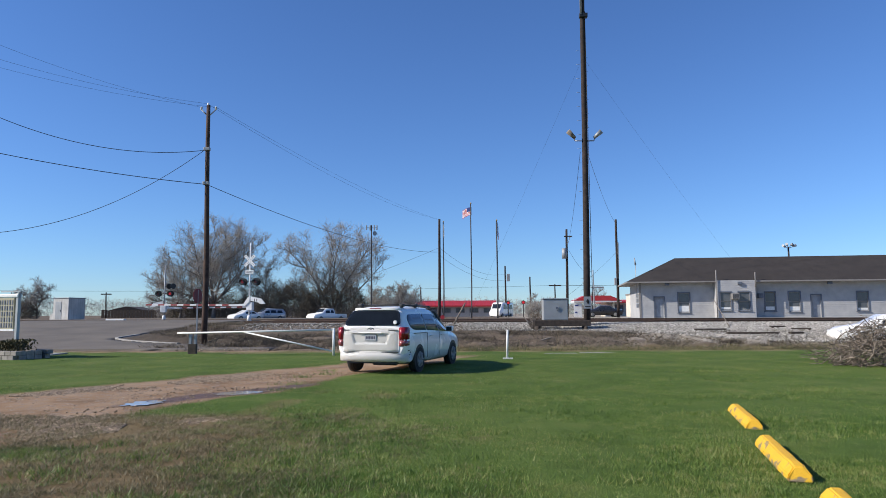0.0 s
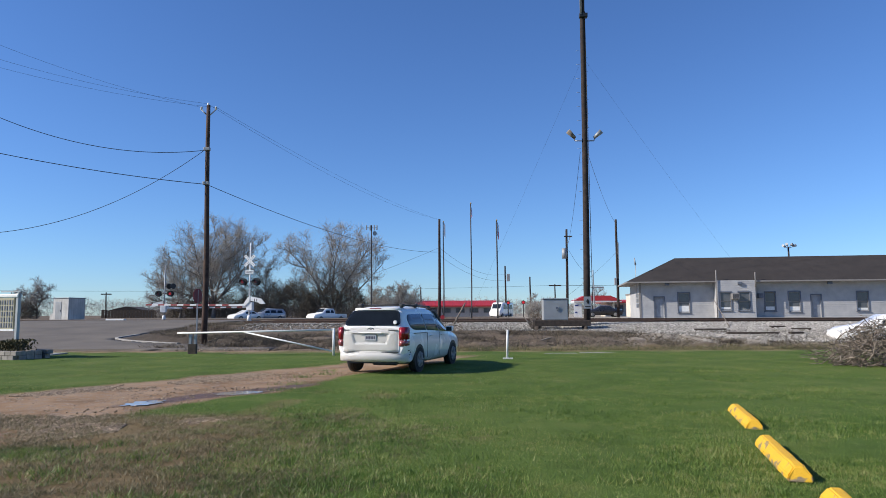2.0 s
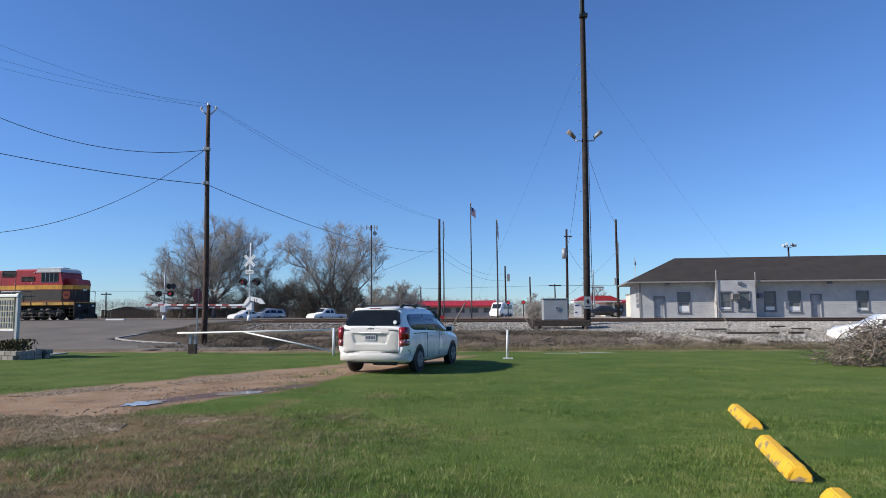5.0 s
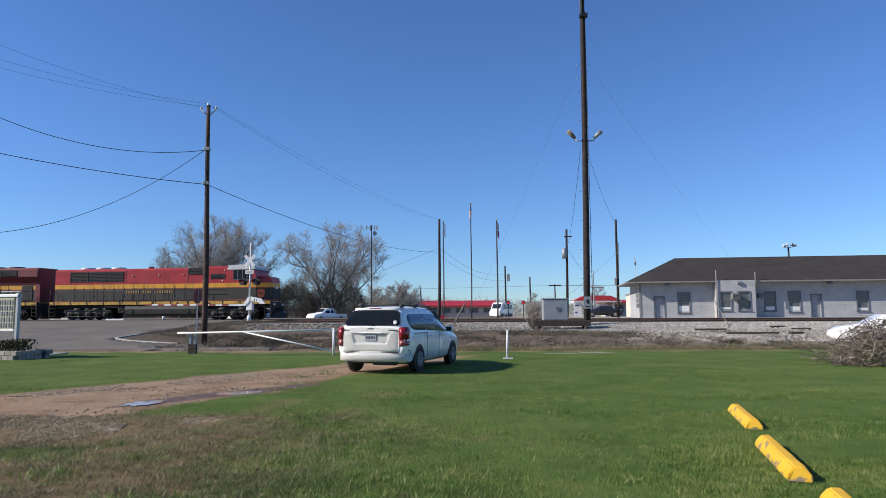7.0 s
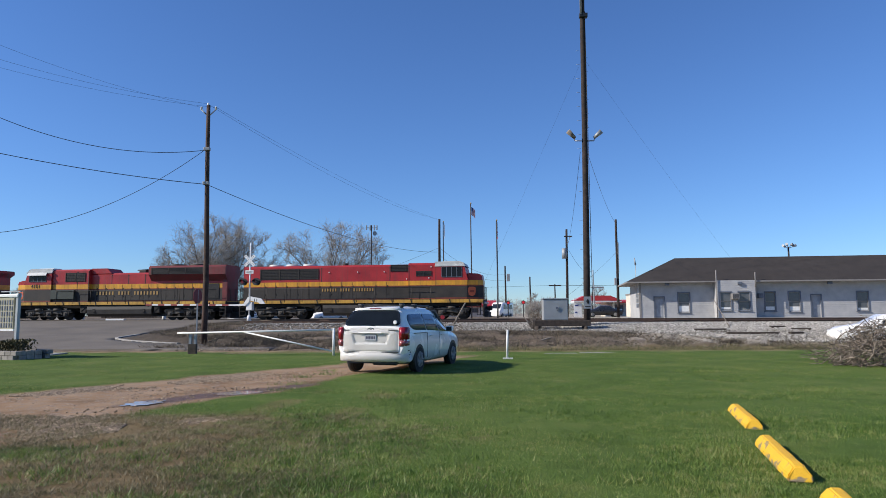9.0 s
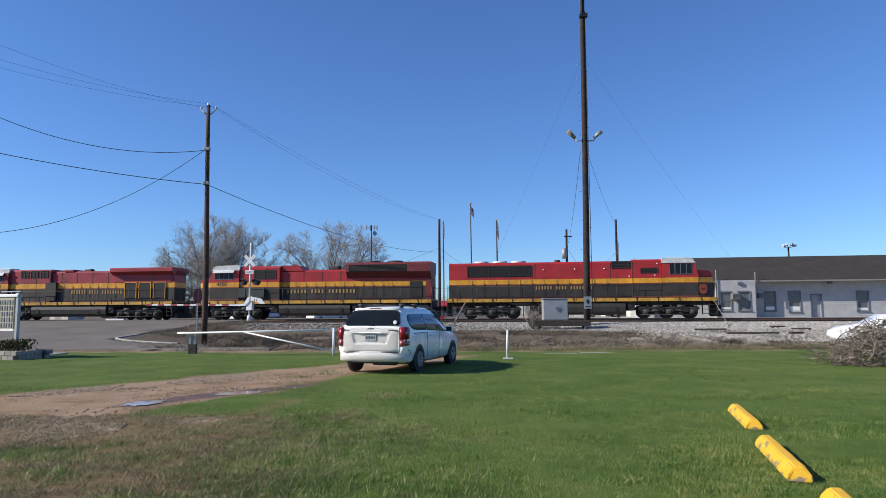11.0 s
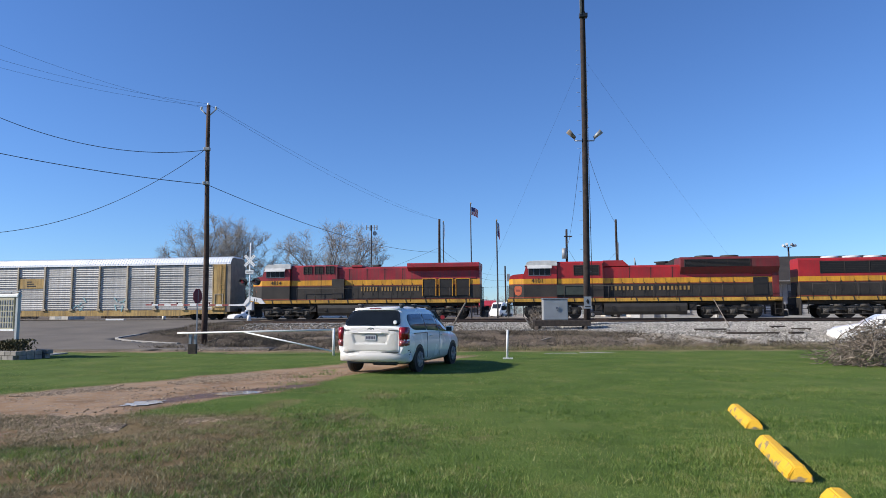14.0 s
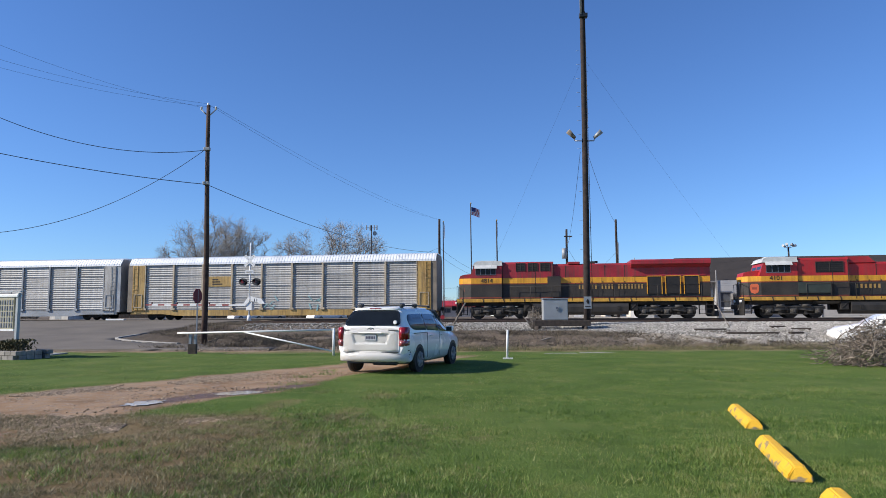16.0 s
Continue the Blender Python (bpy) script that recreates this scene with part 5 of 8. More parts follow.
    for sy in (-1, 1):
        # glazing follows the flank: a rounded quarter light and two door windows
        for xa, xb, ra, rb in ((0.47, 1.645, 0.34, 0.04), (1.67, 2.75, 0.04, 0.04), (2.775, 3.7, 0.04, 0.1)):
            bm = B()
            strip = []
            for i in range(25):
                e = (1 - math.cos(math.pi * i / 24)) / 2
                x = xa + (xb - xa) * e
                ka, kb = max(0.0, 1 - (x - xa) / ra), max(0.0, 1 - (xb - x) / rb)
                hh = 0.475 * max(0.12, (1 - ka ** 2.6) ** 0.4 * (1 - kb ** 2.6) ** 0.4)
                ring = []
                for f, o in ((0.5 - hh, 0.008), (0.5, 0.008), (0.5 + hh, 0.008), (0.5 + hh, -0.02), (0.5 - hh, -0.02)):
                    y, z = side(x, f)
                    ring.append(bm.verts.new((x, sy * (y + o), z)))
                strip.append(ring)
            for ga, gb in zip(strip, strip[1:]):
                for i in range(5):
                    bm.faces.new((ga[i], ga[(i + 1) % 5], gb[(i + 1) % 5], gb[i])).smooth = i < 2
            bm.faces.new(strip[0]), bm.faces.new(strip[-1][::-1])
            part("side_window", bm, "side_glass", r, "tinted side window")
        y0, z0 = side(1.66, 0.0)
        bm = B()
        for x in (1.66, 2.76):
            box(bm, x - 0.003, x + 0.003, sy * 0.985, sy * 0.994, 0.36, 1.03)
        box(bm, 0.6, 1.66, sy * 0.97, sy * 0.998, 1.035, 1.05)
        part("door_seam", bm, "black_plastic", r)
        for x in (1.85, 2.85):
            bar_part("door_handle", x, x + 0.2, min(sy * 0.98, sy * 1.02), max(sy * 0.98, sy * 1.02), 0.93, 0.965, "white_car", r, bev=0.008)
        bm = B()
        box(bm, 3.32, 3.5, min(sy * 0.98, sy * 1.2), max(sy * 0.98, sy * 1.2), 1.02, 1.19, 0.04)
        mi = part("wing_mirror", bm, "white_car", r)
        bar_part("mirror_glass", 3.315, 3.325, min(sy * 1.01, sy * 1.18), max(sy * 1.01, sy * 1.18), 1.04, 1.17, "car_glass", mi)
        # tail lamp wraps the corner
        for nm, za, zb, lens in (("tail_light", 0.885, 1.215, "red_lens"), ("reversing_light", 0.72, 0.88, "smoke_lens")):
            bm = B()
            prism(bm, [(-0.018, sy * 0.79), (-0.008, sy * 0.92), (0.07, sy * 0.98), (0.26, sy * 0.998), (0.26, sy * 0.9), (0.08, sy * 0.79)], za, zb, "z")
            bmesh.ops.bevel(bm, geom=bm.edges[:], offset=0.02, segments=3, affect="EDGES")
            part(nm, finish(bm, True), lens, r, "red tail light" if za > 0.8 else "pale lower lamp lens")
        bm = B()
        tube(bm, (0.62, sy * 0.6, 1.785), (2.9, sy * 0.6, 1.785), 0.018, 0.018, 8)
        for x in (0.66, 1.7, 2.86):
            box(bm, x - 0.07, x + 0.07, sy * 0.6 - 0.03, sy * 0.6 + 0.03, 1.72, 1.79, 0.01)
        part("roof_rail", bm, "black_plastic", r)
    for x in (0.7, 1.65):
        bm = B()
        tube(bm, (x, -0.6, 1.8), (x, 0.6, 1.8), 0.014, 0.014, 8)
        for y in (-0.6, 0.6):
            box(bm, x - 0.09, x + 0.09, y - 0.06, y + 0.06, 1.75, 1.835, 0.025)
        part("roof_bar", bm, "black_plastic", r)
    quad_panel("windscreen", [(4.06, 0.7, 1.15), (4.06, -0.7, 1.15), (3.14, -0.72, 1.655), (3.14, 0.72, 1.655)][::-1], "car_glass", r, 0.03)
    return r


VAN = pose(-1.90, 17.89, 0.0, 0, 0, 72)
minivan(VAN)


def parked_car(m, label, paint, style, category="car"):
    """Plainer vehicles that stand well off: sedan, wagon, pickup or box van."""
    r = thing("pickup_truck" if style == "pickup" else "motorhome" if style == "motorhome" else "parked_car", m, label, category, "parked vehicles")
    if style == "pickup":
        rows = ((0, 0.8, 0.92, 0.92, 0.95, 0.9, 1.0), (2.0, 0.85, 0.95, 0.93, 1.0, 0.9, 1.02), (2.05, 0.85, 0.95, 0.93, 1.05, 0.72, 1.72), (3.4, 0.85, 0.95, 0.93, 1.05, 0.72, 1.74), (4.1, 0.85, 0.95, 0.92, 1.05, 0.8, 1.15), (5.3, 0.8, 0.92, 0.88, 0.92, 0.75, 1.02), (5.5, 0.7, 0.85, 0.8, 0.7, 0.65, 0.8))
        win, L = ((2.2, 2.75), (2.82, 3.6)), 5.5
    elif style == "wagon":
        rows = ((0, 0.78, 0.9, 0.88, 0.98, 0.84, 1.05), (0.35, 0.85, 0.93, 0.9, 1.0, 0.72, 1.6), (2.6, 0.85, 0.93, 0.9, 1.0, 0.72, 1.68), (3.5, 0.85, 0.93, 0.9, 1.0, 0.74, 1.12), (4.5, 0.78, 0.88, 0.82, 0.85, 0.66, 0.95), (4.75, 0.6, 0.75, 0.7, 0.65, 0.55, 0.72))
        win, L = ((0.5, 1.3), (1.38, 2.2), (2.28, 3.0)), 4.75
    elif style == "motorhome":
        rows = ((0, 0.95, 1.0, 1.0, 1.2, 0.98, 2.35), (3.6, 0.95, 1.0, 1.0, 1.2, 0.98, 2.4), (4.0, 0.95, 1.0, 1.0, 1.2, 0.9, 2.2), (4.5, 0.9, 0.95, 0.95, 1.15, 0.85, 1.3), (5.1, 0.8, 0.9, 0.88, 0.9, 0.8, 1.0))
        win, L = ((0.4, 1.3), (1.6, 2.6), (2.9, 3.7)), 5.1
    else:
        rows = ((0, 0.75, 0.86, 0.84, 0.85, 0.75, 0.95), (0.9, 0.82, 0.9, 0.87, 0.93, 0.75, 1.02), (1.5, 0.82, 0.9, 0.87, 0.95, 0.62, 1.4), (2.6, 0.82, 0.9, 0.87, 0.95, 0.62, 1.43), (3.4, 0.82, 0.9, 0.87, 0.95, 0.72, 1.02), (4.4, 0.76, 0.86, 0.8, 0.8, 0.66, 0.86), (4.65, 0.6, 0.7, 0.66, 0.6, 0.5, 0.66))
        win, L = ((1.3, 2.0), (2.08, 2.9)), 4.65
    st = [(x, section(wl, wm, wb, zb, wr, zr, 0.24, 0.03)) for x, wl, wm, wb, zb, wr, zr in rows]
    part("body", finish(loft(B(), st)), paint, r)
    for wx in (0.19 * L, 0.8 * L):
        for sy in (-1, 1):
            wheel(r, wx, sy * (rows[1][2] + 0.02), 0.34, 0.22)
    for sy in (-1, 1):
        for xa, xb in win:
            pts = []
            for x, f in ((xa, 0.12), (xb, 0.12), (xb - 0.1, 0.85), (xa + 0.1, 0.85)):
                for (x0, pa), (x1, pb) in zip(st, st[1:]):
                    if x0 <= x <= x1:
                        k = (x - x0) / (x1 - x0)
                        lo = [pa[5][i] * (1 - k) + pb[5][i] * k for i in (0, 1)]
                        hi = [pa[6][i] * (1 - k) + pb[6][i] * k for i in (0, 1)]
                        pts.append((x, sy * (lo[0] + (hi[0] - lo[0]) * f + 0.012), lo[1] + (hi[1] - lo[1]) * f))
                        break
            quad_panel("side_window", pts if sy < 0 else pts[::-1], "car_glass", r, 0.03)
        bm = B()
        box(bm, L - 0.2, L - 0.02, sy * 0.55 - 0.12, sy * 0.55 + 0.12, 0.62, 0.74, 0.02)
        part("headlight", bm, "clear_lens", r)
        bm = B()
        box(bm, -0.03, 0.1, sy * 0.68 - 0.1, sy * 0.68 + 0.1, 0.7, 0.85, 0.02)
        part("tail_light", bm, "red_lens", r)
    # screens
    for (x0, pa), (x1, pb) in zip(st, st[1:]):
        if abs(pb[6][1] - pa[6][1]) > 0.3:
            f0, f1 = 0.12, 0.88
            q = []
            for f, sgn in ((f0, 1), (f0, -1), (f1, -1), (f1, 1)):
                x = x0 + (x1 - x0) * f
                z = pa[8][1] + (pb[8][1] - pa[8][1]) * f + 0.03
                y = (pa[8][0] + (pb[8][0] - pa[8][0]) * f) * sgn
                q.append((x, y, z))
            quad_panel("screen", q, "car_glass", r, 0.03)
    return r


parked_car(pose(-24.5, 90.9, 0.72, 0, 0, 235), "white sedan parked beyond the crossing", "white_car", "sedan")
parked_car(pose(-21.9, 93.6, 0.72, 0, 0, 215), "silver van-like estate car parked beyond the tracks", "silver_car", "wagon")
parked_car(pose(-13.9, 94.0, 0.62, 0, 0, 228), "white pickup truck parked beyond the tracks", "white_car", "pickup")
parked_car(pose(10.6, 112.0, 0.95, 0, 0, 240), "cream motorhome parked beyond the tracks", "white_car", "motorhome")
parked_car(pose(22.6, 86.5, land(22.6, 86.5), 0, 0, 176), "dark sedan parked beside the depot", "dark_car", "sedan")
parked_car(pose(22.75, 31.3, 0.0, 0, 0, 174), "white sedan parked behind the brush pile", "white_car", "sedan")


# ---- lawn things ----
def parking_stop(m, first=None):
    if first:
        return copy_thing(first, m)
    bm = B()
    L = 1.78
    prof = [(-0.108, 0.0), (-0.104, 0.06), (-0.048, 0.145), (0.048, 0.145), (0.104, 0.06), (0.108, 0.0)]
    rings = []
    for x, s in ((-L / 2, 1.0), (-L / 2 + 0.09, 1.0), (0, 1.0), (L / 2 - 0.09, 1.0), (L / 2, 1.0)):
        end = abs(x) > L / 2 - 0.01
        rings.append([bm.verts.new((x * (0.95 if end and z > 0.1 else 1.0), y * (0.8 if end and z > 0.1 else 1), z * (0.94 if end else 1))) for y, z in prof])
    for a, b in zip(rings, rings[1:]):
        for i in range(len(prof)):
            j = (i + 1) % len(prof)
            bm.faces.new((a[i], a[j], b[j], b[i]))
    bm.faces.new(rings[0]), bm.faces.new(rings[-1])
    bmesh.ops.bevel(bm, geom=bm.edges[:], offset=0.012, segments=2, affect="EDGES")
    bmesh.ops.subdivide_edges(bm, edges=[e for e in bm.edges if e.calc_length() > 0.3], cuts=6)
    for v in bm.verts:
        v.co += Vector((noise.noise(v.co * 9), noise.noise(v.co * 9 + Vector((5, 0, 0))), noise.noise(v.co * 9 + Vector((0, 5, 0))))) * 0.008
    ob = part("parking_stop", bm, "stop_paint")
    ob.matrix_basis = m
    return tagged(ob, "chipped yellow painted concrete parking stop lying on grass", "parking stop", "row of parking stops")


def chipped():
    """Yellow paint with chips and scrapes that bare the concrete, more of them low down where wheels rub."""
    m = mat("chipped yellow paint", (0.74, 0.41, 0.018), 0.6, 0, 0.1, 4, 0.35, 70)
    nt = m.node_tree
    n, l = nt.nodes, nt.links
    b = n["Principled BSDF"]
    src = b.inputs["Base Color"].links[0].from_socket
    tc = n.new("ShaderNodeTexCoord")
    t = n.new("ShaderNodeTexNoise")
    t.inputs["Scale"].default_value, t.inputs["Detail"].default_value = 5.5, 9
    l.new(tc.outputs["Object"], t.inputs[0])
    r = n.new("ShaderNodeValToRGB")
    r.color_ramp.elements[0].position, r.color_ramp.elements[1].position = 0.465, 0.51
    sp = n.new("ShaderNodeSeparateXYZ")
    l.new(tc.outputs["Object"], sp.inputs[0])
    ad = n.new("ShaderNodeMath")
    ad.operation = "MULTIPLY_ADD"
    ad.inputs[1].default_value = -1.3
    l.new(sp.outputs[2], ad.inputs[0]), l.new(t.outputs[0], ad.inputs[2])
    l.new(ad.outputs[0], r.inputs[0])
    mx = n.new("ShaderNodeMix")
    mx.data_type = "RGBA"
    l.new(r.outputs[0], mx.inputs[0]), l.new(src, mx.inputs[6])
    mx.inputs[7].default_value = (0.25, 0.19, 0.11, 1)
    l.new(mx.outputs[2], b.inputs["Base Color"])
    return m


M["stop_paint"] = chipped()
STOP = parking_stop(pose(3.5, 7.23, 0.0, 0, 0, 74.4))
parking_stop(pose(4.385, 10.1, -0.022, 0, 0, 74.9), STOP)
parking_stop(pose(2.93, 4.84, 0.0, 0, 0, 74.4), STOP)

# pipe gate across the drive, with its posts
GATE = thing("pipe_gate", pose(-4.17, 26.0, 0.0, 0, 0, 168.6), "white painted steel pipe gate standing shut across the drive", "gate")
part("hinge_post", tube(B(), (0, 0, -0.02), (0, 0, 1.04), 0.046, 0.046, 12), "rail_white", GATE)
part("top_rail", tube(B(), (0.02, 0, 0.97), (6.58, 0, 0.83), 0.036, 0.034, 10), "rail_white", GATE)
part("brace", tube(B(), (0.04, 0, 0.16), (3.7, 0, 0.88), 0.03, 0.03, 10), "rail_white", GATE)
GP = thing("gate_post", pose(-10.02, 27.35, land(-10, 27.35) - 0.02), "stubby grey steel latch post on the lawn", "post")
bm = box(B(), -0.16, 0.16, -0.09, 0.09, 0, 0.42, 0.01)
part("base_block", bm, "tie", GP)
bm = box(B(), -0.14, -0.04, -0.07, 0.07, 0.42, 0.8)
box(bm, 0.06, 0.14, -0.07, 0.07, 0.42, 0.8)
part("latch_fork", bm, "galv_dark", GP)
tube_post = thing("marker_post", pose(2.16, 23.5, 0.0), "white steel post on a flat foot", "post")
part("upright", tube(B(), (0.02, 0, 0), (0.05, 0, 1.0), 0.04, 0.036, 10), "rail_white", tube_post)
part("foot", box(B(), -0.12, 0.22, -0.05, 0.05, 0, 0.05, 0.01), "rail_white", tube_post)


def letter_sign(m):
    """Changeable-letter board on two posts in a brick planter with shrubs."""
    r = thing("letter_sign", m, "ribbed cream letter board in white frame over a brick planter", "sign")
    bm = B()
    for x in (-2.6, 0.0):
        box(bm, x - 0.06, x + 0.06, -0.06, 0.06, 0.0, 2.38, 0.01)
        part("post", bm, "cabinet", r)
        bm = B()
    bm.free()
    f = part("board", box(B(), -2.5, -0.14, -0.06, 0.06, 1.05, 2.22, 0.02), "sign_face", r)
    bm = B()
    box(bm, -2.6, 0.06, -0.09, 0.09, 2.23, 2.34, 0.02)
    box(bm, -2.6, -0.1, -0.08, 0.08, 1.0, 1.07)
    part("frame", bm, "rail_white", f)
    bm = B()
    for k in range(17):
        x = -2.42 + k * 0.135
        for row in range(5):
            box(bm, x, x + 0.06, -0.075, -0.06, 1.12 + row * 0.21, 1.28 + row * 0.21)
    tagged(part("letter_bars", bm, "trim_grey", f, "unreadable rows of letters"), kind="stuff")
    bm = B()
    box(bm, -0.9, 0.12, -0.04, 0.04, 2.42, 2.46)
    tube(bm, (-0.4, 0, 2.34), (-0.4, 0, 2.44), 0.02, 0.02, 6)
    part("sign_lamp", bm, "galv_dark", r)
    # planter: courses of brick
    for course in range(2):
        for k in range(13):
            x = -2.9 + k * 0.29 + (0.14 if course else 0)
            for y in (-0.62, 0.62):
                b = box(B(), x, x + 0.275, y - 0.1, y + 0.1, course * 0.16, course * 0.16 + 0.15, 0.008)
                part("brick", b, "brick", r)
        for y in (-0.4, -0.1, 0.2):
            b = box(B(), 0.72, 0.92, y - 0.14, y + 0.14, course * 0.16, course * 0.16 + 0.15, 0.008)
            part("brick", b, "brick", r)
    part("soil", box(B(), -2.8, 0.75, -0.55, 0.55, 0, 0.24), "tie", r)
    return r


letter_sign(pose(-15.55, 24.9, 0.0, 0, 0, -22))


def shrub(m, size, label):
    rng = random.Random(int(size * 100))
    v, f = [], []
    for _ in range(420):
        c = Vector((rng.gauss(0, 0.4), rng.gauss(0, 0.4), rng.random() ** 0.7)) * size
        q = Euler([rng.uniform(0, 6.3) for _ in range(3)]).to_matrix()
        b = len(v)
        for d in ((-0.04, 0, 0), (0, 0.022, 0), (0.05, 0, 0), (0, -0.022, 0)):
            p = c + q @ Vector(d) * 1.4
            v.append((p.x, p.y, max(0.0, p.z)))
        f.append((b, b + 1, b + 2, b + 3))
    me = bpy.data.meshes.new("leaves")
    me.from_pydata(v, [], f)
    me.materials.append(M["shrub"])
    r = thing("shrub", m, label, "shrub", "planter shrubs")
    lv = new("leaves", me)
    lv.parent = r
    tagged(lv, kind="stuff")
    bm = B()
    for k in range(9):
        a = k * 0.7
        tube(bm, (0, 0, -0.02), (0.35 * size * math.cos(a), 0.35 * size * math.sin(a), 0.85 * size), 0.012, 0.004, 5)
    part("stems", bm, "bark", r)


shrub(pose(-15.3, 24.8, 0.22), 0.48, "low green and rusty shrub in the planter")
shrub(pose(-15.75, 24.95, 0.22), 0.42, "low green and rusty shrub in the planter")
shrub(pose(-16.3, 25.2, 0.22), 0.4, "low green and rusty shrub in the planter")
SLAB = tagged(part("concrete_slab", box(B(), -16.5, -15.3, 26.5, 27.9, 0.0, 0.05, 0.01), "concrete"), "flat pale concrete slab in the grass", "slab")


for x, y, w, rz in ((4.6, 26.9, 1.3, 2), (6.15, 27.1, 1.5, -3)):
    ob = part("edging_slab", box(B(), -w / 2, w / 2, -0.13, 0.13, -0.03, 0.035, 0.01), "concrete")
    ob.matrix_basis = pose(x, y, -0.031, 0, 0, rz)
    tagged(ob, "flush strip of pale old concrete at the foot of the bank", "slab", "old concrete strips")


def brush_pile():
    """Heap of dead branches: hundreds of bent, forking sticks."""
    rng = random.Random(11)
    r = thing("brush_pile", pose(13.7, 20.3, 0.0), "heap of dead grey branches piled on the grass", "brush pile")

    def stick(bm, p, d, ln, rad, depth):
        seg = 3
        for k in range(seg):
            q = p + d * (ln / seg)
            q.z = max(0.03, q.z)
            tube(bm, p, q, rad * (1 - 0.22 * k), rad * (1 - 0.22 * (k + 1)), 5, caps=False)
            if depth and rng.random() < 0.42:
                e = (d + Vector((rng.gauss(0, 0.6), rng.gauss(0, 0.6), rng.gauss(0.1, 0.5)))).normalized()
                stick(bm, q, e, ln * rng.uniform(0.3, 0.6), rad * 0.5, depth - 1)
            p = q
            d = (d + Vector((rng.gauss(0, 0.22), rng.gauss(0, 0.22), rng.gauss(-0.03, 0.2)))).normalized()
    bm = B()
    for _ in range(1620):
        u = rng.uniform(-2.1, 3.2)
        top = 1.6 * smooth(-3.0, -0.2, u) + 0.05
        p = Vector((u, rng.gauss(0, 0.7), rng.uniform(0.02, 0.8) * top))
        a = rng.uniform(0, math.tau)
        d = Vector((math.cos(a) * 0.7, math.sin(a) * 0.7, rng.gauss(0.15, 0.42))).normalized()
        stick(bm, p - d * 0.3, d, rng.uniform(0.3, 0.8), rng.choice((rng.uniform(0.006, 0.014), rng.uniform(0.01, 0.03))), 2)
    tagged(part("dead_wood", bm, "brush_loose", r, recalc=False), kind="stuff")
    bm = B()
    for p, d, ln, rad in (((0.0, -0.5, 0.3), (0.55, 0.1, 0.95), 1.7, 0.03), ((0.4, -0.2, 0.4), (0.5, 0.2, 0.9), 1.6, 0.03), ((-1.4, -0.9, 0.05), (0.7, 0.3, 0.6), 1.5, 0.04), ((-0.6, -1.0, 0.1), (0.7, 0.1, 0.66), 1.5, 0.04), ((1.2, -0.5, 0.3), (0.1, 0.2, 0.9), 1.5, 0.03), ((0.7, -0.9, 0.1), (-0.35, 0.1, 0.8), 1.1, 0.035)):
        stick(bm, Vector(p), Vector(d).normalized(), ln, rad, 2)
    tagged(part("tall_branch", bm, "brush", r), kind="stuff")
    return r


M["brush_loose"] = island_mat("brush")
brush_pile()


# ---- poles and wires ----
def pole(name, x, y, z0, z1, r0, r1, lean, label, group="", material="pole_wood", category="utility pole"):
    root = thing(name, pose(x, y, z0), label, category, group)
    h = z1 - z0
    ts = [k / 8 for k in range(9)]
    pts = [Vector((lean * t * h + 0.03 * math.sin(5 * t), 0.02 * math.sin(7 * t), t * h - (0.3 if t == 0 else 0))) for t in ts]
    part("shaft", rod(B(), pts, [r0 + (r1 - r0) * t for t in ts], 12), material, root)
    return root


def cable(name, a, b, sag, r, label, category="wire"):
    a, b = Vector(a), Vector(b)
    n = 22
    pts = [a.lerp(b, k / n) - Vector((0, 0, 4 * sag * (k / n) * (1 - k / n))) for k in range(n + 1)]
    return tagged(part(name, rod(B(), pts, [r] * (n + 1), 5), "wire"), label, category, "overhead wires")


PL = pole("utility_pole", -11.77, 33.6, land(-11.77, 33.6), 12.15, 0.15, 0.095, -0.007, "tall red-brown wooden utility pole beside the street", "utility poles", "pole_brown")
ZL = land(-11.77, 33.6)
for dx in (-0.36, 0.38):
    bm = tube(B(), (-0.1, 0, 11.58 - ZL), (-0.1 + dx, -0.02, 11.92 - ZL), 0.035, 0.03, 8)
    br = part("bracket", bm, "galv_dark", PL)
    bm = B()
    for k in range(3):
        tube(bm, (-0.1 + dx, 0, 11.92 + k * 0.055 - ZL), (-0.1 + dx, 0, 11.96 + k * 0.055 - ZL), 0.06, 0.045, 10)
    part("insulator", bm, "rail_white", br)
bm = tube(B(), (-0.12, 0, 12.08 - ZL), (-0.12, 0, 12.27 - ZL), 0.06, 0.05, 10)
part("top_insulator", bm, "rail_white", PL)
bm = B()
for z in (9.87, 8.12):
    box(bm, -0.24, 0.06, -0.2, 0.02, z - 0.08 - ZL, z + 0.08 - ZL, 0.02)
part("cable_clamp", bm, "galv_dark", PL)
for (a, sag) in (((-21.0, 30, 14.2), 0.25), ((-21.0, 30, 13.45), 0.25), ((-21.0, 30, 13.05), 0.25)):
    top = {14.2: (-12.22, 33.6, 12.04), 13.45: (-11.86, 33.6, 12.23), 13.05: (-11.48, 33.6, 12.04)}[a[2]]
    cable("overhead_wire", a, top, sag, 0.005, "thin bare overhead wire")
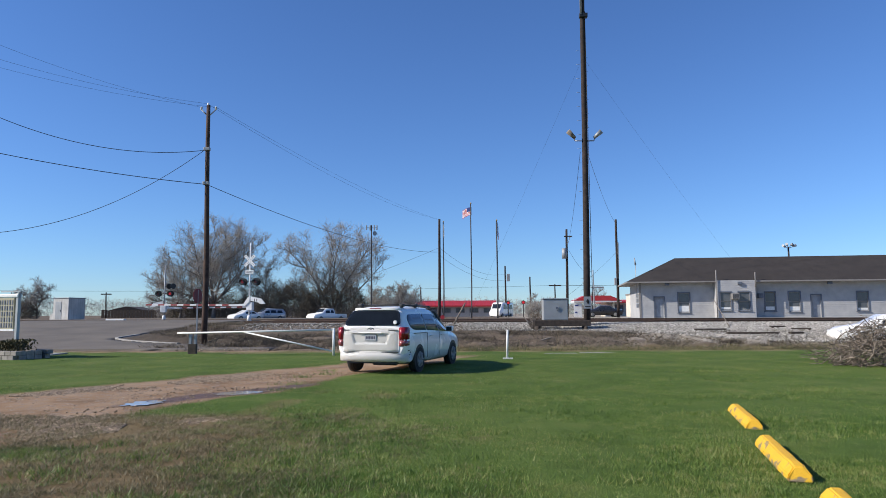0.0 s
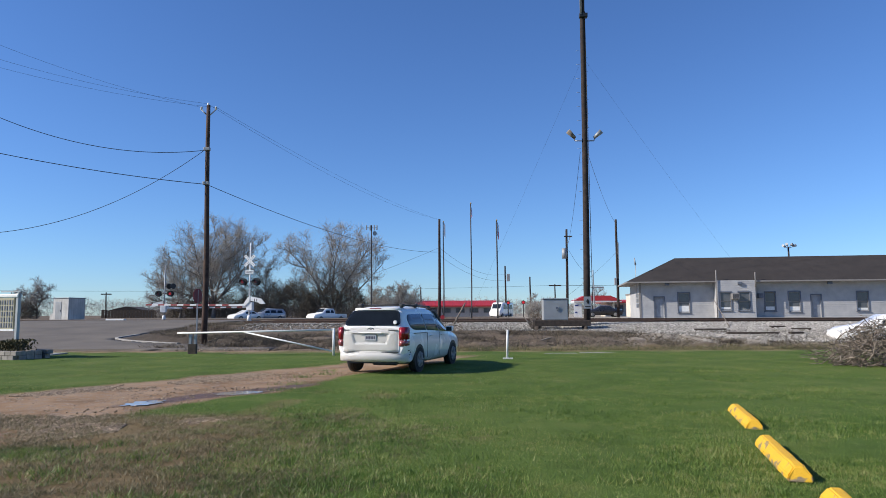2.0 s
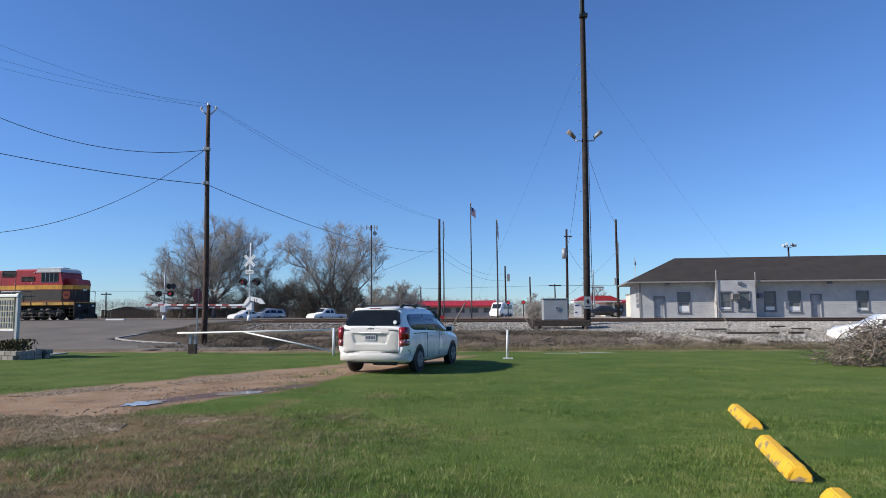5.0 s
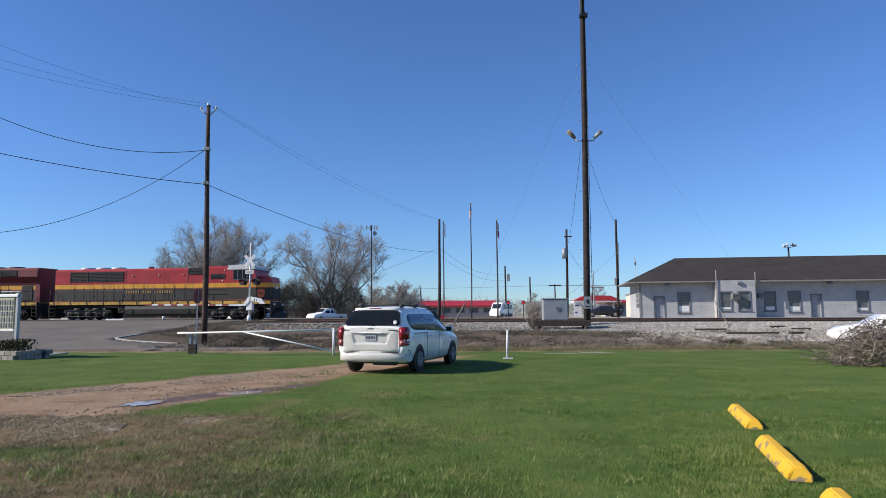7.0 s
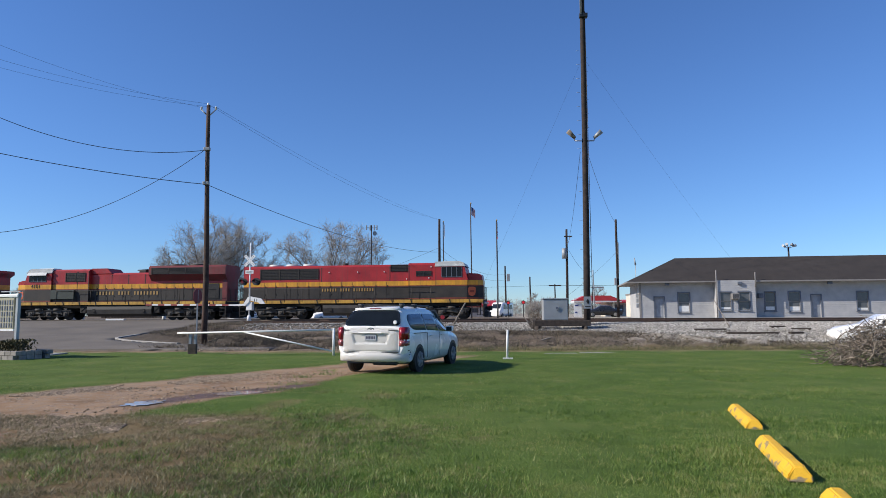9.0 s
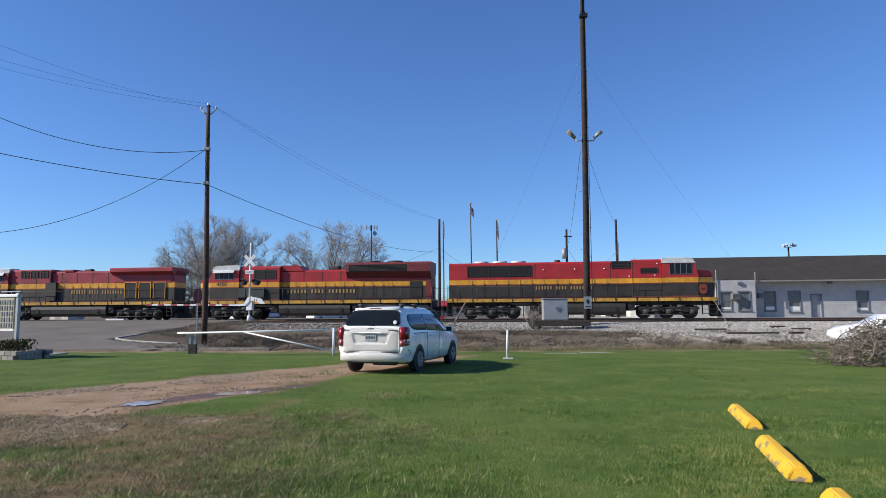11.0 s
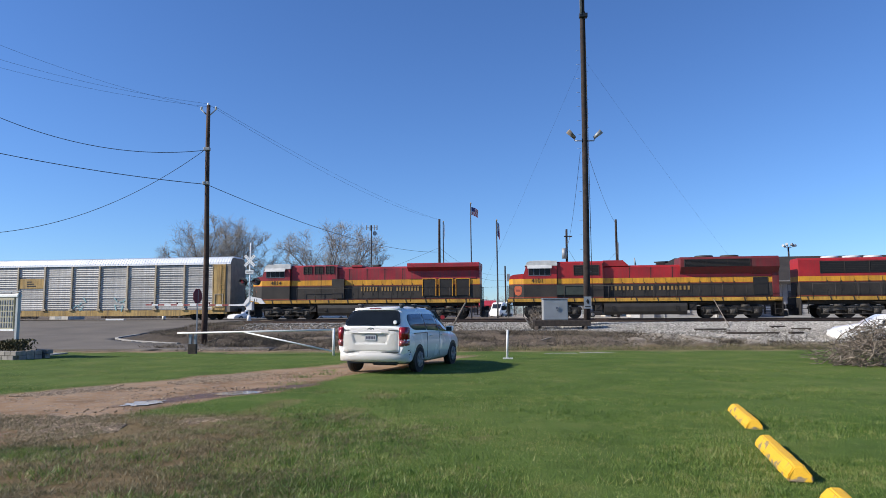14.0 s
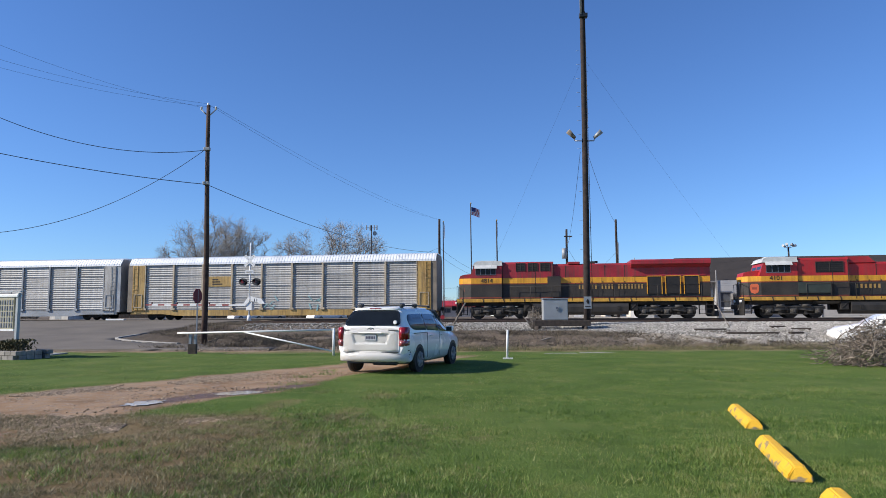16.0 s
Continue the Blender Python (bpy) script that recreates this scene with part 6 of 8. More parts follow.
for a, b, sag, rr in (((-20.83, 30, 10.82), (-11.97, 33.6, 9.83), 0.75, 0.016), ((-20.72, 30, 9.0), (-11.97, 33.6, 8.09), 0.15, 0.018), ((-20.49, 30, 5.19), (-11.97, 33.6, 9.87), 0.9, 0.013),
                      ((-11.48, 33.6, 12.04), (-0.36, 75, 12.0), 0.55, 0.006), ((-11.86, 33.6, 12.19), (-0.5, 75, 12.05), 0.8, 0.006), ((-11.89, 33.6, 8.09), (-0.45, 75, 8.4), 0.9, 0.016),
                      ((-0.4, 75, 8.9), (-25, 110, 4.2), 0.6, 0.014), ((-0.4, 75, 8.9), (10.1, 110, 8.0), 1.2, 0.013), ((-0.4, 75, 8.0), (10.1, 110, 7.0), 1.0, 0.013)):
    cable("overhead_wire", a, b, sag, rr, "dark sagging overhead cable" if rr > 0.01 else "thin bare overhead wire")

ZT = land(8.16, 38.7)
PT = pole("floodlight_pole", 8.16, 38.7, ZT, 24.0, 0.2, 0.13, 0.009, "very tall dark wooden pole carrying two floodlights", "utility poles")
bm = tube(B(), (-0.45, 0, 11.55 - ZT), (0.65, 0, 11.55 - ZT), 0.035, 0.035, 8)
part("cross_bar", bm, "galv_dark", PT)
for sx in (-1, 1):
    bm = B()
    cx = 0.1 + sx * 0.55
    tube(bm, (cx, 0, 11.55 - ZT), (cx + sx * 0.05, 0, 11.75 - ZT), 0.03, 0.03, 8)
    tube(bm, (cx + sx * 0.0, 0, 11.72 - ZT), (cx + sx * 0.42, -0.15, 12.08 - ZT), 0.09, 0.15, 12)
    part("floodlight", bm, "grey_wood" if sx < 0 else "galv_dark", PT, "weathered floodlight head")
bm = box(B(), -0.05, 0.42, -0.25, 0.05, 18.95 - ZT, 19.2 - ZT, 0.02)
part("junction_box", bm, "black_plastic", PT)
bm = tube(B(), (0.02, -0.22, 19.1 - ZT), (0.02, -0.22, 24 - ZT), 0.06, 0.06, 8)
part("conduit", bm, "galv_dark", PT)
sg = bar_part("notice", -0.2, 0.22, -0.25, -0.21, 1.82 - ZT, 2.5 - ZT, "cabinet", PT, "grey notice with unreadable dark mark")
bm = B()
prism(bm, [(-0.08, 2.25 - ZT), (0.02, 2.38 - ZT), (0.1, 2.2 - ZT), (0.02, 2.05 - ZT)], -0.262, -0.252)
box(bm, -0.14, 0.16, -0.262, -0.252, 1.92 - ZT, 1.96 - ZT)
part("notice_mark", bm, "number", sg)
bm = B()
for k in range(34):
    z = 2.7 + k * 0.42
    for sx in (-1, 1):
        if (k % 2) == (sx > 0):
            tube(bm, (0.004 * z + sx * 0.15, 0, z), (0.004 * z + sx * 0.34, 0, z), 0.009, 0.009, 5)
tagged(part("climbing_pegs", bm, "galv_dark", PT), kind="stuff")
bm = B()
tube(bm, (0.3, -0.2, 0.4), (0.27, -0.12, 18.5), 0.018, 0.018, 6)
part("down_cable", bm, "wire", PT)
for a, b, sag, rr in (((8.4, 38.7, 10.9), (19.56, 76, 11.6), 0.5, 0.011), ((8.4, 38.7, 16.4), (25.5, 60.0, 6.4), 0.2, 0.004), ((8.2, 38.7, 16.4), (2.2, 62, 1.1), 0.2, 0.004), ((8.0, 38.7, 10.9), (14.6, 80, 9.2), 1.0, 0.012), ((14.9, 80, 9.0), (21.0, 95, 6.6), 0.6, 0.016), ((19.5, 76, 8.4), (14.6, 80, 3.6), 0.2, 0.012)):
    cable("guy_wire", a, b, sag, rr, "thin dark guy wire")

# relay cabinet on a timber bench
BENCH = thing("timber_bench", pose(6.5, 37.2, land(6.5, 37.2)), "dark timber beam stand for the relay cabinet", "stand")
zb = 1.19 - land(6.5, 37.2)
part("beam", box(B(), -1.55, 1.5, -0.18, -0.02, zb - 0.32, zb, 0.02), "tie", BENCH)
part("beam", box(B(), -1.55, 1.5, 0.34, 0.5, zb - 0.32, zb, 0.02), "tie", BENCH)
for x in (-1.38, 1.25):
    for y in (-0.1, 0.42):
        part("leg", tube(B(), (x, y, -0.25), (x, y, zb - 0.3), 0.11, 0.11, 10), "tie", BENCH)
CAB = thing("relay_cabinet", pose(6.5, 37.2, 1.192), "silver painted relay cabinet on the timber bench", "cabinet")
part("case", box(B(), -1.06, 0.28, -0.15, 0.45, 0.0, 1.13, 0.02), "cabinet", CAB)
dr = part("door", box(B(), -1.03, 0.25, -0.175, -0.15, 0.03, 1.08, 0.008), "cabinet", CAB)
bm = tube(B(), (-0.32, -0.2, 0.5), (-0.18, -0.2, 0.72), 0.02, 0.02, 8)
box(bm, -0.38, -0.26, -0.2, -0.17, 0.6, 0.72)
part("handle", bm, "trim_grey", dr)
part("roof_cap", box(B(), -1.1, 0.32, -0.2, 0.5, 1.13, 1.18, 0.01), "galv_dark", CAB)

for nm, a, b, lab in (("leaning_post", (0.5, 40.0, land(0.5, 40) - 0.1), (1.3, 40.0, 2.2), "grey timber post leaning beside the siding"), ("leaning_post", (15.4, 36.4, land(15.4, 36.4) - 0.1), (15.9, 40.0, 2.35), "thin grey pole leaning beside the siding")):
    ob = part(nm, tube(B(), a, b, 0.05 if a[0] < 5 else 0.03, 0.042 if a[0] < 5 else 0.02, 8), "grey_wood")
    tagged(ob, lab, "post")
for (x, y, rz, ln, lab) in ((4.45, 31.3, 28, 1.1, "pale plank lying on the bank"),):
    ob = part("loose_plank", box(B(), -ln / 2, ln / 2, -0.08, 0.08, 0, 0.05, 0.01), "grey_wood")
    ob.matrix_basis = pose(x, y, land(x, y) + 0.08, 0, -12, rz)
    tagged(ob, lab, "plank")
for x, y, rz, ln in ((15.1, 33.4, -4, 2.4), (17.2, 33.3, 9, 0.7), (18.6, 35.5, -12, 0.9), (17.9, 36.6, 5, 0.8), (13.9, 35.6, 3, 1.6)):
    ob = part("old_sleeper", box(B(), -ln / 2, ln / 2, -0.13, 0.13, 0, 0.18, 0.02), "tie")
    ob.matrix_basis = pose(x, y, land(x, y) - 0.02, 0, 0, rz)
    tagged(ob, "discarded dark railway sleeper on the bank", "sleeper", "discarded sleepers")


# ---- crossing equipment ----
def crossing_signal(m, label, height, arm_len, arm_dir, lit_first, full):
    """Mast with crossbuck, paired lamps, gate mechanism, striped arm and counterweights. Local -y faces the traffic."""
    r = thing("crossing_signal", m, label, "railway signal", "crossing signals")
    part("mast", tube(B(), (0, 0, 0), (0, 0, height), 0.07, 0.06, 12), "rail_white" if full else "galv_dark", r)
    part("mast_base", tube(B(), (0, 0, -0.1), (0, 0, 0.45), 0.2, 0.13, 12), "rail_white", r)
    if full:
        for a in (45, -45):
            bm = box(B(), -0.62, 0.62, -0.012, 0.012, -0.115, 0.115)
            o = part("crossbuck_blade", bm, "rail_white", r, "white crossbuck blade")
            o.matrix_basis = pose(0, -0.1 - 0.013 * (a > 0), height - 1.52, 0, a, 0)
            bm = B()
            for k in range(7):
                if abs(-0.48 + k * 0.16) > 0.12:
                    box(bm, -0.51 + k * 0.16, -0.45 + k * 0.16, -0.018, -0.013, -0.04, 0.04)
            part("lettering", bm, "galv_dark", o)
        pl = bar_part("track_plate", -0.36, 0.36, -0.12, -0.09, height - 2.6, height - 2.32, "rail_white", r)
        bar_part("lettering", -0.28, 0.28, -0.126, -0.121, height - 2.5, height - 2.42, "number", pl)
    zl = height - 3.27 if full else height - 2.95
    bm = tube(B(), (-0.75, 0, zl), (0.75, 0, zl), 0.035, 0.035, 8)
    part("lamp_arm", bm, "black_plastic", r)
    for k, x in enumerate((-0.6, 0.6)):
        for sy in (-1, 1):
            bm = B()
            tube(bm, (x, sy * 0.02, zl), (x, sy * 0.16, zl), 0.16, 0.18, 16)
            tube(bm, (x, sy * 0.16, zl), (x, sy * 0.17, zl), 0.3, 0.3, 20)
            for q in range(9):  # hood
                a0, a1 = math.pi * q / 9, math.pi * (q + 1) / 9
                v = [bm.verts.new((x + 0.19 * math.cos(a), sy * y, zl + 0.19 * math.sin(a))) for a, y in ((a0, 0.17), (a1, 0.17), (a1, 0.42), (a0, 0.42))]
                bm.faces.new(v)
            la = part("lamp", bm, "black_plastic", r, "black hooded warning lamp")
            part("lens", tube(B(), (x, sy * 0.17, zl), (x, sy * 0.19, zl), 0.14, 0.12, 16), ("signal_dim" if full else "signal_red") if k == lit_first else "signal_dark", la)
    if not full:  # second pair of lamps for the side road
        part("lamp_arm", tube(B(), (0, 0, zl + 0.75), (-0.95, 0.5, zl + 0.75), 0.035, 0.035, 8), "black_plastic", r)
        for q in (0.45, 0.95):
            bm = tube(B(), (-q, 0.5 * q, zl + 0.75), (-q - 0.12, 0.5 * q + 0.1, zl + 0.75), 0.17, 0.18, 16)
            tube(bm, (-q - 0.1, 0.5 * q + 0.1, zl + 0.75), (-q - 0.12, 0.5 * q + 0.12, zl + 0.75), 0.28, 0.28, 18)
            part("lamp", bm, "black_plastic", r)
    # gate mechanism
    zg = 1.1 if full else 1.0
    bm = box(B(), -0.25, 0.3, -0.1, 0.28, zg - 0.25, zg + 0.45, 0.04)
    part("gate_motor", bm, "rail_white", r)
    s = arm_dir
    bm = B()
    prism(bm, [(-s * 0.12, zg + 0.85), (s * 0.08, zg + 0.85), (s * 0.45, zg + 0.3), (s * 1.3, zg + 0.26), (s * 1.3, zg + 0.13), (s * 0.3, zg + 0.13), (-s * 0.05, zg + 0.45)], -0.16, -0.1)
    part("arm_bracket", bm, "rail_white", r)
    n = 14
    seg = (arm_len - 1.2) / n
    for k in range(n):
        x = s * (1.2 + k * seg)
        bm = box(B(), min(x, x + s * seg), max(x, x + s * seg), -0.15, -0.11, zg + 0.14 + 0.006 * k, zg + 0.26 + 0.006 * k)
        part("arm_segment", bm, "band_red" if k % 2 else "rail_white", r)
    for k in (4, 9, 13):
        part("arm_light", tube(B(), (s * (1.2 + k * seg), -0.13, zg + 0.28 + 0.006 * k), (s * (1.2 + k * seg), -0.13, zg + 0.42 + 0.006 * k), 0.06, 0.06, 8), "signal_dark", r)
    bm = B()
    prism(bm, [(-s * 0.2, zg + 0.9), (-s * 1.15, zg + 0.72), (-s * 1.5, zg + 0.3), (-s * 1.05, zg + 0.28), (-s * 0.9, zg + 0.4), (-s * 0.2, zg + 0.55)], -0.2, -0.1)
    cw = part("counterweight", bm, "rail_white", r, "white counterweight arm")
    bm = B()
    for k in range(2):
        box(bm, -s * (0.55 + k * 0.22) - 0.03, -s * (0.55 + k * 0.22) + 0.03, -0.206, -0.2, zg + 0.48, zg + 0.72)
    part("weight_mark", bm, "number", cw)
    return r


crossing_signal(pose(-16.1, 56.5, 1.06, 0, 0, -12), "crossing signal with white crossbuck and lowered striped gate arm", 6.5, 9.6, -1, 0, True)
crossing_signal(pose(-28.5, 69.5, 1.08, 0, 0, 182), "far crossing signal with lit red lamp and lowered striped gate arm", 5.6, 9.0, -1, 0, False)
SS = thing("stop_sign", pose(-11.75, 32.5, land(-11.75, 32.5)), "red octagonal stop sign on a steel post seen edge on", "road sign")
zs = 2.45 - land(-11.75, 32.5)
part("post", box(B(), -0.03, 0.03, 0.0, 0.04, -0.1, zs + 0.3), "galv_dark", SS)
bm = B()
prism(bm, [(0.38 * math.cos(radians(22.5 + 45 * k)), zs + 0.38 * math.sin(radians(22.5 + 45 * k))) for k in range(8)], -0.015, 0.0)
pl = part("plate", bm, "stop_red", SS)
pl.matrix_basis = pose(0, 0, 0, 0, 0, 76)
SW = thing("switch_stand", pose(-0.05, 44.6, RAIL_Z - 0.3), "small red-targeted switch stand beside the siding", "switch stand")
part("base", box(B(), -0.2, 0.2, -0.25, 0.25, 0.0, 0.16, 0.02), "tie", SW)
part("spindle", tube(B(), (0, 0, 0.16), (0, 0, 0.62), 0.03, 0.025, 8), "dark_steel", SW)
part("target", tube(B(), (0, -0.03, 0.5), (0, 0.0, 0.5), 0.14, 0.14, 16), "red_metal", SW, "round red target")
for x, z in ((8.6, 2.9), (10.6, 2.95)):
    FS = thing("signal_mast", pose(x, 90.0, land(x, 90.0)), "dark mast with a lit red signal lamp beyond the tracks", "railway signal", "far signals")
    part("mast", tube(B(), (0, 0, -0.1), (0, 0, z - 0.7), 0.06, 0.05, 8), "dark_steel", FS)
    hd = part("lamp_hood", tube(B(), (0, -0.05, z - 1.0), (0, 0.1, z - 1.0), 0.26, 0.24, 16), "black_plastic", FS)
    part("lens", tube(B(), (0, -0.07, z - 1.0), (0, -0.05, z - 1.0), 0.17, 0.17, 16), "signal_red", hd)
# ---- depot ----
DEPOT_Z = 1.1
DEPOT = pose(0.0, 70.55, DEPOT_Z, 0, 0, -9)


def clad(bm, x0, x1, z0, z1, y, step=0.17):
    """Lapped boards: wedges whose lower edge stands proud, facing -y."""
    z = z0
    while z < z1 - 0.01:
        t = min(z1, z + step)
        v = [bm.verts.new(p) for p in ((x0, y - 0.022, z), (x1, y - 0.022, z), (x1, y - 0.006, t), (x0, y - 0.006, t), (x0, y, z), (x1, y, z))]
        bm.faces.new((v[0], v[1], v[2], v[3])), bm.faces.new((v[4], v[5], v[1], v[0]))
        z = t
    return bm


def clad_wall(root, name, x0, x1, z1, y, holes):
    """A wall with openings: solid core behind the boards."""
    bm = B()
    xs = sorted({x0, x1, *[h[0] for h in holes], *[h[1] for h in holes]})
    for a, b in zip(xs, xs[1:]):
        hs = [h for h in holes if h[0] <= a + 1e-6 and h[1] >= b - 1e-6]
        spans = [(0.0, z1)] if not hs else [(0.0, hs[0][2]), (hs[0][3], z1)]
        for za, zb in spans:
            if zb - za > 0.02:
                clad(bm, a, b, za, zb, y)
                box(bm, a, b, y, y + 0.18, za, zb)
    return part(name, bm, "siding", root, recalc=False)


def sash_window(root, x0, x1, z0, z1, y, bright=False):
    bm = B()
    for q in ((x0 - 0.09, x0, z0 - 0.05, z1 + 0.1), (x1, x1 + 0.09, z0 - 0.05, z1 + 0.1), (x0, x1, z1, z1 + 0.1)):
        box(bm, q[0], q[1], y - 0.07, y + 0.04, q[2], q[3])
    fr = part("window", bm, "trim_grey", root, "grey-blue framed sash window")
    part("window_sill", box(B(), x0 - 0.14, x1 + 0.14, y - 0.12, y + 0.04, z0 - 0.1, z0 - 0.04), "trim_grey", fr)
    zm = (z0 + z1) / 2
    part("blind", box(B(), x0 + 0.05, x1 - 0.05, y + 0.052, y + 0.058, z0 + 0.08, z0 + 0.08 + (zm - z0) * (0.35 + 0.3 * math.sin(x0 * 3))), "rail_white", fr, "pale blind or board inside the glass")
    for za, zb, yy in ((z0, zm, y + 0.07), (zm, z1, y + 0.04)):
        part("pane", box(B(), x0 + 0.04, x1 - 0.04, yy, yy + 0.015, za + 0.04, zb - 0.04), "pane", fr)
        bm = B()
        for q in ((x0, x0 + 0.05, za, zb), (x1 - 0.05, x1, za, zb), (x0, x1, za, za + 0.05), (x0, x1, zb - 0.05, zb)):
            box(bm, q[0], q[1], yy - 0.02, yy + 0.03, q[2], q[3])
        part("sash", bm, "fascia", fr)
    return fr


def plank_door(root, x0, x1, z1, y):
    bm = B()
    for q in ((x0 - 0.1, x0, 0.0, z1 + 0.1), (x1, x1 + 0.1, 0.0, z1 + 0.1), (x0, x1, z1, z1 + 0.1)):
        box(bm, q[0], q[1], y - 0.06, y + 0.05, q[2], q[3])
    fr = part("door_frame", bm, "trim_grey", root)
    d = part("door", box(B(), x0, x1, y + 0.17, y + 0.22, 0.02, z1), "door_grey", fr, "pale grey-blue door set back in its frame")
    bm = B()
    for za, zb in ((0.15, 0.85), (1.0, 1.9)):
        box(bm, x0 + 0.15, x1 - 0.15, y + 0.155, y + 0.17, za, zb, 0.01)
    part("door_panel", bm, "door_grey", d)
    part("knob", tube(B(), (x1 - 0.08, y + 0.11, 1.0), (x1 - 0.08, y + 0.17, 1.0), 0.03, 0.03, 8), "alloy", d)
    return fr


M["door_grey"] = mat("slate door paint", (0.3, 0.31, 0.33), 0.55, 0, 0.2, 3, 0.1)


def depot():
    r = thing("depot", DEPOT, "long white clapboard railway depot with brown hipped roof", "building")
    H, X0, X1, D = 3.45, 19.75, 60.0, 8.0
    wins = [(23.4, 24.45, 0.5, 2.4), (31.45, 32.35, 0.62, 2.4), (33.6, 34.6, 0.55, 2.42), (39.65, 40.6, 0.6, 2.38), (44.5, 45.5, 0.6, 2.38), (49.0, 50.0, 0.6, 2.38)]
    doors = [(21.15, 22.05, 0.0, 2.0), (35.6, 36.45, 0.0, 2.12), (47.0, 48.0, 0.0, 2.1)]
    bay = (26.75, 30.3)
    for a, b in ((X0, bay[0]), (bay[1], X1)):
        clad_wall(r, "front_wall", a, b, H, 0.0, [h for h in wins + doors if a < h[0] < b])
    for w in wins:
        sash_window(r, *w, 0.0)
    for d in doors:
        plank_door(r, d[0], d[1], d[3], 0.0)
    # ticket bay
    by = -1.09
    bw = [(27.1, 28.05, 0.7, 2.4), (28.75, 29.75, 0.7, 2.4)]
    clad_wall(r, "bay_wall", bay[0], bay[1], H + 0.1, by, bw)
    for x, s in ((bay[0], 1), (bay[1], -1)):
        part("bay_side", box(B(), min(x, x + s * 0.15), max(x, x + s * 0.15), by + 0.004, 0.15, 0, H - 0.02), "siding", r)
    for w in bw:
        sash_window(r, *w, by)
    ac = part("air_conditioner", box(B(), 28.08, 28.72, by - 0.5, by, 1.72, 2.3, 0.02), "fascia", r, "boxy window air conditioner")
    bm = B()
    for k in range(8):
        box(bm, 28.14, 28.66, by - 0.51, by - 0.5, 1.8 + k * 0.055, 1.825 + k * 0.055)
    part("vent_slat", bm, "black_plastic", ac)
    bm = box(B(), 30.75, 31.2, -0.45, 0.0, 1.85, 2.3, 0.02)
    part("air_conditioner", bm, "trim_grey", r)
    # side and back walls
    part("side_wall", box(B(), X0, X0 + 0.2, 0.18, D, 0, H), "siding", r)
    part("back_wall", box(B(), X0, X1, D, D + 0.2, 0, H), "siding", r)
    part("side_wall", box(B(), X1 - 0.2, X1, 0.18, D, 0, H), "siding", r)
    part("corner_board", box(B(), X0 - 0.06, X0 + 0.12, -0.06, 0.1, 0, H), "fascia", r)
    # hipped roof with wide eaves
    ex0, ex1, ey0, ey1, ez, rz = 18.45, 61.5, -1.05, D + 1.05, 3.5, 6.15
    rx0, rx1, ry = 23.9, 56.0, D / 2
    bm = B()
    e = [bm.verts.new(p) for p in ((ex0, ey0, ez), (ex1, ey0, ez), (ex1, ey1, ez), (ex0, ey1, ez))]
    rr = [bm.verts.new((rx0, ry, rz)), bm.verts.new((rx1, ry, rz))]
    for f in ((e[0], e[1], rr[1], rr[0]), (e[1], e[2], rr[1]), (e[2], e[3], rr[0], rr[1]), (e[3], e[0], rr[0])):
        bm.faces.new(f)
    bm.faces.new(e)
    roof = part("roof", bm, "shingle", r, "brown shingled hipped roof")
    # shingle courses: thin lapped strips on the front slope
    bm = B()
    n = 26
    for k in range(n):
        f0, f1 = k / n, (k + 1) / n
        p = lambda f, end: Vector((ex0 + (rx0 - ex0) * f if end == 0 else ex1 + (rx1 - ex1) * f, ey0 + (ry - ey0) * f, ez + (rz - ez) * f))
        nrm = Vector((0, -(rz - ez), ry - ey0)).normalized()
        v = [bm.verts.new(q) for q in (p(f0, 0) + nrm * 0.016, p(f0, 1) + nrm * 0.016, p(f1, 1) + nrm * 0.008, p(f1, 0) + nrm * 0.008, p(f0, 0) + nrm * 0.004, p(f0, 1) + nrm * 0.004)]
        bm.faces.new((v[0], v[1], v[2], v[3])), bm.faces.new((v[4], v[5], v[1], v[0]))
    tagged(part("shingles", bm, "shingle", roof), kind="stuff")
    bm = B()
    box(bm, ex0, ex1, ey0 - 0.03, ey0, ez - 0.11, ez + 0.02)
    box(bm, ex0 - 0.03, ex0, ey0, ey1, ez - 0.11, ez + 0.02)
    part("fascia", bm, "fascia", r, "pale fascia board")
    part("soffit", box(B(), ex0, ex1, ey0, ey1, ez - 0.1, ez - 0.03), "fascia", r)
    for x in (22.3, 28.9, 37.1, 43.0):
        bm = box(B(), x - 0.2, x + 0.2, -0.75 if x != 28.9 else by - 0.2, -0.4 if x != 28.9 else by - 0.02, H - 0.32, H - 0.06, 0.03)
        part("eave_lamp", bm, "trim_grey", r)
    for x, z in ((26.75, 4.55), (30.3, 4.3)):
        bm = tube(B(), (x, by - 0.12, 0.0 if x < 28 else 2.9), (x, by - 0.12, z), 0.05, 0.05, 8)
        part("standpipe", bm, "fascia", r, "pale upright pipe rising past the eave")
    part("platform", box(B(), 18.6, 61, -1.6, D + 1, -0.5, 0.0), "concrete", r)
    for k, z in enumerate((1.0, 1.5, 2.0)):
        bm = box(B(), X0 - 0.3, X0 - 0.06, 0.25 + 0.1 * k, 0.7, z, z + 0.42, 0.02)
        part("meter_box", bm, "galv_dark", r)
    part("mast", tube(B(), (X0 - 0.25, 0.6, 2.4), (X0 - 0.25, 0.6, 5.6), 0.03, 0.03, 8), "galv_dark", r)
    part("weatherhead", tube(B(), (X0 - 0.25, 0.6, 5.3), (X0 - 0.35, 0.6, 6.0), 0.09, 0.04, 8), "galv_dark", r)
    return r


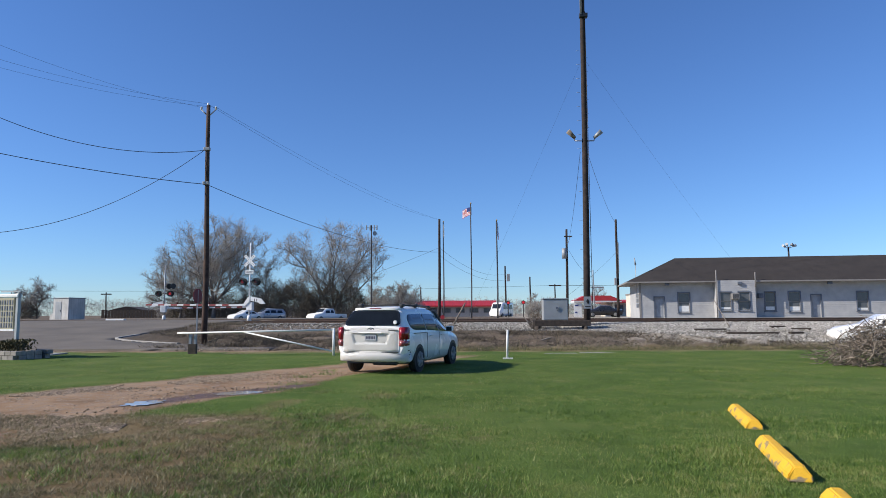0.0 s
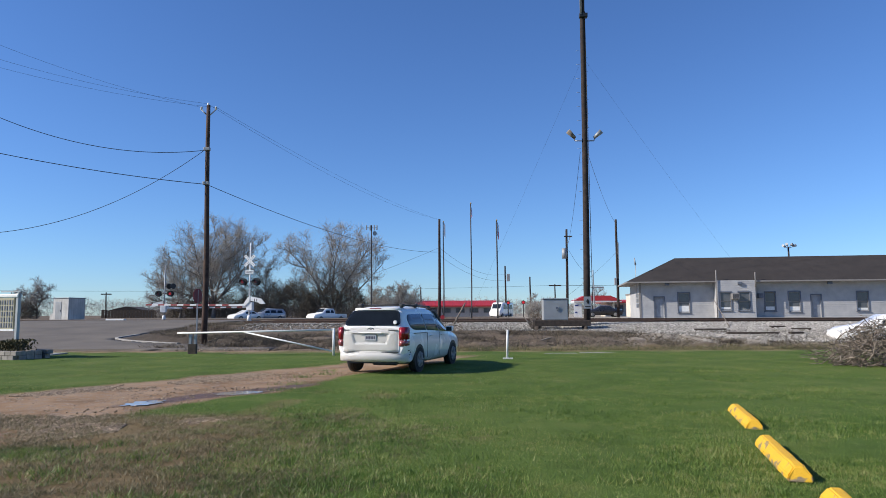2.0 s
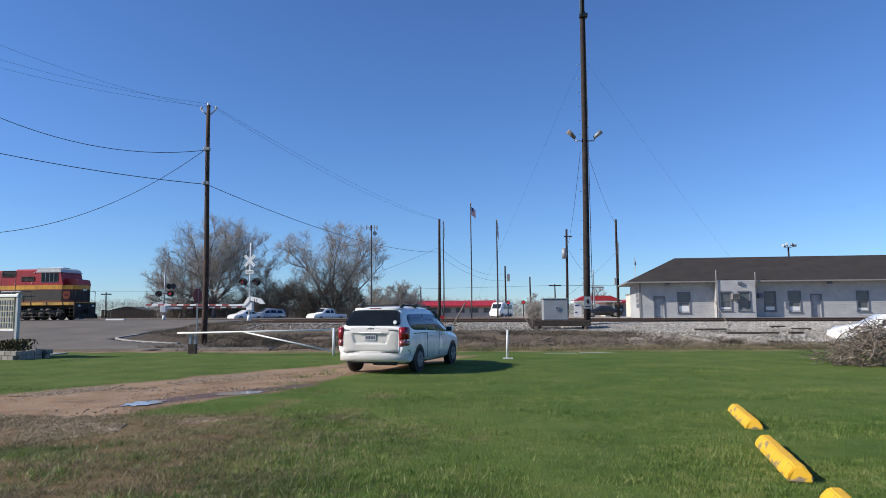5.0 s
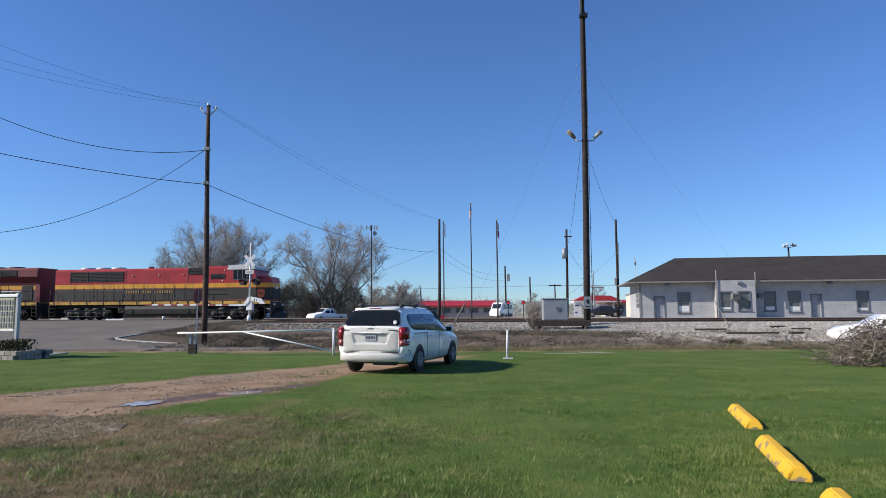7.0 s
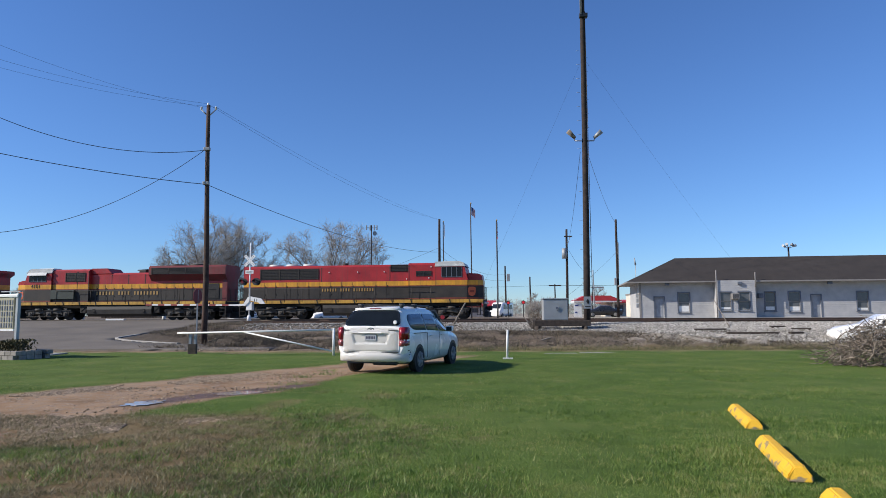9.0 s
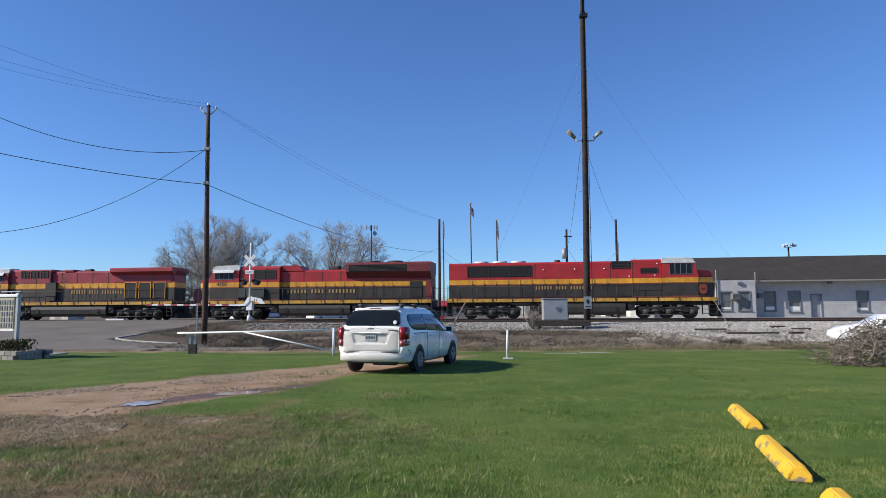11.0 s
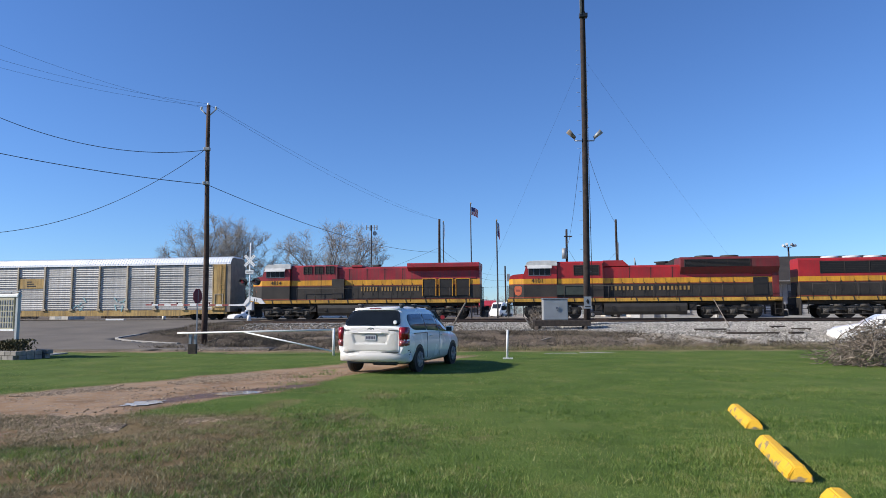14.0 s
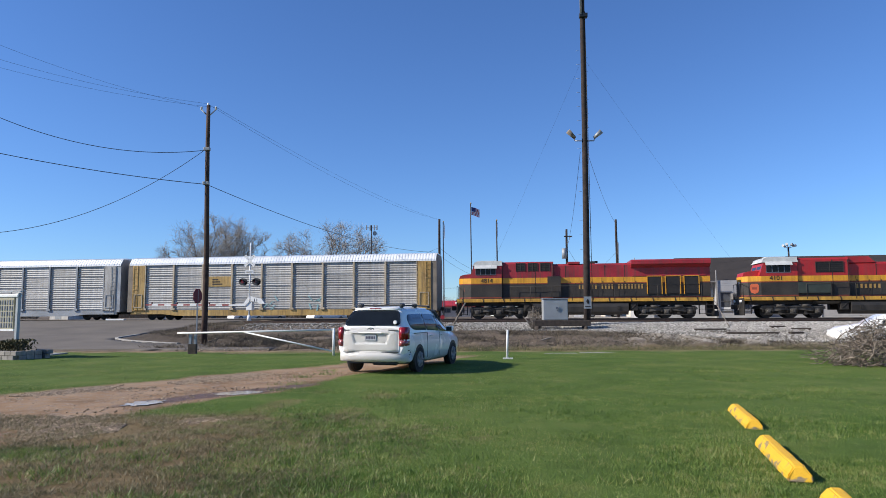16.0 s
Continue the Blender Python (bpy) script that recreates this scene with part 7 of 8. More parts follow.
depot()
CL = pole("floodlight_cluster", 43.5, 85.0, 1.08, 9.8, 0.12, 0.1, 0.0, "wooden pole with a cluster of floodlights behind the depot", "utility poles")
for sx, dz in ((-1, 0.1), (1, 0.15), (-0.45, 0.3), (0.5, 0.3)):
    bm = tube(B(), (0, 0, 8.5), (sx * 0.55, -0.1, 8.6 + dz), 0.035, 0.03, 6)
    tube(bm, (sx * 0.45, -0.1, 8.6 + dz), (sx * 0.85, -0.3, 8.75 + dz), 0.12, 0.18, 10)
    part("floodlight", bm, "galv_dark", CL)


# ---- far poles, flags ----
def far_pole(x, y, top, r, label, lean=0.0, material="pole_wood", name="utility_pole", category="utility pole"):
    return pole(name, x, y, land(x, y), top, r, r * 0.72, lean, label, "utility poles" if name == "utility_pole" else "", material, category)


far_pole(-0.45, 75, 12.1, 0.17, "dark wooden utility pole beyond the tracks", 0.008)
P4 = far_pole(14.55, 80, 11.5, 0.17, "wooden utility pole carrying a transformer", 0.015)
z0 = land(14.55, 80)
part("transformer", tube(B(), (-0.25, -0.3, 7.0 - z0 + 1), (-0.25, -0.3, 8.2 - z0 + 1), 0.28, 0.28, 14), "galv_dark", P4, "grey can transformer")
part("crossarm", box(B(), -0.2, 0.75, -0.2, -0.1, 9.5, 9.62), "pole_wood", P4)
part("bracket", tube(B(), (0.1, -0.2, 8.6), (0.55, -0.2, 9.5), 0.03, 0.03, 6), "galv_dark", P4)
P5 = far_pole(19.52, 76, 12.1, 0.17, "dark wooden utility pole beside the depot", 0.004)
part("meter", box(B(), -0.35, -0.1, -0.2, 0.0, 3.6, 4.4), "cabinet", P5)
part("riser", tube(B(), (0.15, -0.1, 5.0), (0.17, -0.1, 8.4), 0.06, 0.06, 8), "galv_dark", P5)
P6 = far_pole(10.1, 110, 9.3, 0.16, "short wooden utility pole far beyond the tracks")
part("street_light", box(B(), 0.2, 0.7, -0.3, 0.0, 5.7, 6.9, 0.05), "cabinet", P6)
far_pole(14.1, 110, 7.5, 0.15, "short wooden utility pole far beyond the tracks")
P7 = far_pole(28.0, 170, 8.9, 0.2, "distant wooden utility pole with a crossarm")
part("crossarm", box(B(), -1.5, 1.5, -0.1, 0.1, 7.3, 7.6), "pole_wood", P7)
P8 = far_pole(21.05, 95, 7.6, 0.1, "slim street lamp post with a double head", 0.0, "galv_dark", "street_lamp", "street lamp")
part("lamp_head", box(B(), -0.4, 1.4, -0.2, 0.2, 4.0, 4.2, 0.05), "galv_dark", P8)
far_pole(-3.93, 120, 6.3, 0.14, "short wooden utility pole far beyond the tracks")
P9 = far_pole(-8.46, 80, 12.1, 0.1, "slim steel mast carrying panel antennas", 0.0, "dark_steel", "antenna_mast", "antenna mast")
for x in (-0.62, -0.2, 0.3, 0.62):
    part("antenna", box(B(), x - 0.07, x + 0.07, -0.1, 0.1, 10.35 + 0.15 * abs(x), 11.0, 0.02), "cabinet", P9)
part("antenna_arm", tube(B(), (-0.65, 0, 10.7), (0.65, 0, 10.7), 0.04, 0.04, 6), "galv_dark", P9)
part("dish", tube(B(), (0.25, -0.1, 10.0), (0.4, -0.3, 10.0), 0.1, 0.28, 12), "galv_dark", P9)
for x, y, top in ((-59.5, 120, 5.6),):
    P = far_pole(x, y, top, 0.13, "distant wooden utility pole with a crossarm")
    part("crossarm", box(B(), -0.9, 0.9, -0.1, 0.1, 4.1, 4.3), "pole_wood", P)
cable("overhead_wire", (-80, 120, 6.0), (28, 170, 8.6), 0.6, 0.025, "thin distant overhead cable")
cable("overhead_wire", (28, 170, 8.6), (90, 190, 11), 0.6, 0.05, "thin distant overhead cable")


def flagpole(x, y, top, r, flag, label):
    p = far_pole(x, y, top, r, label, 0.0, "dark_steel", "flagpole", "flagpole")
    part("finial", tube(B(), (0, 0, top - land(x, y)), (0, 0, top - land(x, y) + 0.15), 0.09, 0.05, 10), "rack_yellow", p)
    return p


def flag(x, y, top, w, h, kind, swing, label, droop):
    """Cloth as rigid upright strips, each swinging round the pole and against its neighbour."""
    root = thing("flag", pose(x, y, top), label, "flag", "flags")
    n = 6
    sw = w / n
    strips = []
    for k in range(n):
        s = thing_strip(root, kind, k, n, sw, h)
        strips.append(s)
    for k, s in enumerate(strips):
        rows = []
        for t, a in swing:
            # walk out along the rippled cloth to this strip's root
            px = py = pz = 0.0
            for j in range(k + 1):
                ang = radians(a + 16 * math.sin(2.1 * j - 5.0 * t) * (j / n + 0.2))
                dr = droop * (1 - 0.35 * math.cos(radians(a))) * (j + 1) / n
                if j < k:
                    px += sw * math.cos(ang) * math.cos(dr)
                    py += sw * math.sin(ang) * math.cos(dr)
                    pz -= sw * math.sin(dr)
            rows.append((t, pose(px, py, pz, 0, 0, math.degrees(ang))))
        FLUTTER.append((s, rows))
    return root


def thing_strip(root, kind, k, n, sw, h):
    """One strip of the flag, of stripes and canton as it falls in the cloth."""
    if kind == "stripes":
        top = "flag_blue" if k < 3 else "flag_red"
        main = part("cloth", box(B(), 0, sw * 1.04, -0.008, 0.008, -h, -h * 0.54), "flag_white", root, "striped red and white cloth")
        up = part("canton" if k < 3 else "cloth", box(B(), 0, sw * 1.04, -0.008, 0.008, -h * 0.54, 0), "flag_blue" if k < 3 else "flag_white", main)
        for q in range(7):
            z = -h + h * (2 * q) / 13
            if k < 3 and z > -h * 0.56:
                continue
            part("stripe", box(B(), 0, sw * 1.04, -0.012, 0.012, z, z + h / 13), "flag_red", main)
    elif kind == "pale":
        main = part("cloth", box(B(), 0, sw * 1.04, -0.008, 0.008, -h, 0), "flag_white", root, "pale cloth")
    else:
        main = part("cloth", box(B(), 0, sw * 1.04, -0.008, 0.008, -h, -h * 0.5), "flag_red" if k > 2 else "flag_blue", root)
        part("cloth", box(B(), 0, sw * 1.04, -0.008, 0.008, -h * 0.5, 0), "flag_white" if k > 2 else "flag_blue", main)
    return main


flagpole(3.0, 72, 13.3, 0.075, None, "tall slim flagpole beyond the tracks")
flagpole(5.76, 72, 11.45, 0.09, None, "slim flagpole beyond the tracks")
flagpole(0.06, 80, 12.4, 0.08, None, "slim pale flagpole beyond the tracks")
SWING = [(0.0, 150), (0.2, 122), (0.4, 158), (0.6, 82), (0.8, 22), (1.0, 70), (1.2, 100), (1.4, 78), (1.5, 62), (2.0, 85), (2.5, 50), (3.0, 90), (3.5, 58), (4.0, 88), (4.8, 60), (5.6, 95), (6.5, 80), (7.0, 98), (7.5, 52), (8.0, 30), (8.5, 70),
         (9.0, 66), (9.8, 40), (10.6, 75), (11.5, 60), (12.0, 36), (12.2, 42), (12.4, 55), (12.6, 14), (13.0, 45), (13.5, 62), (14.0, 48), (14.5, 62), (15.0, 25), (15.2, 60), (15.4, 82), (15.6, 28), (16.0, 38)]
flag(3.06, 72, 12.95, 1.15, 0.85, "stripes", SWING, "striped flag with a blue corner blowing from its pole", 0.5)
flag(5.83, 72, 11.3, 0.75, 1.5, "tricolour", [(t, 78 + 14 * math.sin(1.7 * t)) for t in (0, 1, 2, 3, 4, 6, 7, 8, 9, 11, 12, 13, 14, 15, 16)], "limp blue, white and red flag hanging by its pole", 1.2)
flag(0.13, 80, 12.3, 0.7, 1.5, "pale", [(t, 80 + 12 * math.sin(1.3 * t + 1)) for t in (0, 1, 2, 3, 4, 6, 7, 8, 9, 11, 12, 13, 14, 15, 16)], "limp pale flag hanging by its pole", 1.2)


# ---- trees ----
def bare_tree(m, height, half, seed, label, low=0.16, limbs=7, dense=1.0):
    """Leafless tree: a short trunk, limbs that fan out and arch up to a rounded crown, branches, sub-branches and fine twigs."""
    rng = random.Random(seed)
    r = thing("bare_tree", m, label, "tree", "bare trees")
    wood = B()
    tv, tf = [], []
    mid, up = Vector((0, 0, height * 0.5)), height * 0.5

    def room(p, d):
        """How far the crown's rounded outline is from p along d."""
        q, e = (p - mid), d
        a = (e.x ** 2 + e.y ** 2) / half ** 2 + e.z ** 2 / up ** 2
        b = (q.x * e.x + q.y * e.y) / half ** 2 + q.z * e.z / up ** 2
        c = (q.x ** 2 + q.y ** 2) / half ** 2 + q.z ** 2 / up ** 2 - 1
        return max(0.3, (-b + math.sqrt(max(0.0, b * b - a * c))) / a)

    def bough(p, d, ln, r0, n, wob, lift, sides):
        pts, dirs = [p.copy()], [d.copy()]
        for k in range(n):
            p = p + d * (ln / n)
            d = (d + Vector((rng.gauss(0, wob), rng.gauss(0, wob), rng.gauss(lift, wob)))).normalized()
            pts.append(p.copy()), dirs.append(d.copy())
        rod(wood, pts, [r0 * (1 - 0.75 * k / n) for k in range(n + 1)], sides)
        return pts, dirs

    def off(d, lo, hi):
        side = d.orthogonal()
        side.rotate(Matrix.Rotation(rng.uniform(0, math.tau), 3, d))
        t = rng.uniform(lo, hi)
        return (d * math.cos(t) + side * math.sin(t) + Vector((0, 0, 0.12))).normalized()

    def twig(p, d, ln, w):
        q = p + d * ln
        s = d.cross(Vector((rng.gauss(0, 1), rng.gauss(0, 1), rng.gauss(0, 1)))).normalized() * w
        b = len(tv)
        tv.extend((tuple(p - s), tuple(p + s), tuple(q)))
        tf.append((b, b + 1, b + 2))
        return q

    base, lean = Vector((0, 0, -0.3)), Vector((rng.gauss(0, 0.05), 0, 1)).normalized()
    stem, _ = bough(base, lean, low * height + 0.3, height * 0.028, 3, 0.04, 0, 10)
    for i in range(limbs):
        az = i * 2.399 + seed
        tilt = radians(6 + 58 * (i / max(1, limbs - 1)) ** 0.8)
        d = Vector((math.cos(az) * math.sin(tilt), math.sin(az) * math.sin(tilt), math.cos(tilt)))
        p = stem[-1].lerp(stem[-2], rng.random() * 0.8)
        ln = room(p, d) * rng.uniform(0.78, 0.95)
        lp, ld = bough(p, d, ln, height * rng.uniform(0.008, 0.0125), 8, 0.1, 0.02, 7)
        for j in range(int(12 * dense)):
            f = 0.18 + 0.8 * (j + rng.random()) / (12 * dense)
            k = min(7, int(f * 8))
            bp = lp[k].lerp(lp[k + 1], f * 8 - k)
            bd = off(ld[k], 0.5, 1.05)
            bl = min(room(bp, bd) * rng.uniform(0.8, 1.1), height * rng.uniform(0.18, 0.36))
            pp, pd = bough(bp, bd, bl, height * 0.0042 * (1.3 - 0.6 * f), 5, 0.13, 0.05, 4)
            for q in range(10):
                g = 0.1 + 0.9 * (q + rng.random()) / 10
                h = min(4, int(g * 5))
                sp = pp[h].lerp(pp[h + 1], g * 5 - h)
                sd = off(pd[h], 0.4, 1.0)
                sl = min(room(sp, sd) * rng.uniform(0.8, 1.15), height * rng.uniform(0.04, 0.11))
                cp, cd = bough(sp, sd, sl, 0.016, 2, 0.15, 0.05, 3)
                for _ in range(int(12 * dense)):
                    u = rng.random()
                    tp = cp[0].lerp(cp[2], u)
                    td = off(cd[1], 0.2, 1.0)
                    tl = height * rng.uniform(0.035, 0.085)
                    e = twig(tp, td, tl, 0.014)
                    for _ in range(2):
                        twig(tp.lerp(e, rng.uniform(0.2, 0.9)), off(td, 0.3, 0.9), tl * rng.uniform(0.4, 0.9), 0.01)
    part("trunk", wood, "bark", r, recalc=False)
    me = bpy.data.meshes.new("crown")
    me.from_pydata(tv, [], tf)
    me.materials.append(M["twig"])
    c = new("crown", me)
    c.parent = r
    tagged(c, "haze of fine bare twigs", kind="stuff")
    return r


bare_tree(pose(-33.4, 99, 1.0), 15.2, 9.4, 3, "large bare spreading tree behind the crossing", 0.17, 9, 1.15)
bare_tree(pose(-39.4, 102, 1.0), 11.6, 5.6, 8, "bare rounded tree behind the crossing", 0.12, 7, 0.9)
bare_tree(pose(-27.2, 104, 1.0), 9.6, 4.6, 12, "bare tree behind the crossing", 0.12, 6, 0.9)
bare_tree(pose(-15.9, 99, 1.0), 13.9, 9.4, 40, "large bare fan-shaped tree beyond the tracks", 0.12, 9, 1.0)
bare_tree(pose(-65.6, 110, 1.0), 6.9, 3.2, 5, "small bare tree beside a dark bush", 0.25, 6, 0.8)
bare_tree(pose(-6.9, 112, 1.0), 6.4, 3.4, 31, "low rounded bare tree with a dense crown", 0.1, 6, 1.0)
bare_tree(pose(-10.8, 114, 1.0), 5.9, 3.2, 33, "low rounded bare tree with a dense crown", 0.1, 6, 0.9)
bare_tree(pose(24.6, 112, 1.0), 6.0, 2.6, 9, "small bare tree behind the depot", 0.2, 5, 0.6)
bare_tree(pose(13.2, 100, 1.0), 3.6, 1.7, 14, "small bare sapling beyond the tracks", 0.2, 5, 0.5)


def bush(m, w, d, h, count, label, seed, material="bush", name="bush", coarse=1.0):
    """Thicket: many fine upright twigs and small clumps with an uneven outline."""
    rng = random.Random(seed)
    v, f = [], []
    for _ in range(count):
        u = rng.uniform(-1, 1)
        y = rng.uniform(-1, 1)
        env = h * (1 - 0.6 * abs(u) ** 3) * (0.85 + 0.4 * noise.noise((u * w * 0.35 + seed, y, 0)))
        base = Vector((u * w / 2, y * d / 2, rng.random() ** 0.8 * env))
        dr = Vector((rng.gauss(u * 0.3, 0.45), rng.gauss(0, 0.4), rng.uniform(0.1, 1))).normalized()
        ln = rng.uniform(0.25, 0.8) * min(1.0, h / 3) * coarse ** 0.25
        s = dr.cross(Vector((rng.gauss(0, 1), rng.gauss(0, 1), 0.2))).normalized() * rng.uniform(0.008, 0.022) * coarse
        b = len(v)
        q = base + dr * ln
        v.extend((tuple(base - s), tuple(base + s), tuple(q + s * 0.4), tuple(q - s * 0.4)))
        f.append((b, b + 1, b + 2, b + 3))
    me = bpy.data.meshes.new("thicket")
    me.from_pydata(v, [], f)
    me.materials.append(M[material])
    r = thing(name, m, label, "bush", "bushes")
    o = new("thicket", me)
    o.parent = r
    tagged(o, kind="stuff")
    bm = B()
    for k in range(14):
        x = (k - 6.5) / 14 * w * 0.8
        tube(bm, (x, 0, -0.1), (x + rng.gauss(0, 0.4), rng.gauss(0, 0.3), h * 0.6), 0.05, 0.015, 5)
    tagged(part("stem", bm, "bark", r), kind="stuff")


bush(pose(-15.5, 97, 1.0), 9.0, 4.0, 5.2, 15000, "dense dull brown thicket under the trees", 1)
bush(pose(-22.3, 97, 1.0), 8.0, 4.0, 5.4, 14000, "dense dull brown thicket under the trees", 2)
bush(pose(-33.0, 104, 1.0), 17.0, 4.0, 3.6, 15000, "low brown thicket behind the crossing", 3)
bush(pose(-7.0, 110, 1.0), 8.0, 4.0, 3.8, 6000, "rounded pale brown leafless thicket", 4, "twig")
bush(pose(-1.0, 128, 1.0), 8.0, 4.0, 3.6, 3500, "low leafless thicket behind the red roof", 5, "twig")
bush(pose(-66.5, 106, 1.0), 6.0, 3.0, 2.9, 6000, "dark dense evergreen bush beside the street", 6)
bush(pose(-47.5, 120, 1.0), 5.0, 3.0, 2.8, 3000, "low leafless thicket behind the white shed", 7, "twig")
bush(pose(13.0, 88, 1.0), 4.5, 2.0, 2.4, 3500, "low bare brush beside the relay cabinet", 8, "twig")
bush(pose(11.5, 140, 1.0), 9.0, 3.0, 3.4, 3000, "low leafless thicket far beyond the tracks", 9, "twig")
bush(pose(5.15, 37.9, 0.7), 0.55, 0.5, 1.15, 260, "dry weeds against the relay cabinet", 10, "brush")

# far tree line
for k, (x, y, w, h) in enumerate(((-150, 300, 170, 8), (0, 320, 150, 8), (140, 320, 170, 9), (-70, 250, 90, 4))):
    bush(pose(x, y, 1.0), w, 14, h, 20000, "distant line of leafless winter trees", 30 + k, "twig", "tree_line", 4.0)


# ---- far buildings ----
def red_roof_building(m, L, D, H, rise, label, canopy=False):
    r = thing("low_building", m, label, "building", "low buildings")
    bm = B()
    for q in ((-L / 2, L / 2, -D / 2, -D / 2 + 0.2), (-L / 2, L / 2, D / 2 - 0.2, D / 2), (-L / 2, -L / 2 + 0.2, -D / 2 + 0.2, D / 2 - 0.2), (L / 2 - 0.2, L / 2, -D / 2 + 0.2, D / 2 - 0.2)):
        box(bm, q[0], q[1], q[2], q[3], -0.3, H)
    part("wall", bm, "tan_wall", r)
    bm = B()
    o = 0.7
    prism(bm, [(-D / 2 - o, H - 0.1), (D / 2 + o, H - 0.1), (D / 2 + o, H + 0.1), (0.6, H + rise), (-0.6, H + rise), (-D / 2 - o, H + 0.1)], -L / 2 - o, L / 2 + o, "x")
    rf = part("roof", bm, "red_metal", r, "red metal roof")
    bm = B()
    n = int(L / 0.6)
    for k in range(n):
        x = -L / 2 + (k + 0.5) * L / n
        v = [bm.verts.new(p) for p in ((x - 0.02, -D / 2 - o, H + 0.1), (x + 0.02, -D / 2 - o, H + 0.1), (x + 0.02, -0.6, H + rise), (x - 0.02, -0.6, H + rise), (x, -D / 2 - o, H + 0.15), (x, -0.6, H + rise + 0.05))]
        bm.faces.new((v[0], v[4], v[5], v[3])), bm.faces.new((v[4], v[1], v[2], v[5]))
    tagged(part("roof_rib", bm, "red_metal", rf), kind="stuff")
    for k in range(int(L / 2.4)):
        x = -L / 2 + 1.0 + k * 2.4
        w = part("window", box(B(), x - 0.06, x + 1.46, -D / 2 - 0.06, -D / 2, 0.75, H - 0.35), "fascia", r)
        for q in range(2):
            part("pane", box(B(), x + 0.04 + q * 0.7, x + 0.66 + q * 0.7, -D / 2 - 0.09, -D / 2 - 0.06, 0.85, H - 0.45), "pane", w)
    return r


red_roof_building(pose(2.6, 121, 1.0, 0, 0, -3), 12.0, 6.0, 1.9, 1.0, "low tan building with a long red metal roof")
red_roof_building(pose(-1.5, 150, 1.0, 0, 0, -3), 16.0, 7.0, 2.2, 1.0, "low building with a red metal roof behind")
GAS = red_roof_building(pose(27.8, 104, 1.0, 0, 0, -3), 6.5, 5.0, 2.2, 0.4, "tan filling station shop with red fascia")
CAN = thing("station_canopy", pose(22.2, 100, 1.0, 0, 0, -3), "filling station canopy with red and white fascia", "canopy")
part("deck", box(B(), -3.2, 3.6, -2, 2, 2.15, 2.4), "rail_white", CAN)
bm = B()
prism(bm, [(-3.25, 2.4), (3.65, 2.35), (2.0, 3.1), (-1.6, 3.1)], -2.05, 2.05)
part("fascia", bm, "red_metal", CAN)
for x in (-2.6, 2.8):
    part("post", box(B(), x - 0.12, x + 0.12, -0.12, 0.12, -0.2, 2.15), "rail_white", CAN)
SB = thing("price_sign", pose(19.4, 98.5, 1.0), "white and blue roadside sign board with unreadable marks", "sign")
part("board", box(B(), -0.5, 0.6, -0.1, 0.1, 0.0, 2.7), "rail_white", SB)
bm = B()
for z, w in ((2.2, 0.7), (1.6, 0.5), (0.6, 0.3)):
    box(bm, -0.35, -0.35 + w, -0.12, -0.1, z, z + 0.2)
part("sign_mark", bm, "flag_blue", SB)
TW = thing("tan_shed", pose(27.3, 92, 1.0, 0, 0, -6), "plain tan flat-roofed shed beside the depot", "building", "low buildings")
part("wall", box(B(), -2.2, 2.4, -2, 2, -0.2, 3.0), "tan_wall", TW)
part("roof", box(B(), -2.3, 2.5, -2.1, 2.1, 3.0, 3.15), "fascia", TW)

M["shed_white"] = mat("weathered off-white sheet metal", (0.5, 0.485, 0.45), 0.6, 0, 0.2, 1.2, 0.1, 12, streak=0.25)
SHED = thing("equipment_shed", pose(-44.5, 81.0, 1.06, 0, 0, -18), "small white metal signal equipment shed", "shed")
part("wall", box(B(), -1.15, 1.15, -1.2, 1.2, 0.0, 2.5, 0.02), "shed_white", SHED)
part("roof", box(B(), -1.2, 1.2, -1.26, 1.26, 2.5, 2.6, 0.01), "galv_dark", SHED)
d = part("door", box(B(), -0.8, 0.1, -1.23, -1.2, 0.1, 2.1), "cabinet", SHED)
part("handle", box(B(), -0.05, 0.02, -1.26, -1.23, 0.95, 1.15), "black_plastic", d)
bm = prism(B(), [(-2.3, 0.0), (-1.16, 0.0), (-1.16, 1.0), (-1.8, 0.8), (-2.3, 0.5)], -0.6, 0.2)
part("side_box", bm, "shed_white", SHED)
HS = thing("low_house", pose(-59.5, 131, 0.9, 0, 0, 4), "low dark-roofed house far beyond the street", "building", "low buildings")
part("wall", box(B(), -2.7, 2.7, -3, 3, 0, 1.5), "brick", HS)
bm = prism(B(), [(-3.7, 1.4), (3.7, 1.4), (3.7, 1.5), (0.2, 2.3), (-0.2, 2.3), (-3.7, 1.5)], -3.6, 3.6)
part("roof", bm, "shingle", HS)
for x in (-2.2, -0.2, 1.4):
    part("window", box(B(), x, x + 0.9, -3.05, -3.0, 0.5, 1.1), "pane", HS)
FN = thing("far_fence", pose(-52, 122, 1.0, 0, 0, 3), "long dark board fence beyond the street", "fence")
for k in range(60):
    x = -9 + k * 0.55
    part("fence_board", box(B(), x, x + 0.5, -0.03, 0.03, 0, 1.5 + 0.05 * math.sin(k * 2.1)), "tie", FN)
for x, y, rz in ((-29.6, 61.6, -9), (-11.0, 63.6, -9)):
    ob = part("kerb_block", box(B(), -0.9, 0.9, -0.15, 0.15, 0, 0.14, 0.02), "rail_white")
    ob.matrix_basis = pose(x, y, land(x, y) + 0.02, 0, 0, rz)
    tagged(ob, "white painted concrete wheel stop beside the crossing", "wheel stop", "white wheel stops")
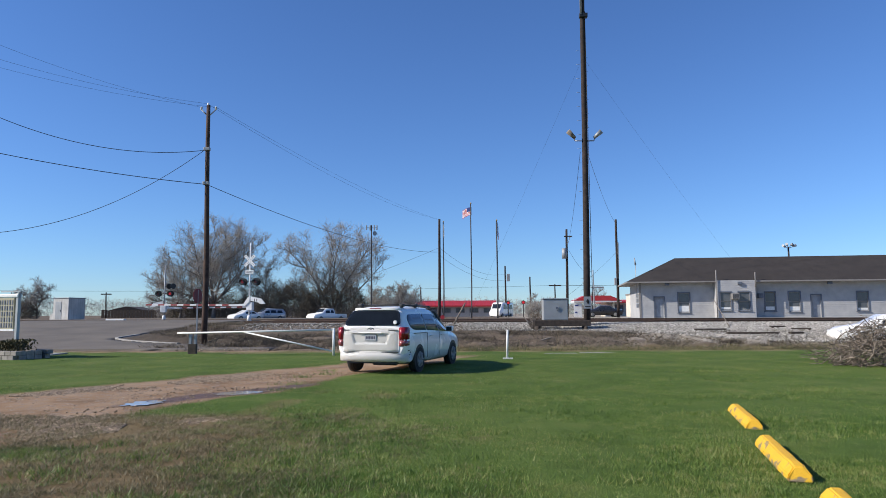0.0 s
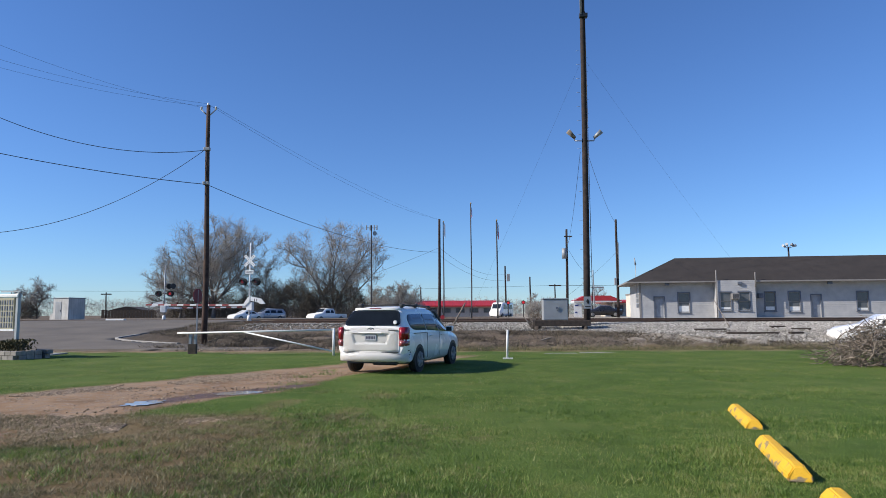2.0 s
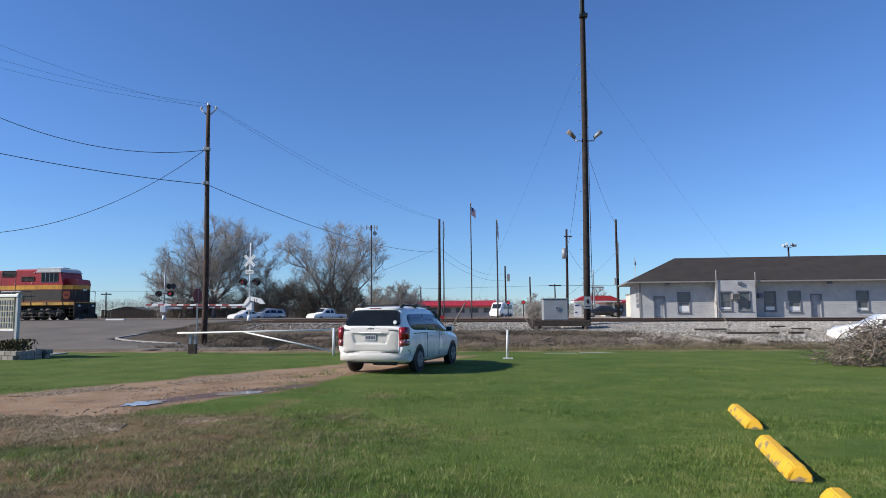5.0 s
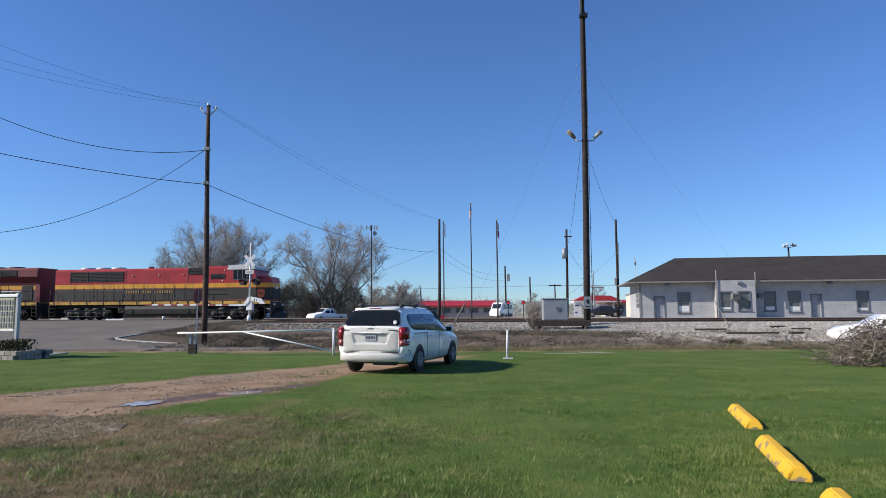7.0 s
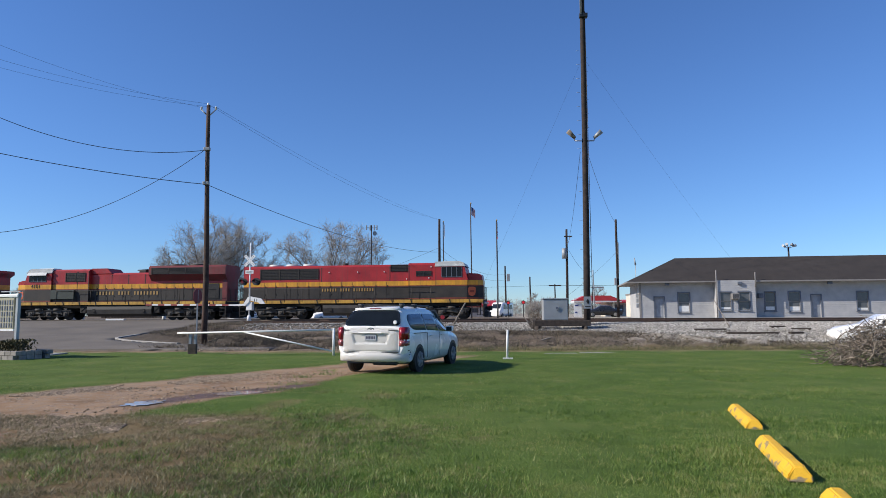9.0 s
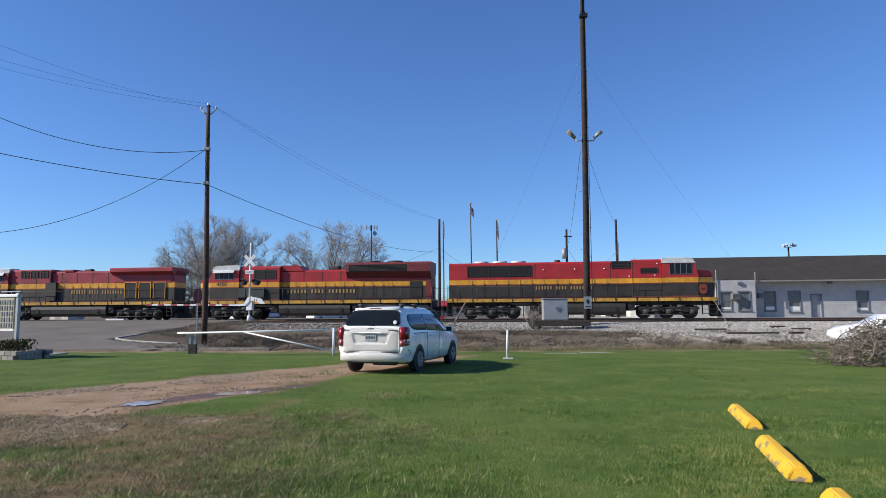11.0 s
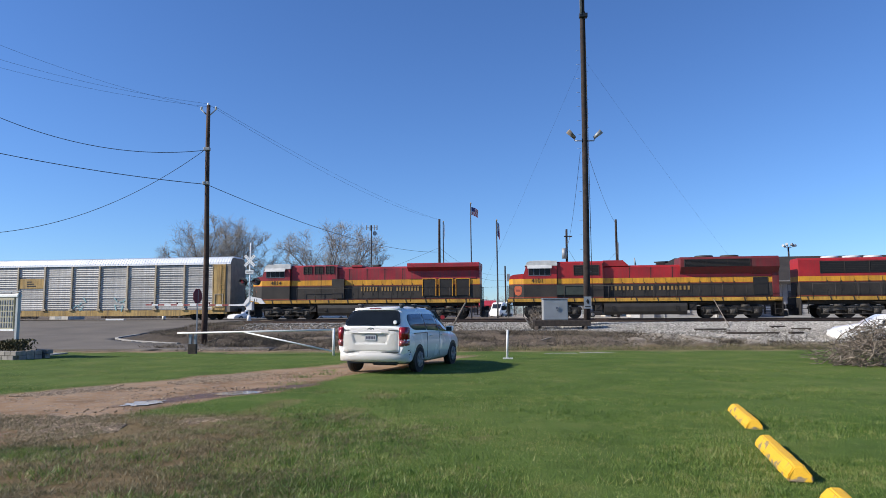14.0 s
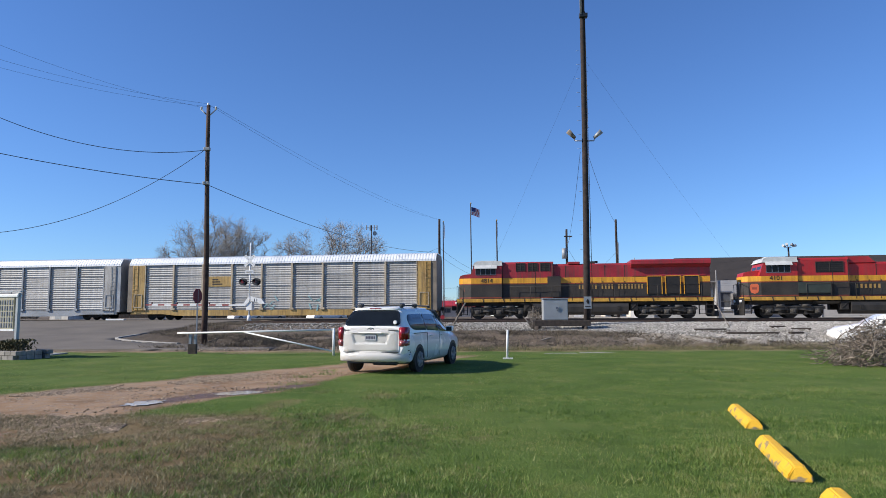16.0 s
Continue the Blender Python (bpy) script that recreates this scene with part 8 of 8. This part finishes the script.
# ---- puddles, gravel and grass ----
M["gravel_tan"] = mat("tan gravel", (0.28, 0.195, 0.12), 0.95, 0, 0.3, 6, 0.3, 30, spread=(0.47, 0.355, 0.24))
M["bank_rock"] = mat("brown clods", (0.13, 0.097, 0.066), 0.95, 0, 0.35, 6, 0.3, 30, spread=(0.3, 0.24, 0.17))
def puddle(x, y, a, b, rz, seed):
    bm = B()
    n = 40
    c = bm.verts.new((0, 0, 0))
    ring = [bm.verts.new((a * math.cos(t) * (1 + 0.6 * noise.noise((math.cos(t) * 3, math.sin(t) * 3, seed))), b * math.sin(t) * (1 + 0.6 * noise.noise((math.sin(t) * 3, math.cos(t) * 3, seed + 3))), 0)) for t in [k * math.tau / n for k in range(n)]]
    for k in range(n):
        bm.faces.new((c, ring[k], ring[(k + 1) % n]))
    ob = part("puddle", bm, "water")
    ob.matrix_basis = pose(x, y, -0.024, 0, 0, rz)
    tagged(ob, "shallow still puddle in the muddy drive", "puddle", "puddles", "structure")


puddle(-5.4, 12.45, 0.26, 0.4, -28, 1)
puddle(-4.15, 13.95, 0.5, 0.3, 34, 2)


def drive_stone(rng):
    """Gravel lies in beds: along the far rim of the drive, in a broad patch on its near side, and in a small patch on the turf."""
    while True:
        k = rng.random()
        if k < 0.33:
            y = rng.uniform(13.6, 18.5)
            x = along_line(DRIVE_LEFT, y) + 0.25 + abs(rng.gauss(0, 0.55))
        elif k < 0.82:
            y = rng.uniform(8.4, 10.9)
            x = along_line(DRIVE_RIGHT, y) + 0.25 - abs(rng.gauss(0, 1.1))
        elif k < 0.9:
            x, y = rng.gauss(-3.5, 0.6), rng.gauss(10.5, 0.22)
        else:
            y = rng.uniform(8.6, 19)
            x = rng.uniform(along_line(DRIVE_LEFT, y), along_line(DRIVE_RIGHT, y))
        if x > -0.72 * y and noise.noise((x * 0.8, y * 0.8, 20)) > -0.3 + 0.2 * rng.random():
            return x, y, land(x, y) - 0.03


stones("drive_gravel", 16000, drive_stone, 0.012, 0.032, "gravel_tan", "loose tan gravel scattered over the drive", "gravel")


def bank_stone(rng):
    x, y = rng.uniform(-12, 34), rng.uniform(29.5, 37)
    return x, y, land(x, y)


stones("bank_rubble", 5000, bank_stone, 0.03, 0.09, "bank_rock", "brown stones and clods on the earth bank", "stones")


def tufts(name, n, place, h0, h1, w, lean, material, label, seed, category="grass", uneven=0.0):
    """Grass as single tapering blades."""
    rng = np.random.default_rng(seed)
    xy = place(rng, n)
    n = len(xy)
    z = np.array([land(x, y) - 0.012 for x, y in xy]) if name != "lawn_grass" else np.zeros(n) - 0.012
    a = rng.uniform(0, 2 * np.pi, n)
    h = rng.uniform(h0, h1, n)
    if uneven:  # taller and shorter patches
        h *= np.array([1 + uneven * (noise.noise((x * 1.1, y * 1.1, 50)) + 0.7 * noise.noise((x * 3.7, y * 3.7, 51))) for x, y in xy])
    ln = rng.normal(0, lean, (n, 2)) * h[:, None]
    ww = w * rng.uniform(0.6, 1.3, n)
    dx, dy = np.cos(a) * ww, np.sin(a) * ww
    V = np.empty((n, 3, 3))
    V[:, 0] = np.stack([xy[:, 0] - dx, xy[:, 1] - dy, z], 1)
    V[:, 1] = np.stack([xy[:, 0] + dx, xy[:, 1] + dy, z], 1)
    V[:, 2] = np.stack([xy[:, 0] + ln[:, 0], xy[:, 1] + ln[:, 1], z + h], 1)
    me = bpy.data.meshes.new(name)
    me.vertices.add(n * 3), me.loops.add(n * 3), me.polygons.add(n)
    me.vertices.foreach_set("co", V.ravel())
    me.loops.foreach_set("vertex_index", np.arange(n * 3, dtype=np.int32))
    me.polygons.foreach_set("loop_start", np.arange(0, n * 3, 3, dtype=np.int32))
    me.update()
    me.materials.append(M[material])
    return tagged(new(name, me), label, category, kind="stuff")


def lawn_spots(rng, n):
    """Blades thin out with distance and on worn earth, and stand in clumps."""
    d = 4.6 * (27.0 / 4.6) ** (rng.random(n) ** 1.15)
    x = (rng.random(n) * 2 - 1) * d * 0.72
    keep = []
    for i in range(n):
        s = soil(x[i], d[i]) if x[i] < 0.5 else 0.0
        c = noise.noise((x[i] * 1.6, d[i] * 1.6, 3)) + 0.6 * noise.noise((x[i] * 5, d[i] * 5, 8))
        keep.append(rng.random() > s * (1.5 if d[i] > 10 else 1.3) and c > -0.55 + 0.5 * rng.random() - 0.4)
    return np.stack([x, d], 1)[np.array(keep)]


def grass_blade(name, dark, light, straw):
    m = bpy.data.materials.new(name)
    m.use_nodes = True
    nt = m.node_tree
    n, l = nt.nodes, nt.links
    b = n["Principled BSDF"]
    b.inputs["Roughness"].default_value = 0.55
    g = n.new("ShaderNodeNewGeometry")
    tc = n.new("ShaderNodeTexCoord")
    t = n.new("ShaderNodeTexNoise")
    t.inputs["Scale"].default_value, t.inputs["Detail"].default_value = 0.7, 5
    l.new(tc.outputs["Object"], t.inputs[0])
    t2 = n.new("ShaderNodeTexNoise")
    t2.inputs["Scale"].default_value, t2.inputs["Detail"].default_value = 5.0, 3
    l.new(tc.outputs["Object"], t2.inputs[0])
    ad = n.new("ShaderNodeMath")
    ad.operation = "MULTIPLY_ADD"
    l.new(g.outputs["Random Per Island"], ad.inputs[0])
    ad.inputs[1].default_value = 0.6
    am = n.new("ShaderNodeMath")
    am.operation = "MULTIPLY_ADD"
    am.inputs[1].default_value, am.inputs[2].default_value = 1.3, -0.82
    a2 = n.new("ShaderNodeMath")
    a2.operation = "MULTIPLY_ADD"
    a2.inputs[1].default_value = 1.15
    l.new(t.outputs[0], am.inputs[0]), l.new(t2.outputs[0], a2.inputs[0])
    l.new(am.outputs[0], a2.inputs[2]), l.new(a2.outputs[0], ad.inputs[2])
    r = n.new("ShaderNodeValToRGB")
    r.color_ramp.elements.new(0.6)
    for e, (p, c) in zip(r.color_ramp.elements, ((0.42, dark), (0.8, light), (0.98, straw))):
        e.position, e.color = min(1, p), (*c, 1)
    l.new(ad.outputs[0], r.inputs[0]), l.new(r.outputs[0], b.inputs["Base Color"])
    tr = n.new("ShaderNodeBsdfTranslucent")
    l.new(r.outputs[0], tr.inputs[0])
    mx = n.new("ShaderNodeMixShader")
    mx.inputs[0].default_value = 0.25
    l.new(b.outputs[0], mx.inputs[1]), l.new(tr.outputs[0], mx.inputs[2])
    l.new(mx.outputs[0], n["Material Output"].inputs[0])
    return m


M["lawn"] = grass_blade("lawn blade", (0.056, 0.112, 0.0135), (0.162, 0.25, 0.041), (0.28, 0.28, 0.09))
M["verge"] = grass_blade("verge blade", (0.07, 0.08, 0.025), (0.16, 0.15, 0.06), (0.3, 0.25, 0.12))
M["dry_grass"] = grass_blade("dry weed blade", (0.09, 0.07, 0.045), (0.19, 0.15, 0.1), (0.3, 0.25, 0.17))
tufts("lawn_grass", 760000, lawn_spots, 0.013, 0.042, 0.0033, 0.55, "lawn", "short mown green grass with straw-coloured blades", 1, uneven=0.65)


def sparse_spots(rng, n):
    """Thin, half-dead grass over the worn ground beside the drive."""
    d = 4.7 + rng.random(n) ** 1.3 * 6.2
    x = -0.66 * d + rng.random(n) * (0.66 * d + 0.6)
    keep = [noise.noise((a * 1.3, b * 1.3, 31)) + 0.7 * noise.noise((a * 4, b * 4, 33)) + 0.35 > 0.7 * rng.random() - 0.1 + 0.5 * smooth(-1.6, 0.4, a) for a, b in zip(x, d)]
    return np.stack([x, d], 1)[np.array(keep)]


M["worn_grass"] = grass_blade("worn blade", (0.1, 0.088, 0.036), (0.22, 0.185, 0.09), (0.36, 0.29, 0.17))
tufts("sparse_grass", 110000, sparse_spots, 0.012, 0.045, 0.0042, 0.9, "worn_grass", "thin olive and straw grass on worn soil", 21)


def bank_spots(rng, n):
    x, y = rng.uniform(-7, 36, n), 28.9 + rng.random(n) ** 2 * 4.6
    return np.stack([x, y], 1)


tufts("bank_weeds", 14000, bank_spots, 0.03, 0.12, 0.009, 1.2, "dry_grass", "dry brown weeds on the earth bank", 2, "weeds")


def clump_spots(rng, n):
    """Ranker tufts the mower missed."""
    c = np.stack([rng.uniform(-4, 9, 150), 5.2 + rng.random(150) ** 1.3 * 14], 1)
    c[:9] = [(-0.9, 6.0), (-0.6, 6.4), (-0.3, 5.9), (0.1, 6.1), (0.4, 6.6), (-1.2, 5.7), (1.9, 10.8), (-1.6, 7.4), (2.6, 8.0)]
    k = rng.integers(0, 150, n)
    return c[k] + rng.normal(0, 0.13, (n, 2)) * np.array([1.6, 1.0])


tufts("lawn_grass", 16000, clump_spots, 0.04, 0.095, 0.005, 0.6, "lawn", "ranker dark green tufts in the mown lawn", 5)


def weed_spots(rng, n):
    """Rank dead weeds in clumps along the bank, thickest beside the street and by the relay cabinet."""
    m = 150
    cx = np.where(rng.random(m) < 0.6, rng.uniform(-13, 8, m), rng.uniform(8, 34, m))
    c = np.stack([cx, 29.8 + rng.random(m) ** 0.8 * 6.5 - 0.06 * np.maximum(cx, 0)], 1)
    k = rng.integers(0, m, n)
    return c[k] + rng.normal(0, 0.3, (n, 2)) * np.array([1.8, 0.8])


M["dead_weed"] = grass_blade("dead weed stem", (0.045, 0.035, 0.024), (0.11, 0.087, 0.058), (0.23, 0.19, 0.125))
tufts("bank_weeds", 26000, weed_spots, 0.08, 0.3, 0.011, 1.1, "dead_weed", "clumps of dark dead weeds on the bank", 9, "weeds")


def corner_spots(rng, n):
    """Dead weeds on the earth inside the kerb of the street corner."""
    y = rng.uniform(31.5, 50, n)
    x = np.array([road_edge(v) for v in y]) + 1.9 + rng.random(n) ** 1.2 * 5
    keep = [noise.noise((a * 0.9, b * 0.9, 41)) + 0.25 > 0.5 * rng.random() - 0.2 and a < 6 for a, b in zip(x, y)]
    return np.stack([x, y], 1)[np.array(keep)]


tufts("bank_weeds", 20000, corner_spots, 0.06, 0.24, 0.012, 1.1, "dead_weed", "dead weeds inside the kerb of the street corner", 15, "weeds")


def verge_spots(rng, n):
    x = rng.uniform(-4, 34, n)
    return np.stack([x, 29.2 + 0.02 * x + rng.normal(0, 0.45, n)], 1)


tufts("verge_grass", 26000, verge_spots, 0.05, 0.17, 0.008, 0.5, "verge", "longer olive and straw grass along the foot of the bank", 12)

motions()
